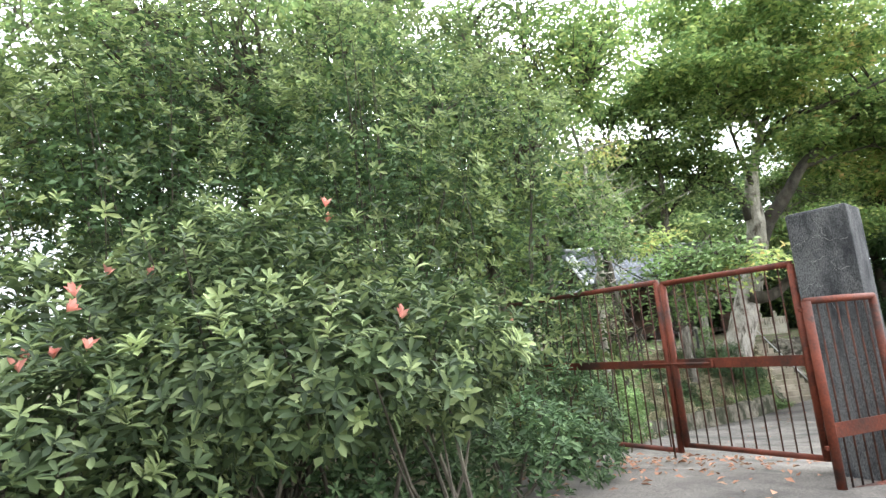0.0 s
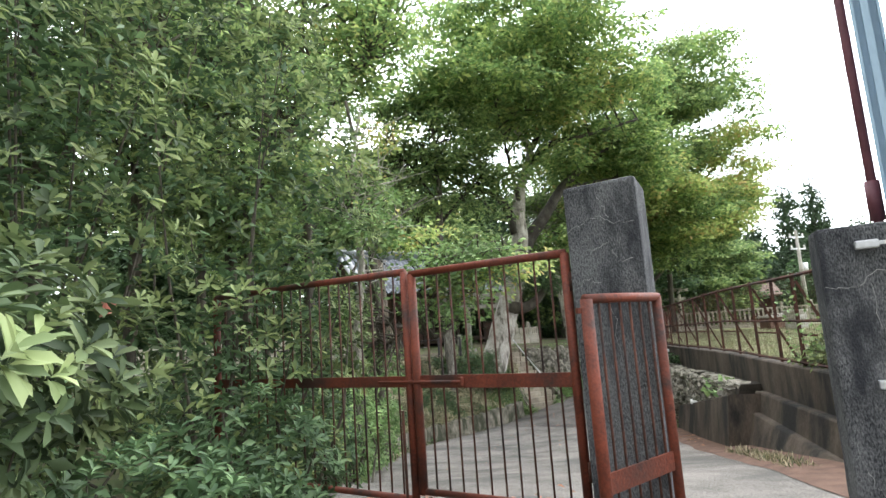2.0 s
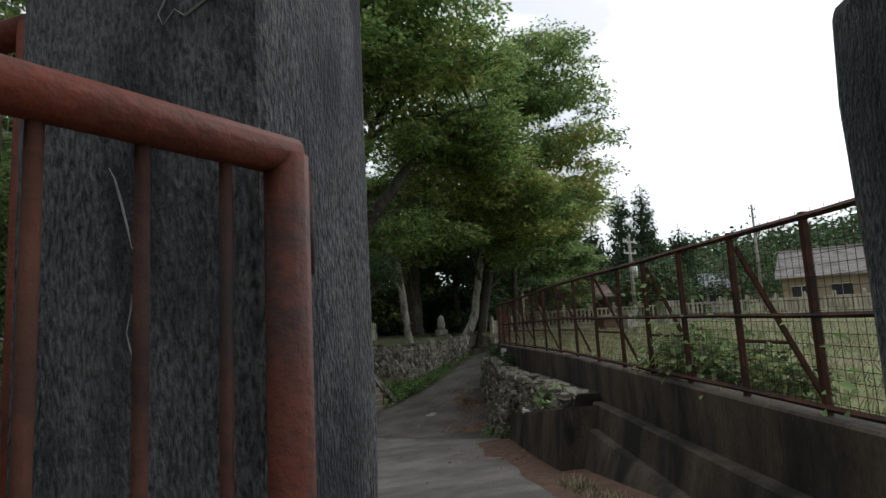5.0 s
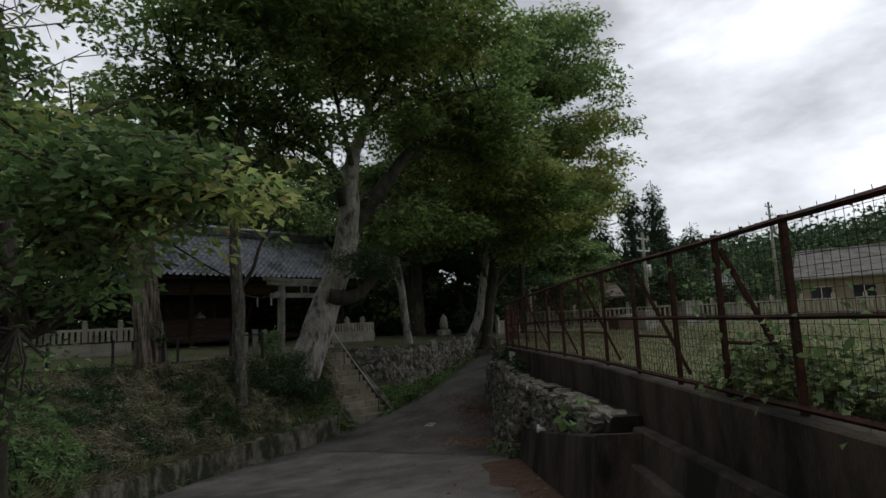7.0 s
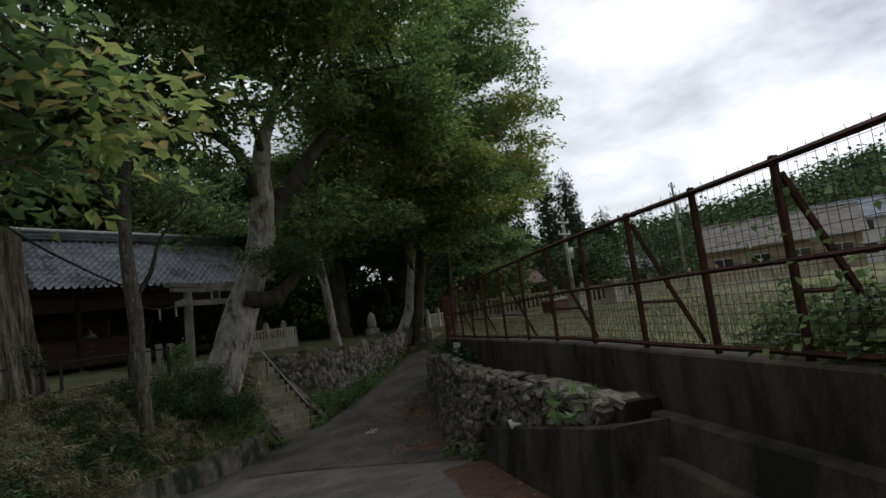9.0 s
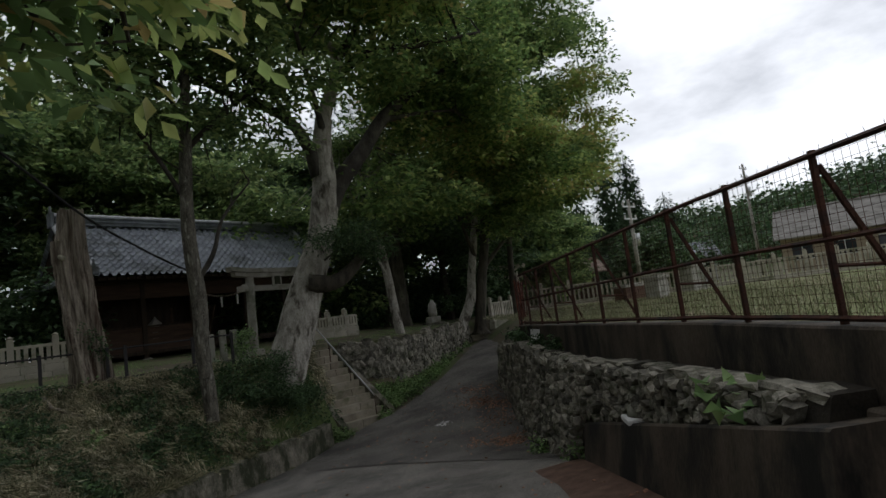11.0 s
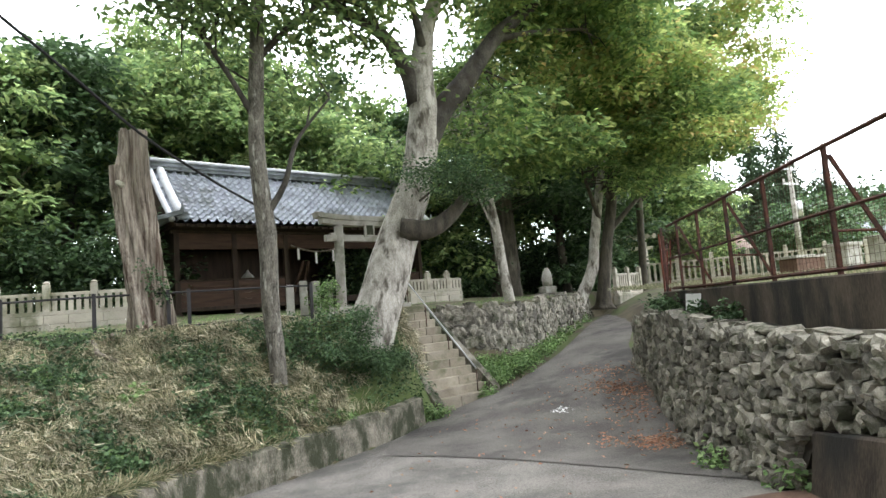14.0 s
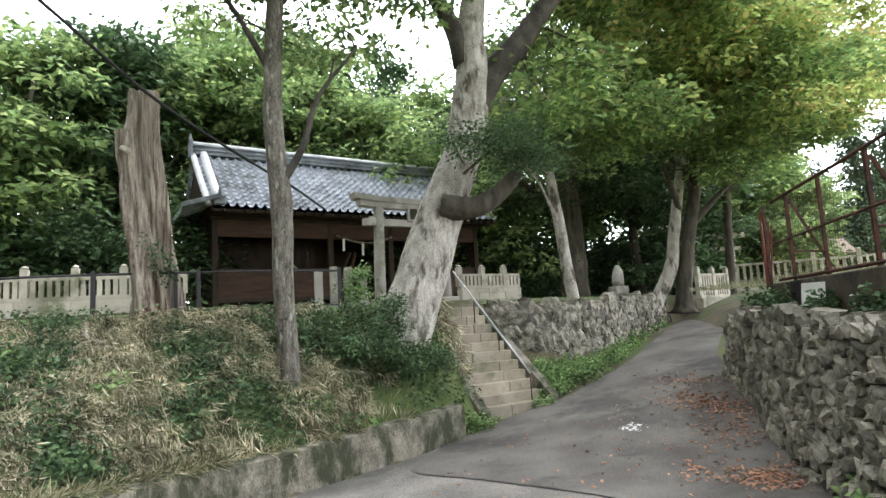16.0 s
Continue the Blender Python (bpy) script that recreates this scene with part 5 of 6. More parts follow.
# slim pale tree at the head of the steps
tree("pale_tree", "slender pale-barked tree with roots over the stone edging",
     [(16.45, 24.75, -0.7), (16.35, 24.95, 0.1), (16.25, 25.1, 1.4), (16.15, 25.15, 2.6), (15.85, 25.2, 4.6), (15.2, 25.2, 7.0)], [0.24, 0.17, 0.16, 0.15, 0.12, 0.06],
     [([(15.95, 25.2, 4.0), (16.6, 25.0, 4.8), (17.6, 24.8, 5.6)], 0.06, 0.02), ([(15.9, 25.2, 4.4), (15.0, 25.0, 5.4), (14.0, 24.8, 6.0)], 0.06, 0.02), ([(16.2, 25.12, 2.2), (15.6, 24.9, 3.2), (15.2, 24.7, 3.8)], 0.05, 0.02)],
     [(15.5, 25.2, 6.6, 2.2, 2.0, 1.3), (16.4, 24.9, 4.6, 1.9, 1.5, 0.8), (14.4, 24.9, 4.6, 1.3, 1.2, 0.7)], 360, 24, 0.19, LEAF_WOOD, BARK_PALE, root=0.35, spread=0.32, flat=0.04, layers=45, layer_r=0.75)
# the group of leaning trees at the ramp's bend
tree("leaning_tree", "leaning grey tree with spreading roots at the ramp's bend",
     [(20.8, 27.3, -0.4), (21.3, 27.45, 0.1), (21.9, 27.3, 1.2), (22.1, 27.25, 2.3), (22.4, 27.1, 4.0), (22.5, 26.5, 6.5)], [0.34, 0.24, 0.22, 0.2, 0.17, 0.1],
     [([(22.3, 27.1, 3.2), (21.4, 26.6, 4.4), (20.4, 26.0, 5.6)], 0.1, 0.03), ([(22.4, 27, 4.2), (23.2, 26, 5.4), (23.8, 24.6, 6.4)], 0.1, 0.03)],
     [(21.0, 25.4, 6.4, 3.0, 2.8, 2.0), (23.2, 24.6, 7.4, 2.8, 2.8, 2.4), (19.0, 26.0, 4.6, 1.9, 1.7, 1.0), (22.6, 24.2, 4.7, 1.9, 1.7, 1.0)], 900, 24, 0.22, LEAF_BIG, BARK_PALE, limb_bark=BARK_DARK, root=0.3, spread=0.34, flat=0.07, layers=56, layer_r=1.0,
     extra=([(22.6, 23.6, 6.6, 2.2, 2.0, 2.0), (20.6, 24.4, 7.6, 2.2, 2.0, 1.6)], 280, LEAF_YELLOW, "yellow-green sprays with sunlight put into their colour"))
tree("forked_tree", "dark forked tree with spreading roots at the ramp's bend",
     [(22.2, 27.2, -0.4), (22.25, 27.2, 0.2), (22.55, 27.1, 2.0), (22.95, 26.95, 4.0), (23.1, 26.9, 6.0), (23.2, 26.9, 10.5)], [0.36, 0.26, 0.22, 0.2, 0.17, 0.05],
     [([(22.7, 27.05, 2.6), (23.6, 26.6, 3.6), (24.8, 26.0, 4.8), (25.8, 25.4, 5.8)], 0.12, 0.03), ([(22.9, 26.95, 3.8), (22.0, 27.2, 5.4), (21.0, 27.4, 7.2)], 0.1, 0.03)],
     [(23.2, 26.8, 9.6, 3.4, 3.0, 3.0), (25.4, 25.4, 6.6, 2.4, 2.2, 2.0), (20.4, 27.4, 8.2, 2.4, 2.2, 1.8), (25.2, 25.6, 10.5, 2.4, 2.4, 2.4), (22.5, 26.0, 13.2, 4.0, 3.4, 2.8), (24.6, 24.8, 5.4, 2.2, 2.0, 0.9)], 1250, 23, 0.24, LEAF_WOOD, BARK_DARK, root=0.3, spread=0.36, flat=0.05, layers=66, layer_r=1.1,
     extra=([(25.4, 24.0, 7.2, 2.4, 2.0, 1.8)], 190, LEAF_YELLOW, "yellow-green sprays with sunlight put into their colour"))
tree("bend_tree", "tall straight tree with a broad crown where the ramp turns",
     [(26.3, 29.0, -0.4), (26.35, 28.9, 1.5), (26.3, 28.6, 4.5), (26.6, 28.0, 8.0), (26.8, 27.4, 13.5)], [0.22, 0.17, 0.15, 0.13, 0.05],
     [([(26.3, 28.6, 4.2), (27.2, 27.4, 5.6), (28.4, 25.8, 7.2)], 0.1, 0.03), ([(26.5, 28.1, 7.2), (27.6, 26.6, 9.0), (28.8, 25.4, 10.6)], 0.1, 0.03), ([(26.4, 28.3, 6.0), (25.4, 27.4, 8.4), (24.8, 26.8, 10.5)], 0.08, 0.03)],
     [(27.2, 25.2, 8.6, 2.6, 2.4, 2.3), (27.6, 25.2, 12.0, 3.0, 2.6, 2.6), (27.0, 25.6, 15.4, 3.4, 2.8, 2.4), (26.2, 25.0, 6.0, 1.8, 1.8, 1.0), (24.6, 26.4, 12.5, 2.4, 2.2, 2.2)],
     900, 24, 0.24, LEAF_BIG, BARK_DARK, spread=0.36, flat=0.05, layers=70, layer_r=1.05,
     extra=([(27.2, 24.4, 9.0, 2.2, 1.8, 2.4)], 190, LEAF_YELLOW, "yellow-green sprays with sunlight put into their colour"))
tree("cedar_tree", "thick dark evergreen trunk behind the small monument",
     [(20.6, 31.5, 0), (20.65, 31.5, 2), (20.7, 31.5, 5), (20.7, 31.5, 11)], [0.75, 0.62, 0.5, 0.12],
     [([(20.7, 31.5, 3.5), (19.6, 31, 4.4), (18.4, 30.6, 4.6)], 0.12, 0.03)],
     [(20.6, 31.4, 9, 3, 2.8, 4.0), (19.0, 31.0, 5.0, 2.2, 2.0, 1.3), (22.4, 31.4, 5.4, 2, 1.8, 1.4)], 600, 22, 0.17, LEAF_DARK, BARK_DARK)

# bleached dead trunk
st = thing("dead_trunk", "tall bleached dead tree trunk, fluted and split, on the terrace edge", "tree trunk")
sh = Shape()
ctr = [(6.5, 22.35, 0.0), (6.47, 22.35, 0.4), (6.42, 22.36, 1.0), (6.36, 22.37, 1.7), (6.3, 22.38, 2.4), (6.27, 22.38, 3.1), (6.31, 22.37, 3.7), (6.32, 22.37, 4.12)]
n = 64
rad = [0.42, 0.35, 0.32, 0.31, 0.295, 0.265, 0.235, 0.235]
path, n = smooth_path(ctr, 7), 64
rads = np.interp(np.linspace(0, 1, len(path)), np.linspace(0, 1, len(rad)), rad)
for i, (p, r) in enumerate(zip(path, rads)):
    for k in range(n):
        a = 2 * math.pi * k / n
        h = p[2]
        w = a + 0.35 * h
        rr = r * (1 + 0.2 * math.sin(3 * w + 0.5) + 0.13 * math.sin(7 * w + h) + 0.08 * math.sin(13 * w - h * 0.6) + 0.035 * math.sin(23 * w + 2 * h) + 0.09 * noise.noise((math.cos(a) * 2, math.sin(a) * 2, h * 0.8)))
        top = 0.12 * noise.noise((math.cos(a) * 3, math.sin(a) * 3, 7)) if i == len(path) - 1 else 0
        sh.v.append((p[0] + rr * math.cos(a), p[1] + rr * math.sin(a), h + top))
sh.f = [(i * n + k, i * n + (k + 1) % n, (i + 1) * n + (k + 1) % n, (i + 1) * n + k) for i in range(len(path) - 1) for k in range(n)] + [tuple(range((len(path) - 1) * n, len(path) * n))]
part("trunk", sh, DEADWOOD, st, smooth=True)
part("broken_limb", Shape().tube([(6.15, 22.3, 2.5), (6.02, 22.28, 3.0), (5.98, 22.28, 3.42)], [0.16, 0.13, 0.1], 12, wobble=0.25), DEADWOOD, st)
part("knot", Shape().tube([(6.1, 22.1, 3.02), (6.02, 22.0, 3.05)], [0.06, 0.045], 10), STONE_PALE, st, smooth=True)
o = new("ivy", leaf_mesh("ivy", *sprays(in_blobs([(6.62, 21.98, 1.1, 0.12, 0.1, 0.3), (6.45, 22.0, 1.4, 0.12, 0.08, 0.12)], 14, 0.2), 14, 0.09, 0.06, 0.07, 0.05), LEAF_DARK))
o.parent = st
o = None
part("rootwork", Shape().tube([(5.9, 22.0, 0.25), (5.4, 21.7, 0.12), (4.9, 21.2, -0.15)], [0.09, 0.07, 0.03], 7, wobble=0.3).tube([(5.6, 21.75, 0.2), (5.7, 21.3, 0.0), (6.2, 20.9, -0.22)], [0.06, 0.05, 0.02], 7, wobble=0.3), DEADWOOD, st, smooth=True)

# cherry leaning over the lane from the bank
tree("cherry_tree", "young cherry with drooping yellow-tipped leaves over the lane",
     [(3.75, 12.9, -1.1), (3.7, 12.85, 0.0), (3.8, 12.75, 1.2), (3.7, 12.7, 2.4), (3.6, 12.7, 4.2), (3.3, 12.8, 6.2)], [0.13, 0.11, 0.1, 0.09, 0.06, 0.03],
     [([(3.8, 12.75, 1.4), (4.1, 11.6, 1.95), (4.5, 10.4, 2.25), (5.6, 9.7, 2.3)], 0.05, 0.01), ([(3.75, 12.7, 2.0), (3.3, 12.2, 3.0), (3.0, 11.7, 3.8)], 0.05, 0.012), ([(3.65, 12.7, 3.0), (4.4, 12.8, 3.8), (5.0, 12.9, 4.2)], 0.04, 0.012), ([(3.78, 12.75, 1.0), (3.9, 11.4, 1.35), (4.0, 10.2, 1.2)], 0.03, 0.008)],
     [(4.8, 9.95, 2.33, 0.8, 0.5, 0.2), (4.0, 10.4, 2.15, 0.55, 0.55, 0.4), (3.95, 10.2, 1.25, 0.45, 0.45, 0.45), (3.7, 10.5, 2.95, 0.8, 0.6, 0.5), (4.3, 10.0, 1.75, 0.5, 0.4, 0.22), (3.2, 11.9, 3.9, 1.0, 0.9, 0.6), (3.4, 12.6, 1.6, 0.8, 0.5, 0.6), (3.0, 12.4, 0.9, 0.9, 0.6, 0.7)],
     480, 14, 0.115, LEAF_WEED, BARK_DARK, category="tree", spread=0.2, flat=0.05, layers=40, layer_r=0.5,
     extra=([(5.0, 9.85, 2.3, 0.8, 0.5, 0.22), (4.1, 10.3, 2.25, 0.5, 0.5, 0.35), (3.6, 12.4, 5.0, 0.9, 0.8, 1.0), (3.8, 10.3, 2.9, 0.7, 0.5, 0.4)], 130, LEAF_YELLOW, "yellow and orange tips"))
dead = thing("bare_tree", "thin half-bare tree with pale twigs and a few orange leaves", "tree")
part("trunk", Shape().tube([(3.0, 11.6, -0.9), (3.05, 11.55, 1.4), (3.2, 11.6, 2.6), (3.1, 11.6, 4.4), (3.3, 11.5, 5.6)], [0.09, 0.08, 0.06, 0.04, 0.015], 10, wobble=0.1), BARK_PALE, dead, smooth=True)
sh, tips = Shape(), []
for k in range(30):
    z = RNG.uniform(2.2, 5.2)
    b = np.array((3.12, 11.58, z))
    d = unit(RNG.normal(0, 1, (1, 3)))[0] * (1, 1, 0.3)
    m_, e_ = b + d * 0.6 + (0, 0, 0.1), b + d * RNG.uniform(1.0, 1.9) + (0, 0, 0.35)
    sh.tube([tuple(b), tuple(m_), tuple(e_)], [0.018, 0.011, 0.004], 5)
    for j in range(3):
        q = m_ + (e_ - m_) * RNG.uniform(0, 1)
        t_ = q + RNG.normal(0, 0.3, 3)
        sh.tube([tuple(q), tuple(t_)], [0.006, 0.003], 4)
        tips.append(t_)
part("branchwork", sh, BARK_PALE, dead, kind="stuff")
o = new("orange_leaves", leaf_mesh("orange_leaves", *sprays(np.array(tips)[::3], 5, 0.1, 0.06, 0.08, 0.05), LEAF_YELLOW))
o.parent = dead

# woodland round the shrine and beside the gate
W = random.Random(21)
WOODS = [(-11, 30, 9.2), (-7.5, 33, 10), (-4, 30.5, 9.4), (-1, 33.5, 10.4), (1.8, 31.5, 9.8), (4.2, 34.5, 11.5), (6.5, 37, 11), (9, 35.2, 9.5), (12, 36, 10), (14.5, 34.2, 9), (16.5, 38, 11), (19, 36, 10.5), (23, 36, 11), (27, 38, 10), (-14, 25, 8.5),
         (-3, 38, 11), (2.2, 36, 11.4), (7, 40, 15), (11, 39, 14), (15.5, 42, 15), (-9.5, 35, 10.4), (-13, 29, 9.4), (24.5, 32, 9.5), (13, 41, 13), (3, 40, 13), (17.5, 33.5, 6.5), (28.5, 34, 8.5), (31.5, 36, 9.5), (35, 34.5, 8), (38.5, 36, 8.5), (33, 40, 11), (9.5, 37.5, 13), (6.5, 35.5, 11), (12.5, 38, 13)]
for i, (x, y, h) in enumerate(WOODS):
    r = W.uniform(2.1, 2.9)
    dark = W.random() < 0.35
    tree("woodland_tree", "dark evergreen tree in the wood behind the shrine" if dark else "leafy green tree in the wood behind the shrine",
         [(x, y, 0), (x + W.uniform(-.3, .3), y, h * 0.3), (x + W.uniform(-.5, .5), y, h * 0.85)], [0.24, 0.19, 0.05],
         [([(x, y, h * 0.35), (x + s * r * 0.5, y - 0.4, h * 0.5), (x + s * r * 0.8, y - 0.6, h * 0.58)], 0.08, 0.02) for s in (-1, 1)],
         [(x, y, h * 0.72, r, r, h * 0.26), (x + W.uniform(-1, 1), y - 0.8, h * 0.45, r * 0.95, r * 0.8, h * 0.17), (x + W.uniform(-1.3, 1.3), y, h * 0.9, r * 0.6, r * 0.6, h * 0.12), (x + W.uniform(-1, 1), y - 0.5, h * 0.22, r * 0.8, r * 0.7, h * 0.12)],
         430, 22, 0.33, LEAF_DARK if dark else LEAF_WOOD, BARK_DARK, group="trees behind the shrine", spread=0.42, flat=0.08, twigs=False, layers=60, layer_r=1.0)
# understorey along the back of the terrace
for i, (x0, x1, y, h) in enumerate(((-16, -8, 29.5, 3.8), (-8, -1, 30, 3.6), (-1, 6, 30.5, 3.6), (14, 20, 32.5, 3.6), (20, 27, 33.5, 3.0), (27, 36, 35, 3.0), (-14, -6, 24.4, 1.6))):
    t_ = thing("undergrowth", "dense dark evergreen undergrowth at the wood's edge", "shrub", "undergrowth")
    o = new("leaves", leaf_mesh("leaves", *sprays(in_blobs([(x0 + (x1 - x0) * k / 3, y + W.uniform(-.5, .5), h * 0.45, (x1 - x0) / 4, 1.2, h * 0.6) for k in range(4)], 520, 0.3), 30, 0.35, 0.12, 0.22, 0.12), LEAF_DARK))
    o.parent = t_
# trees left of the gate
for x, y, h, r in ((-1.6, 10.5, 8.5, 1.9), (0.8, 12.0, 8.0, 1.6), (-4.6, 8.6, 8.5, 2.3), (-3.2, 14, 10, 2.4), (0.2, 16.5, 9, 2.0), (-7.5, 6.2, 8, 2.4), (-7.5, 13, 10, 2.6), (-5.5, 19, 10, 2.6), (1.9, 19.0, 6.5, 1.6), (1.2, 14.3, 11.5, 2.2), (-0.8, 13.2, 12, 2.6), (-4.2, 11.4, 12.5, 3.0), (-9.5, 9.5, 12, 3.2)):
    tree("thicket_tree", "slim dark-stemmed tree in the thicket behind the gate", [(x, y, land_z(x, y) - 0.2), (x + 0.2, y, h * 0.35), (x - 0.1, y + 0.2, h * 0.85)], [0.13, 0.1, 0.03],
         [([(x + 0.1, y, h * 0.4), (x + s * r * 0.5, y - 0.3, h * 0.55), (x + s * r * 0.9, y - 0.4, h * 0.66)], 0.05, 0.015) for s in (-1, 1)],
         [(x, y, h * 0.72, r, r, h * 0.24), (x + 0.4, y - 0.3, h * 0.48, r * 0.8, r * 0.7, h * 0.12)], 330, 32, 0.14, LEAF_WOOD if (x + y) % 2 < 1.7 else LEAF_DARK, BARK_DARK, group="thicket trees", spread=0.3, flat=0.05, twigs=True, layers=45, layer_r=0.7)


tree("tall_thin_tree", "tall thin-stemmed tree with a high light crown behind the gate", [(2.7, 15.4, -0.9), (2.8, 15.3, 3.5), (2.7, 15.2, 7), (2.9, 15.2, 10.5)], [0.14, 0.11, 0.08, 0.03],
     [([(2.75, 15.2, 6), (3.6, 14.8, 7.2), (4.4, 14.5, 8.2)], 0.06, 0.02), ([(2.75, 15.2, 5.6), (1.8, 14.8, 7), (0.9, 14.6, 8)], 0.06, 0.02)],
     [(2.8, 15.0, 9.4, 2.6, 2.2, 2.2), (4.3, 14.4, 8.0, 2.0, 1.5, 1.6), (0.9, 14.6, 8.2, 1.5, 1.2, 1.1)], 380, 34, 0.15, LEAF_BIG, BARK_DARK, spread=0.32, flat=0.05, layers=50, layer_r=0.8,
     extra=([(2.4, 14.6, 7.8, 1.8, 1.2, 1.0)], 40, LEAF_YELLOW, "yellowing sprays"))


# ---- hedge before the gate ----
def shrub(name, label, blobs, whorls, leaf, mat, stems, category="shrub", group="", tip=None, tip_share=0.0, inner=0.6, per=8, back=None):
    """A shrub of leaf whorls on the skin of some ellipsoids, with stems and inner leaves within; back darkens those
    leaves for the shade inside.
    """
    t = thing(name, label, category, group)
    B = np.array(blobs, float)
    area = (B[:, 3] * B[:, 4] + B[:, 3] * B[:, 5] + B[:, 4] * B[:, 5])
    pick = RNG.choice(len(B), whorls, p=area / area.sum())
    d = unit(RNG.normal(0, 1, (whorls, 3)))
    lump = 1 + 0.1 * np.sin(d[:, 0] * 9 + pick) * np.sin(d[:, 2] * 8) + RNG.normal(0, 0.06, whorls)
    pos = B[pick, :3] + d * B[pick, 3:6] * lump[:, None]
    nor = unit(d / B[pick, 3:6])
    keep = pos[:, 2] > np.array([land_z(p[0], p[1]) for p in pos]) + 0.02
    for b in B:
        keep &= (((pos - b[:3]) / (b[3:6] * 0.86)) ** 2).sum(1) > 1
    pos, nor = pos[keep], nor[keep]
    axis = unit(nor * 0.7 + np.array((0, 0, 0.75)) + RNG.normal(0, 0.3, pos.shape))
    n = len(pos)
    fresh = RNG.uniform(0, 1, n) < tip_share * np.clip(axis[:, 2] + 0.35, 0, 1.3)

    def ring(sel, mat_, nm, lift):
        p, ax = pos[sel], axis[sel]
        m_ = len(p)
        if not m_:
            return
        e1 = unit(np.cross(ax, RNG.normal(0, 1, (m_, 3))))
        e2 = np.cross(ax, e1)
        an = (np.arange(per) * 2.4)[None] + RNG.uniform(0, 6, (m_, 1))
        rad = e1[:, None] * np.cos(an)[..., None] + e2[:, None] * np.sin(an)[..., None]
        rise = np.linspace(0.15, 1.0, per)[None, :, None] * lift
        dr = (rad + ax[:, None] * rise + RNG.normal(0, 0.12, rad.shape)).reshape(-1, 3)
        at = (p[:, None] + ax[:, None] * (np.arange(per)[None, :, None] * leaf * 0.07)).reshape(-1, 3)
        no = np.repeat(ax, per, 0) + RNG.normal(0, 0.15, at.shape)
        ln = leaf * np.repeat(RNG.uniform(0.75, 1.2, m_), per) * np.tile(np.linspace(1.1, 0.75, per), m_)
        o_ = new(nm, leaf_mesh(nm, at, dr, no, ln, ln * 0.37, mat_, fold=0.22, rounded=True))
        o_.parent = t
        o_["kind"] = "stuff"
    ring(~fresh, mat, "leaves", 0.8)
    if tip:
        ring(fresh, tip, "fresh_leaves", 1.1)
    # inner leaves: with back, the shrub's inner shade is painted as darker colour
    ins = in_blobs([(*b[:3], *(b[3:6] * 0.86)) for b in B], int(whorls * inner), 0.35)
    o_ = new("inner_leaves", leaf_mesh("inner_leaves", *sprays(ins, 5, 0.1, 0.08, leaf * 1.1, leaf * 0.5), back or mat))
    o_.parent = t
    o_["kind"] = "stuff"
    sh_ = Shape()
    for p in pos[:: max(1, n // stems)]:
        b = B[np.argmin(((B[:, :3] - p) ** 2).sum(1))]
        g = np.array((b[0] + RNG.normal(0, 0.2), b[1] + RNG.normal(0, 0.2), land_z(b[0], b[1]) - 0.05))
        mid = g * 0.45 + p * 0.55 + RNG.normal(0, 0.1, 3)
        sh_.tube([tuple(g), tuple(mid), tuple(p)], [0.02, 0.012, 0.004], 5)
    part("stemwork", sh_, BARK_DARK, t, kind="stuff")
    return t, pos, axis


near, npos, nax = shrub("hedge_bush", "dense evergreen bush of glossy leaf whorls with red young tips",
                        [(-1.0, 3.85, 1.25, 1.35, 1.1, .5), (-2.4, 3.2, .8, 1.15, 1.0, .72), (-.2, 3.95, 1.28, .66, .6, .48), (-3.2, 3.8, 1.2, 1.4, 1.2, 1.0), (-1.6, 4.4, 1.6, 1.3, .9, .9)],
                        3300, 0.1, LEAF_HEDGE, 60, tip=LEAF_TIP, tip_share=0.2)
order = [i for i in range(len(npos)) if npos[i, 2] > 1.0 and npos[i, 1] < 4.4 and nax[i, 2] > 0.55]
W.shuffle(order)
for i in order[:22]:
    p, ax = npos[i], nax[i]
    m_ = 6
    an = np.arange(m_) * 1.05
    e1 = unit(np.cross(ax[None], (0.3, 1, 0.2)))
    e2 = np.cross(ax[None], e1)
    dr = e1 * np.cos(an)[:, None] * 0.38 + e2 * np.sin(an)[:, None] * 0.38 + ax[None] + RNG.normal(0, 0.16, (m_, 3))
    o = new("red_tip", leaf_mesh("red_tip", np.repeat(p[None] + ax[None] * 0.07, m_, 0), dr, np.repeat(ax[None], m_, 0), RNG.uniform(0.05, 0.1, m_), 0.03, LEAF_RED, rounded=True))
    o.parent = near
# the overhanging bush's shade is put into the dark leaf colour here
shrub("hedge_low", "low mixed foliage under the hedge beside the gate, darkened for shade", [(.35, 4.9, .3, .85, .6, .5), (1.05, 5.75, .4, .5, .5, .55), (-.4, 4.75, .5, .8, .5, .7), (-1.5, 4.4, .3, 1.2, .7, .7)], 1200, 0.085, LEAF_DARK, 24, group="hedge", back=LEAF_DARK)
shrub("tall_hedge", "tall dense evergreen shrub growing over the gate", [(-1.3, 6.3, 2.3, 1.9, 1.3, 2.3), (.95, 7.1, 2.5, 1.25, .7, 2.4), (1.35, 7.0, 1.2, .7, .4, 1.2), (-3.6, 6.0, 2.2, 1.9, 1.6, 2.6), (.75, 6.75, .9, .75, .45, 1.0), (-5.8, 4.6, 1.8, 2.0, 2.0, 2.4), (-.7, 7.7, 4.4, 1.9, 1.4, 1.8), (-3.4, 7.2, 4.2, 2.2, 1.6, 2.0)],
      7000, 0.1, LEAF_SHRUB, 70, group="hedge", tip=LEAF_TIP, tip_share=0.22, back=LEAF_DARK)
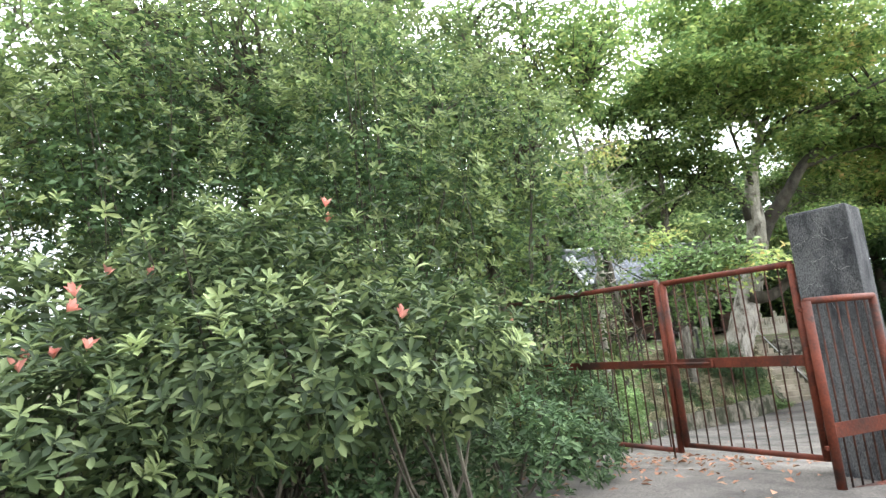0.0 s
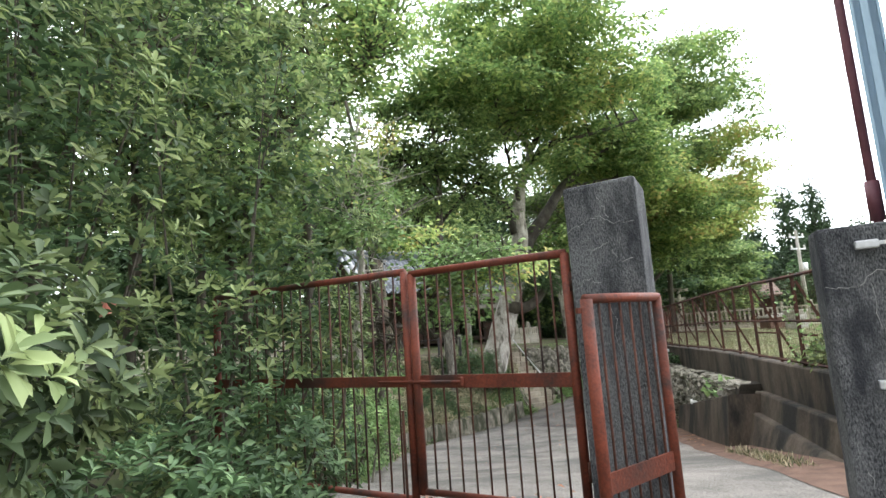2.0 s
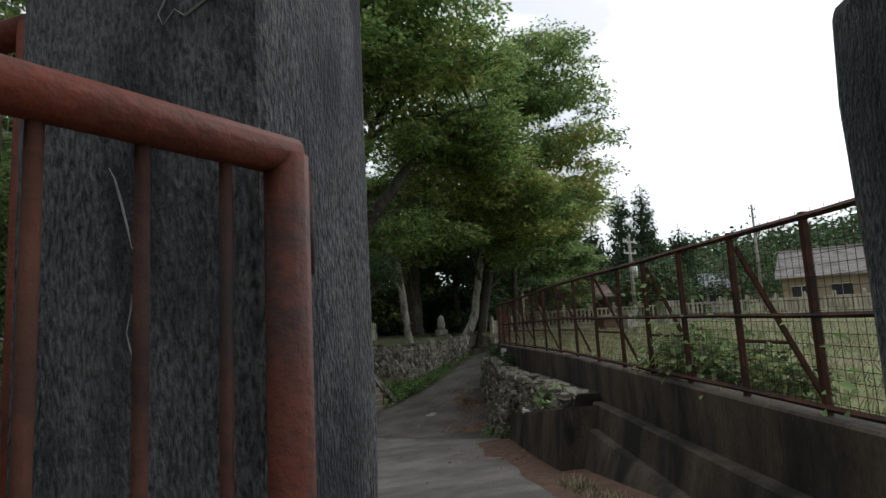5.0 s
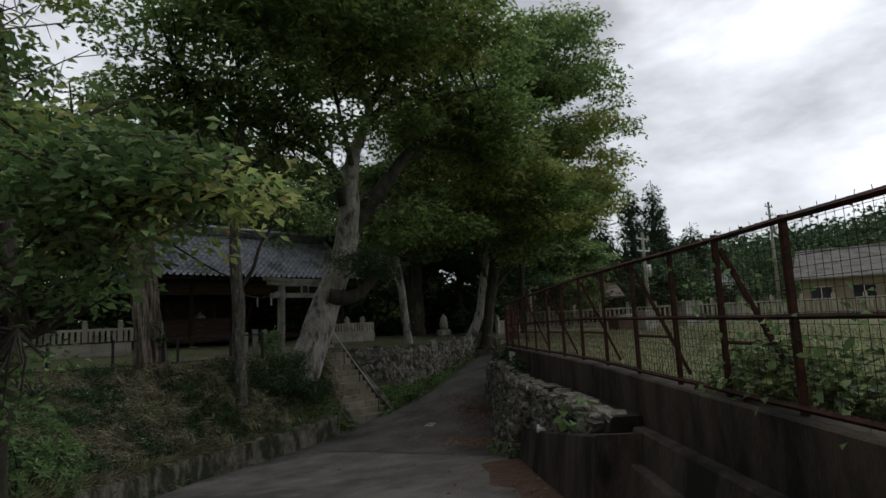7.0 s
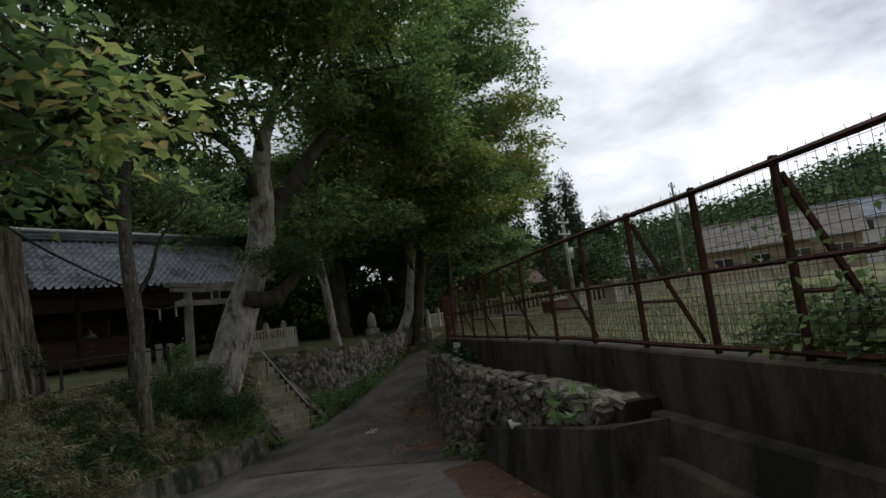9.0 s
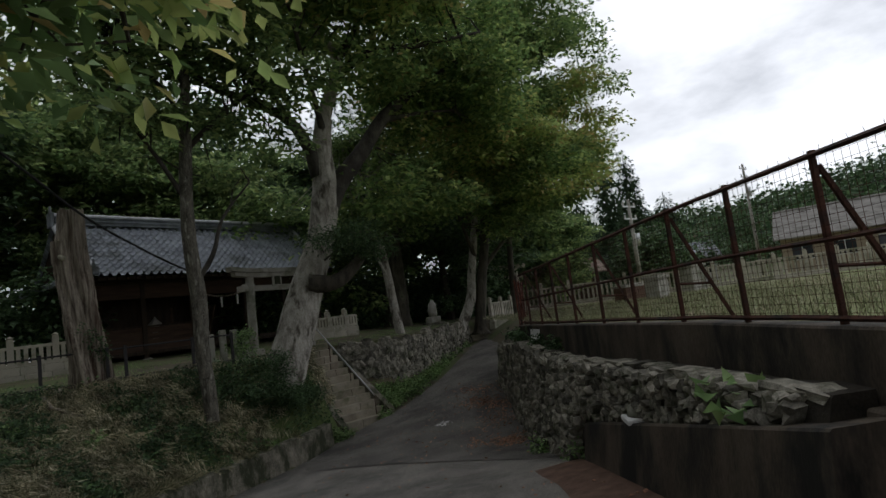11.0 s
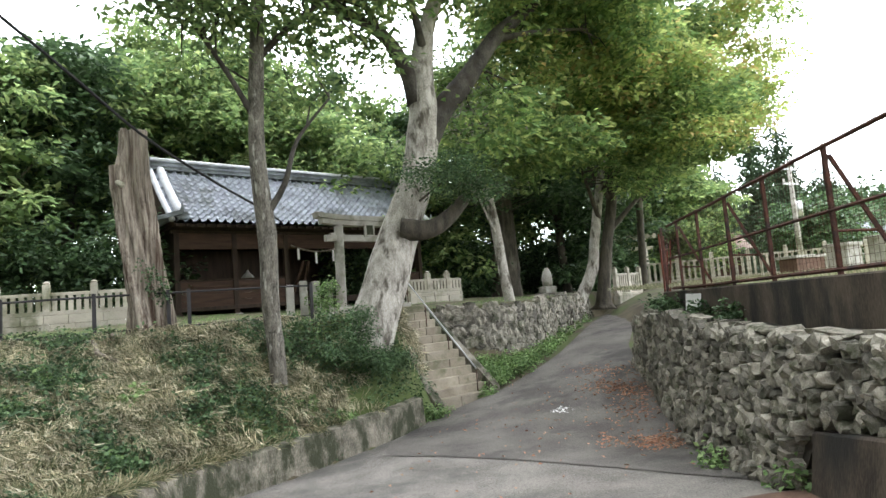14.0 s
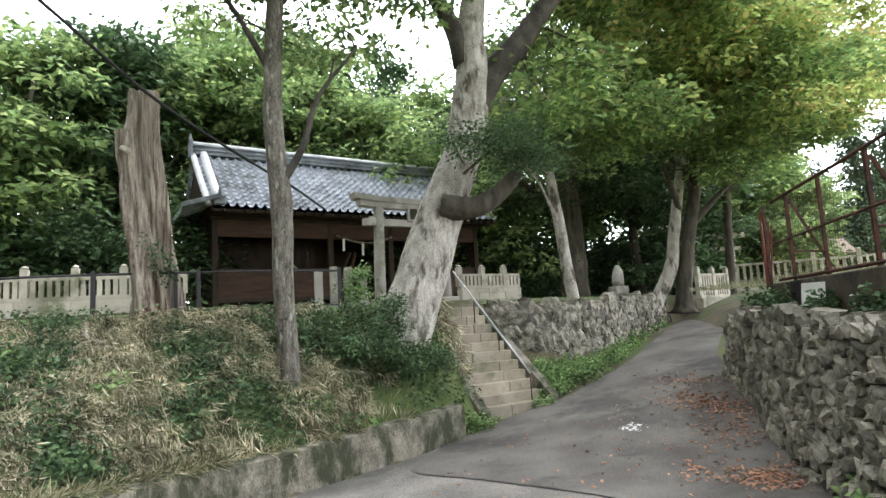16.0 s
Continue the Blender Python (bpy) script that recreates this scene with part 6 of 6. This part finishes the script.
for x, y, r, h, m_ in ((1.7, 8.3, .55, .75, LEAF_DARK), (2.35, 9.7, .55, .8, LEAF_WEED), (1.1, 8.9, .8, 1.0, LEAF_DARK), (3.05, 11.6, .6, .8, LEAF_WEED), (2.3, 12.2, .8, 1.1, LEAF_DARK), (0.6, 10.3, 1.0, 1.3, LEAF_DARK), (3.0, 12.9, .6, 1.6, LEAF_SHRUB), (3.9, 14.6, .7, .8, LEAF_WEED), (2.6, 14.6, 1.0, 1.1, LEAF_DARK)):
    shrub("thicket_shrub", "leafy sapling shrub in the thicket behind the gate", [(x, y, land_z(x, y) + h * 0.7, r, r, h * 0.8)], int(330 * r), 0.1, m_, 10, group="thicket shrubs", inner=0.5)

# ---- distance ----
for x, y, h, r in ((57.8, 41, 15.2, 2.6), (53.6, 41, 14.3, 2.3), (64.6, 41, 11, 1.8), (60.8, 42.5, 11, 2.6), (50, 42, 10.5, 2.6), (46.5, 41.5, 9, 2.4)):
    c = thing("conifer", "tall dark pointed conifer beyond the field", "tree", "conifers")
    part("trunk", Shape().tube([(x, y, 0), (x, y, h)], [0.3, 0.03], 8), BARK_DARK, c)
    n = 420
    k = np.sqrt(RNG.uniform(0.002, 1, n))
    a = RNG.uniform(0, 6.283, n)
    rad = r * k * (1 + 0.25 * np.sin(k * 40))
    cs = np.c_[x + rad * np.cos(a) * 0.8, y + rad * np.sin(a) * 0.8, h * (1 - k * 0.92)]
    o = new("crown", leaf_mesh("crown", *sprays(cs, 22, 0.42, 0.22, 0.42, 0.16, droop=0.5), LEAF_CONIFER))
    o.parent = c
    o["kind"] = "stuff"


def hill_z(x, y):
    a = math.atan2(y, x)
    r = math.hypot(x, y)
    return max(0, 27 * math.exp(-((r - 210) / 60) ** 2) * (0.62 + 0.3 * math.sin(a * 5 + 0.5) + 0.12 * math.sin(a * 13)))


xs2, ys2 = np.arange(90, 330, 8), np.arange(-90, 240, 8)
hill = sheet("backdrop_hill", xs2, ys2, lambda x, y: hill_z(x, y) - 0.6, EARTH, "low wooded hill in the distance", "hill")
pts = np.c_[RNG.uniform(100, 310, 9000), RNG.uniform(-90, 235, 9000)]
pts = np.array([(x, y, hill_z(x, y)) for x, y in pts if hill_z(x, y) > 2])
o = new("hill_woods", leaf_mesh("hill_woods", *sprays(pts + (0, 0, 1.5), 14, 2.2, 1.6, 1.5, 1.0), LEAF_DARK))
tagged(o, "distant dark woods covering the hill", "woods", kind="stuff")
for x, y, r in ((43, 31, 2.6), (40, 38, 3.6), (70, 37, 4), (34, 36, 3.0), (48, 33, 2.4), (90, 12, 4)):
    g = thing("garden_tree", "rounded green garden tree beyond the field", "tree", "garden trees")
    part("trunk", Shape().tube([(x, y, 0), (x, y, r)], [0.2, 0.1], 8), BARK_DARK, g)
    o = new("crown", leaf_mesh("crown", *sprays(in_blobs([(x, y, r * 1.1, r, r, r * 0.8), (x + r * 0.5, y, r * 1.6, r * 0.6, r * 0.6, r * 0.5)], 210, 0.6), 18, 0.4, 0.18, 0.36, 0.2), LEAF_DARK))
    o.parent = g
    o["kind"] = "stuff"

# ---- grass and weeds ----
def blades(pos, height, width, lean, mat, name, label, category="grass"):
    n = len(pos)
    d = np.c_[RNG.normal(0, lean, (n, 2)), np.ones(n)]
    o_ = new(name, leaf_mesh(name, pos, d, RNG.normal(0, 1, (n, 3)), height * RNG.uniform(0.4, 1.3, n), width * RNG.uniform(0.7, 1.4, n), mat, fold=0.1))
    return tagged(o_, label, category, kind="stuff")


cand = np.c_[RNG.uniform(-5, 12.6, 130000), RNG.uniform(13.5, 24.2, 130000)]
bank = []
for x, y in cand:
    d, left = along(FOOT, x, y)
    if not left or d < 0.2 or (y > 21.6 and abs(x - 13.0 + 0.35 * (y - 22.1)) < 1.0):
        continue
    de, over = along(BRINK, x, y)
    if over and de > 0.04:
        continue
    tuft = 1.2 * noise.noise((x * 0.9, y * 0.9, 0)) + 0.5 * noise.noise((x * 4, y * 4, 5))
    bank.append((x, y, land_z(x, y) - 0.02, tuft))
bank = np.array(bank)
clear = np.array([b[0] < 7 or along(FOOT, b[0], b[1])[0] > 0.42 for b in bank])
straw = bank[(bank[:, 3] > -0.3) & clear]
blades(straw[::2, :3], 0.22, 0.012, 0.95, STRAW, "dry_grass", "matted straw-coloured dry grass on the bank")
core = straw[(straw[:, 3] > -0.15)][::8, :3]
tuft_at = np.repeat(core, 24, 0)
n = len(tuft_at)
fan = np.repeat(RNG.normal(0, 0.45, (len(core), 2)), 24, 0)
tuft_at = tuft_at + RNG.normal(0, 1, (n, 3)) * (0.05, 0.05, 0.02)
down = np.c_[0.2 + fan[:, 0] * 0.5 + RNG.normal(0, 0.2, n), -0.45 + fan[:, 1] * 0.4 + RNG.normal(0, 0.2, n), RNG.uniform(-1.3, 0.1, n)]
BLEACHED = foliage("bleached straw", [(0, (0.07, 0.09, 0.03)), (0.3, (0.2, 0.19, 0.08)), (0.55, (0.5, 0.43, 0.24)), (0.8, (0.68, 0.6, 0.38)), (1, (0.12, 0.14, 0.05))], 0.2, 0.7)
o = new("straw_tufts", leaf_mesh("straw_tufts", tuft_at + (0, 0, 0.14), down, RNG.normal(0, 1, tuft_at.shape), RNG.uniform(0.1, 0.3, n), RNG.uniform(0.006, 0.013, n), BLEACHED, fold=0.1))
tagged(o, "bleached drooping tufts of old grass", "grass", kind="stuff")
green = bank[(bank[:, 3] < -0.08)]
o = new("ground_ivy", leaf_mesh("ground_ivy", *sprays(green[:, :3] + (0, 0, 0.09), 3, 0.09, 0.06, 0.075, 0.055), LEAF_DARK))
tagged(o, "dark ivy and creepers over the bank", "ivy", kind="stuff")
top_line = np.array(LOW_TOP)
along_top = RNG.uniform(0, len(top_line) - 1.001, 15000)
along_top = along_top[[noise.noise((u * 1.1, 3.0, 0)) + 0.5 * noise.noise((u * 4.0, 9.0, 0)) > -0.1 + 1.3 * max(0.0, u / len(top_line) - 0.5) for u in along_top]]
k0 = along_top.astype(int)
at_top = top_line[k0] + (top_line[k0 + 1] - top_line[k0]) * (along_top - k0)[:, None]
lip = at_top[:, :3] + np.c_[at_top[:, 3:] * RNG.uniform(0.06, 0.36, len(at_top))[:, None], RNG.uniform(0.01, 0.09, len(at_top))]
fall = np.c_[-at_top[:, 3:] * RNG.uniform(0.1, 0.9, len(lip))[:, None] + RNG.normal(0, 0.3, (len(lip), 2)), RNG.uniform(-0.6, 0.7, len(lip))]
o = new("overhanging_grass", leaf_mesh("overhanging_grass", lip, fall, RNG.normal(0, 1, lip.shape), RNG.uniform(0.08, 0.24, len(lip)), RNG.uniform(0.006, 0.012, len(lip)), STRAW, fold=0.1))
tagged(o, "dry grass hanging over the low bank wall", "grass", kind="stuff")
lush = bank[(bank[:, 3] < -0.35)][::9]
o = new("bank_weeds", leaf_mesh("bank_weeds", *sprays(lush[:, :3] + (0, 0, 0.1), 4, 0.08, 0.06, 0.08, 0.04), LEAF_WEED))
tagged(o, "green weeds among the dry grass", "weeds", kind="stuff")

# short turf on the terrace and in the field
tp = np.c_[RNG.uniform(-8, 22, 26000), RNG.uniform(21.5, 29, 26000)]
tp = np.array([(x, y, land_z(x, y) - 0.02) for x, y in tp if along(BRINK, x, y)[1] and noise.noise((x * 0.5, y * 0.5, 2)) > -0.05])
blades(tp, 0.06, 0.008, 0.5, LEAF_WEED, "terrace_turf", "thin patchy turf on the shrine terrace")
fp_ = []
while len(fp_) < 36000:
    v, s = RNG.uniform(-6, 22), abs(RNG.normal(0, 7)) + 0.25
    p = fence_xy(v, s)
    fp_.append((p[0], p[1], FIELD - 0.04))
blades(np.array(fp_), 0.16, 0.012, 0.45, foliage("field grass", [(0, (0.15, 0.19, 0.07)), (0.5, (0.28, 0.29, 0.13)), (1, (0.42, 0.37, 0.22))], 0.3, 0.7), "field_grass", "rough pale green grass in the field")

# broadleaf weeds beside steps, ramp and wall
def weeds(label, pts_, r, n, leaf, mat=None, group="weeds"):
    for x, y, z, s in pts_:
        w = thing("weed_clump", label, "weeds", group)
        o_ = new("leaves", leaf_mesh("leaves", *sprays(in_blobs([(x, y, z + r * s * 0.45, r * s, r * s, r * s * 0.6)], int(n * s), 0.2), 10, 0.08, 0.06, leaf, leaf * 0.6), mat or LEAF_WEED))
        o_.parent = w


def at_land(pts_):
    return [(x, y, road_z(x, y), s) for x, y, s in pts_]


def on_land(pts_):
    return [(x, y, land_z(x, y), s) for x, y, s in pts_]


weeds("fresh green weeds along the ramp's stone edging", on_land([(14.1, 22.5, 1.2), (14.25, 22.85, 1.25), (14.1, 23.2, 1.0), (14.7, 22.75, 1.25), (15.1, 23.0, 1.2), (14.6, 23.2, 1.0), (15.6, 23.25, 1.0), (16.1, 23.5, .85), (16.7, 23.9, .8), (17.3, 24.3, .75), (18.0, 24.85, .7),
                                                                            (18.7, 25.3, .65), (19.6, 25.95, .6), (20.6, 26.7, .55)]), 0.36, 60, 0.085)
weeds("green weeds at the end of the low bank wall", on_land([(11.85, 21.6, 0.9), (12.15, 21.8, 0.9), (12.1, 22.1, .7), (12.9, 21.95, .45), (13.5, 22.0, .45)]), 0.3, 50, 0.07)
weeds("small fern tuft at the foot of the stone wall", at_land([(11.85, 13.75, .8), (12.5, 15.1, .6)]), 0.26, 40, 0.08)
weeds("dark bush leaning on the great tree's foot", [(10.15, 21.2, -0.3, 1.0), (10.2, 21.15, 0.15, .7), (10.1, 21.0, -.6, .9), (9.6, 21.2, -.5, .8), (10.7, 21.3, -.75, .9), (11.1, 21.55, -.85, .8), (10.4, 21.1, -.9, .9)], 0.38, 90, 0.06, LEAF_DARK)
weeds("bright weed in the dry grass of the bank", on_land([(8.9, 20.6, .5), (6.2, 20.2, .5), (9.6, 20.7, .5), (5.0, 20.6, .5)]), 0.25, 30, 0.1)
weeds("light feathery shrub beside the stone posts", [(9.95, 22.9, 0.45, 1.0), (9.75, 22.7, 0.05, .8), (10.1, 22.9, .85, .6)], 0.34, 50, 0.07)
ivy_pts = [(*fence_xy(v, -0.2), stone_top(v) + 0.02, s) for v, s in ((10.8, .35), (12.3, .5), (12.9, .6), (9.5, .45), (13.4, .7))]
weeds("dark fern clump on the stone wall's ledge", ivy_pts, 0.32, 60, 0.09, LEAF_DARK)
butter = thing("broadleaf_plant", "large-leaved green plant growing on the wall ledge", "plant")
q = fence_xy(2.6, -0.5)
cs = np.array([(*q, -0.1)]) + RNG.normal(0, 1, (14, 3)) * (0.16, 0.16, 0.05)
o = new("leaves", leaf_mesh("leaves", *sprays(cs, 2, 0.06, 0.04, 0.13, 0.24, droop=0.05), LEAF_WEED))
o.parent = butter
vine = [(*fence_xy(v, s), FIELD, k) for v, s, k in ((-.3, .5, 1.3), (.25, .6, 1.2), (-.9, .7, 1.1), (.9, 1.0, 1.0), (-1.6, .6, .8), (1.6, 1.2, .7))]
weeds("leafy bush climbing behind the wire fence", vine, 0.4, 80, 0.085, LEAF_SHRUB)
gv = thing("fence_vine", "straggling vine leaves hanging on the wire fence", "vine")
cs = np.array([FP(v, 0.0, h) for v, h in zip(RNG.uniform(-3.4, 0.6, 26), RNG.uniform(0.1, 1.1, 26))])
o = new("leaves", leaf_mesh("leaves", *sprays(cs, 6, 0.1, 0.1, 0.08, 0.05), LEAF_WEED))
o.parent = gv
gw = np.array([(*fence_xy(v, -w), 0) for v, w in zip(RNG.uniform(-2.4, 0.5, 500), RNG.uniform(0.8, 1.1, 500))])
gw[:, 2] = [road_z(x, y) for x, y, z in gw]
blades(gw, 0.12, 0.01, 0.6, STRAW, "gutter_grass", "sparse dry grass in the gutter soil")

# fallen leaves
lp = []
for x, y, sx, sy, n in ((14.75, 18.9, .2, .5, 420), (13.15, 16.65, .24, .22, 260), (14.1, 17.9, .25, .4, 120), (12.9, 17.3, .3, .2, 50), (13.2, 18.8, 1.6, 1.4, 160), (10, 15, 3, 3, 90), (2.0, 5.4, .8, .6, 260), (9.9, 11.6, .4, 1.0, 60), (15.6, 20.2, .3, .7, 160)):
    for _ in range(n):
        a, b = RNG.normal(x, sx), RNG.normal(y, sy)
        lp.append((a, b, road_z(a, b) + 0.035))
lp = np.array(lp)
n = len(lp)
o = new("fallen_leaves", leaf_mesh("fallen_leaves", lp, np.c_[RNG.normal(0, 1, (n, 2)), RNG.normal(0, .15, n)], np.c_[RNG.normal(0, .3, (n, 2)), np.ones(n)], RNG.uniform(0.04, 0.1, n), RNG.uniform(0.025, 0.05, n), LITTER))
tagged(o, "brown and orange fallen leaves scattered on the asphalt", "leaves", kind="stuff")
sp = np.c_[RNG.normal(13.45, .1, 60), RNG.normal(19.25, .08, 60)]
sp = np.array([(x, y, road_z(x, y) + 0.022) for x, y in sp])
o = new("white_droppings", leaf_mesh("white_droppings", sp, np.c_[RNG.normal(0, 1, (60, 2)), np.zeros(60)], np.tile((0, 0, 1.0), (60, 1)), 0.07, 0.04, WHITE, fold=0.0))
tagged(o, "pale splash of droppings on the asphalt", "stain", kind="stuff")

# flat white stone on the footing
ws = thing("white_stone", "flat white stone slab lying on the wall footing", "stone")
q = fence_xy(4.85, -0.6)
part("slab", Shape().box((-0.2, -0.12, 0), (0.2, 0.12, 0.07), Matrix.Translation((*q, mid_top(4.85) + 0.0)) @ Matrix.Rotation(0.8, 4, "Z"), 0.025), WHITE, ws)
rd = thing("round_stone", "rounded hollow stone set on the footing", "stone")
part("ring", Shape().tube([(*(q + FN * 0.06), mid_top(4.85) + 0.07), (*(q + FN * 0.06), mid_top(4.85) + 0.2)], [0.13, 0.11], 12, wobble=0.1), GRANITE, rd, smooth=True)


# ---- stones of the walls ----
def pebble(seed):
    """A rounded lump of field stone."""
    bm = bmesh.new()
    bmesh.ops.create_cube(bm, size=1)
    bmesh.ops.subdivide_edges(bm, edges=bm.edges[:], cuts=1, use_grid_fill=True)
    for p in bm.verts:
        s_ = p.co.normalized() * 0.56
        p.co = p.co * 0.64 + s_ * 0.36
        p.co += noise.noise_vector(p.co * 1.7 + Vector((seed * 7.3, 0, 0))) * 0.24
    me = bpy.data.meshes.new("stone")
    bm.to_mesh(me)
    bm.free()
    me.materials.append(FIELDSTONE)
    return me


PEBBLES = [pebble(k) for k in range(24)]
REST = Shape()
S = random.Random(5)
dry = bpy.data.objects["wall_stone"]


def lay(parent, p, out, run, w, h, d, single=True, tip=1.5):
    me = S.choice(PEBBLES)
    up = Vector((0, 0, 1))
    m_ = Matrix((run, -out, up)).transposed().to_4x4()
    m_ = Matrix.Translation(p) @ m_ @ Matrix.Rotation(S.uniform(-tip, tip), 4, "Y") @ Matrix.Rotation(S.choice((0, math.pi)), 4, "Z") @ Matrix.Diagonal((w, d, h, 1))
    if single:
        o_ = new("stone", me)
        o_.parent, o_.matrix_basis = parent, m_
    else:
        REST.add([m_ @ q_.co for q_ in me.vertices], [tuple(f_.vertices) for f_ in me.polygons])


n_laid = 0
out3, run3 = Vector((*(-FN), 0)), Vector((*FD, 0))
for row in range(18):
    v = 1.8 + S.uniform(0, 0.2)
    while v < 14.1:
        far = v > 10.5
        w = S.uniform(0.08, 0.22) * (1.4 if far else 0.8 if v < 6 else 1.0)
        zt, zb = stone_top(v), (base_z(v) + 0.13 if v > 6.6 else mid_top(v))
        rh = 0.135 * (1.4 if far else 0.8 if v < 6 else 1.0)
        z = zb + rh * (row + 0.45) + S.uniform(-.05, .05)
        if z < zt - 0.05:
            k = min(max((z - zb) / max(zt - zb, 0.1), 0), 1)
            fb = 0.5 + 0.32 * min(max((v - 6) / 0.8, 0), 1) - 0.25 * max(0, v - 9) / 5
            q = fence_xy(v + w / 2, -(fb + (0.42 - fb) * k) - 0.0 + S.uniform(-.02, .02))
            lay(dry, (q[0], q[1], z), out3, run3, w * 0.98, S.uniform(0.12, 0.165) * (rh / 0.135), S.uniform(0.2, 0.34), 6.0 < v < 9.0 and n_laid < 290)
            n_laid += 6.0 < v < 9.0
        v += w * 0.96
# flat coping stones
v = 1.9
while v < 13.8:
    w = S.uniform(0.3, 0.6)
    q = fence_xy(v, -0.32 + S.uniform(-.04, .04))
    lay(dry, (q[0], q[1], stone_top(v) - 0.02), out3, run3, w, S.uniform(0.07, 0.11), S.uniform(0.22, 0.34), False, 0.08)
    v += w * 1.05

o_ = new("stone_rubble", REST.mesh("stone_rubble", FIELDSTONE_REST))
o_.parent = dry
o_["kind"] = "stuff"

# stone edging of the terrace beside the ramp
edge = solid("wall_terrace", Shape(), FIELDSTONE, "low edging of rough stones beside the ramp", "wall", kind="structure")
line = smooth_path([(13.3, 24.1), (14.6, 23.75), (16.4, 24.2), (18.6, 25.4), (21.8, 27.7)], 8)
body = Shape()
for i, p in enumerate(line):
    d = line[min(i + 1, len(line) - 1)] - line[max(i - 1, 0)]
    d /= np.linalg.norm(d)
    nn = np.array((-d[1], d[0]))
    zb = land_z(*(p - nn * 0.15)) - 0.15
    zt = T - 0.03 + 0.04 * noise.noise((p[0] * 2, p[1] * 2, 0))
    body.v += [(*(p - nn * 0.02), zb), (*(p + nn * 0.12), zt), (*(p + nn * 0.6), zt), (*(p + nn * 0.6), zb)]
    n_rows = max(1, int((zt - zb) / 0.22))
    for r in range(n_rows):
        for kk in range(2):
            if kk and i == len(line) - 1:
                continue
            q = p + d * (0.0 if kk == 0 else 0.24) - nn * (0.02 - 0.1 * r / n_rows)
            lay(edge, (q[0] + S.uniform(-.03, .03), q[1], zb + 0.2 + r * 0.22), Vector((*(-nn), 0)), Vector((*d, 0)), S.uniform(0.25, 0.42), S.uniform(0.18, 0.28), S.uniform(0.22, 0.32))
k4 = len(line)
body.f = [(i * 4 + j, i * 4 + (j + 1) % 4, (i + 1) * 4 + (j + 1) % 4, (i + 1) * 4 + j) for i in range(k4 - 1) for j in range(4)] + [(3, 2, 1, 0), tuple((k4 - 1) * 4 + j for j in range(4))]
edge.data = body.mesh("wall_terrace", EARTH)
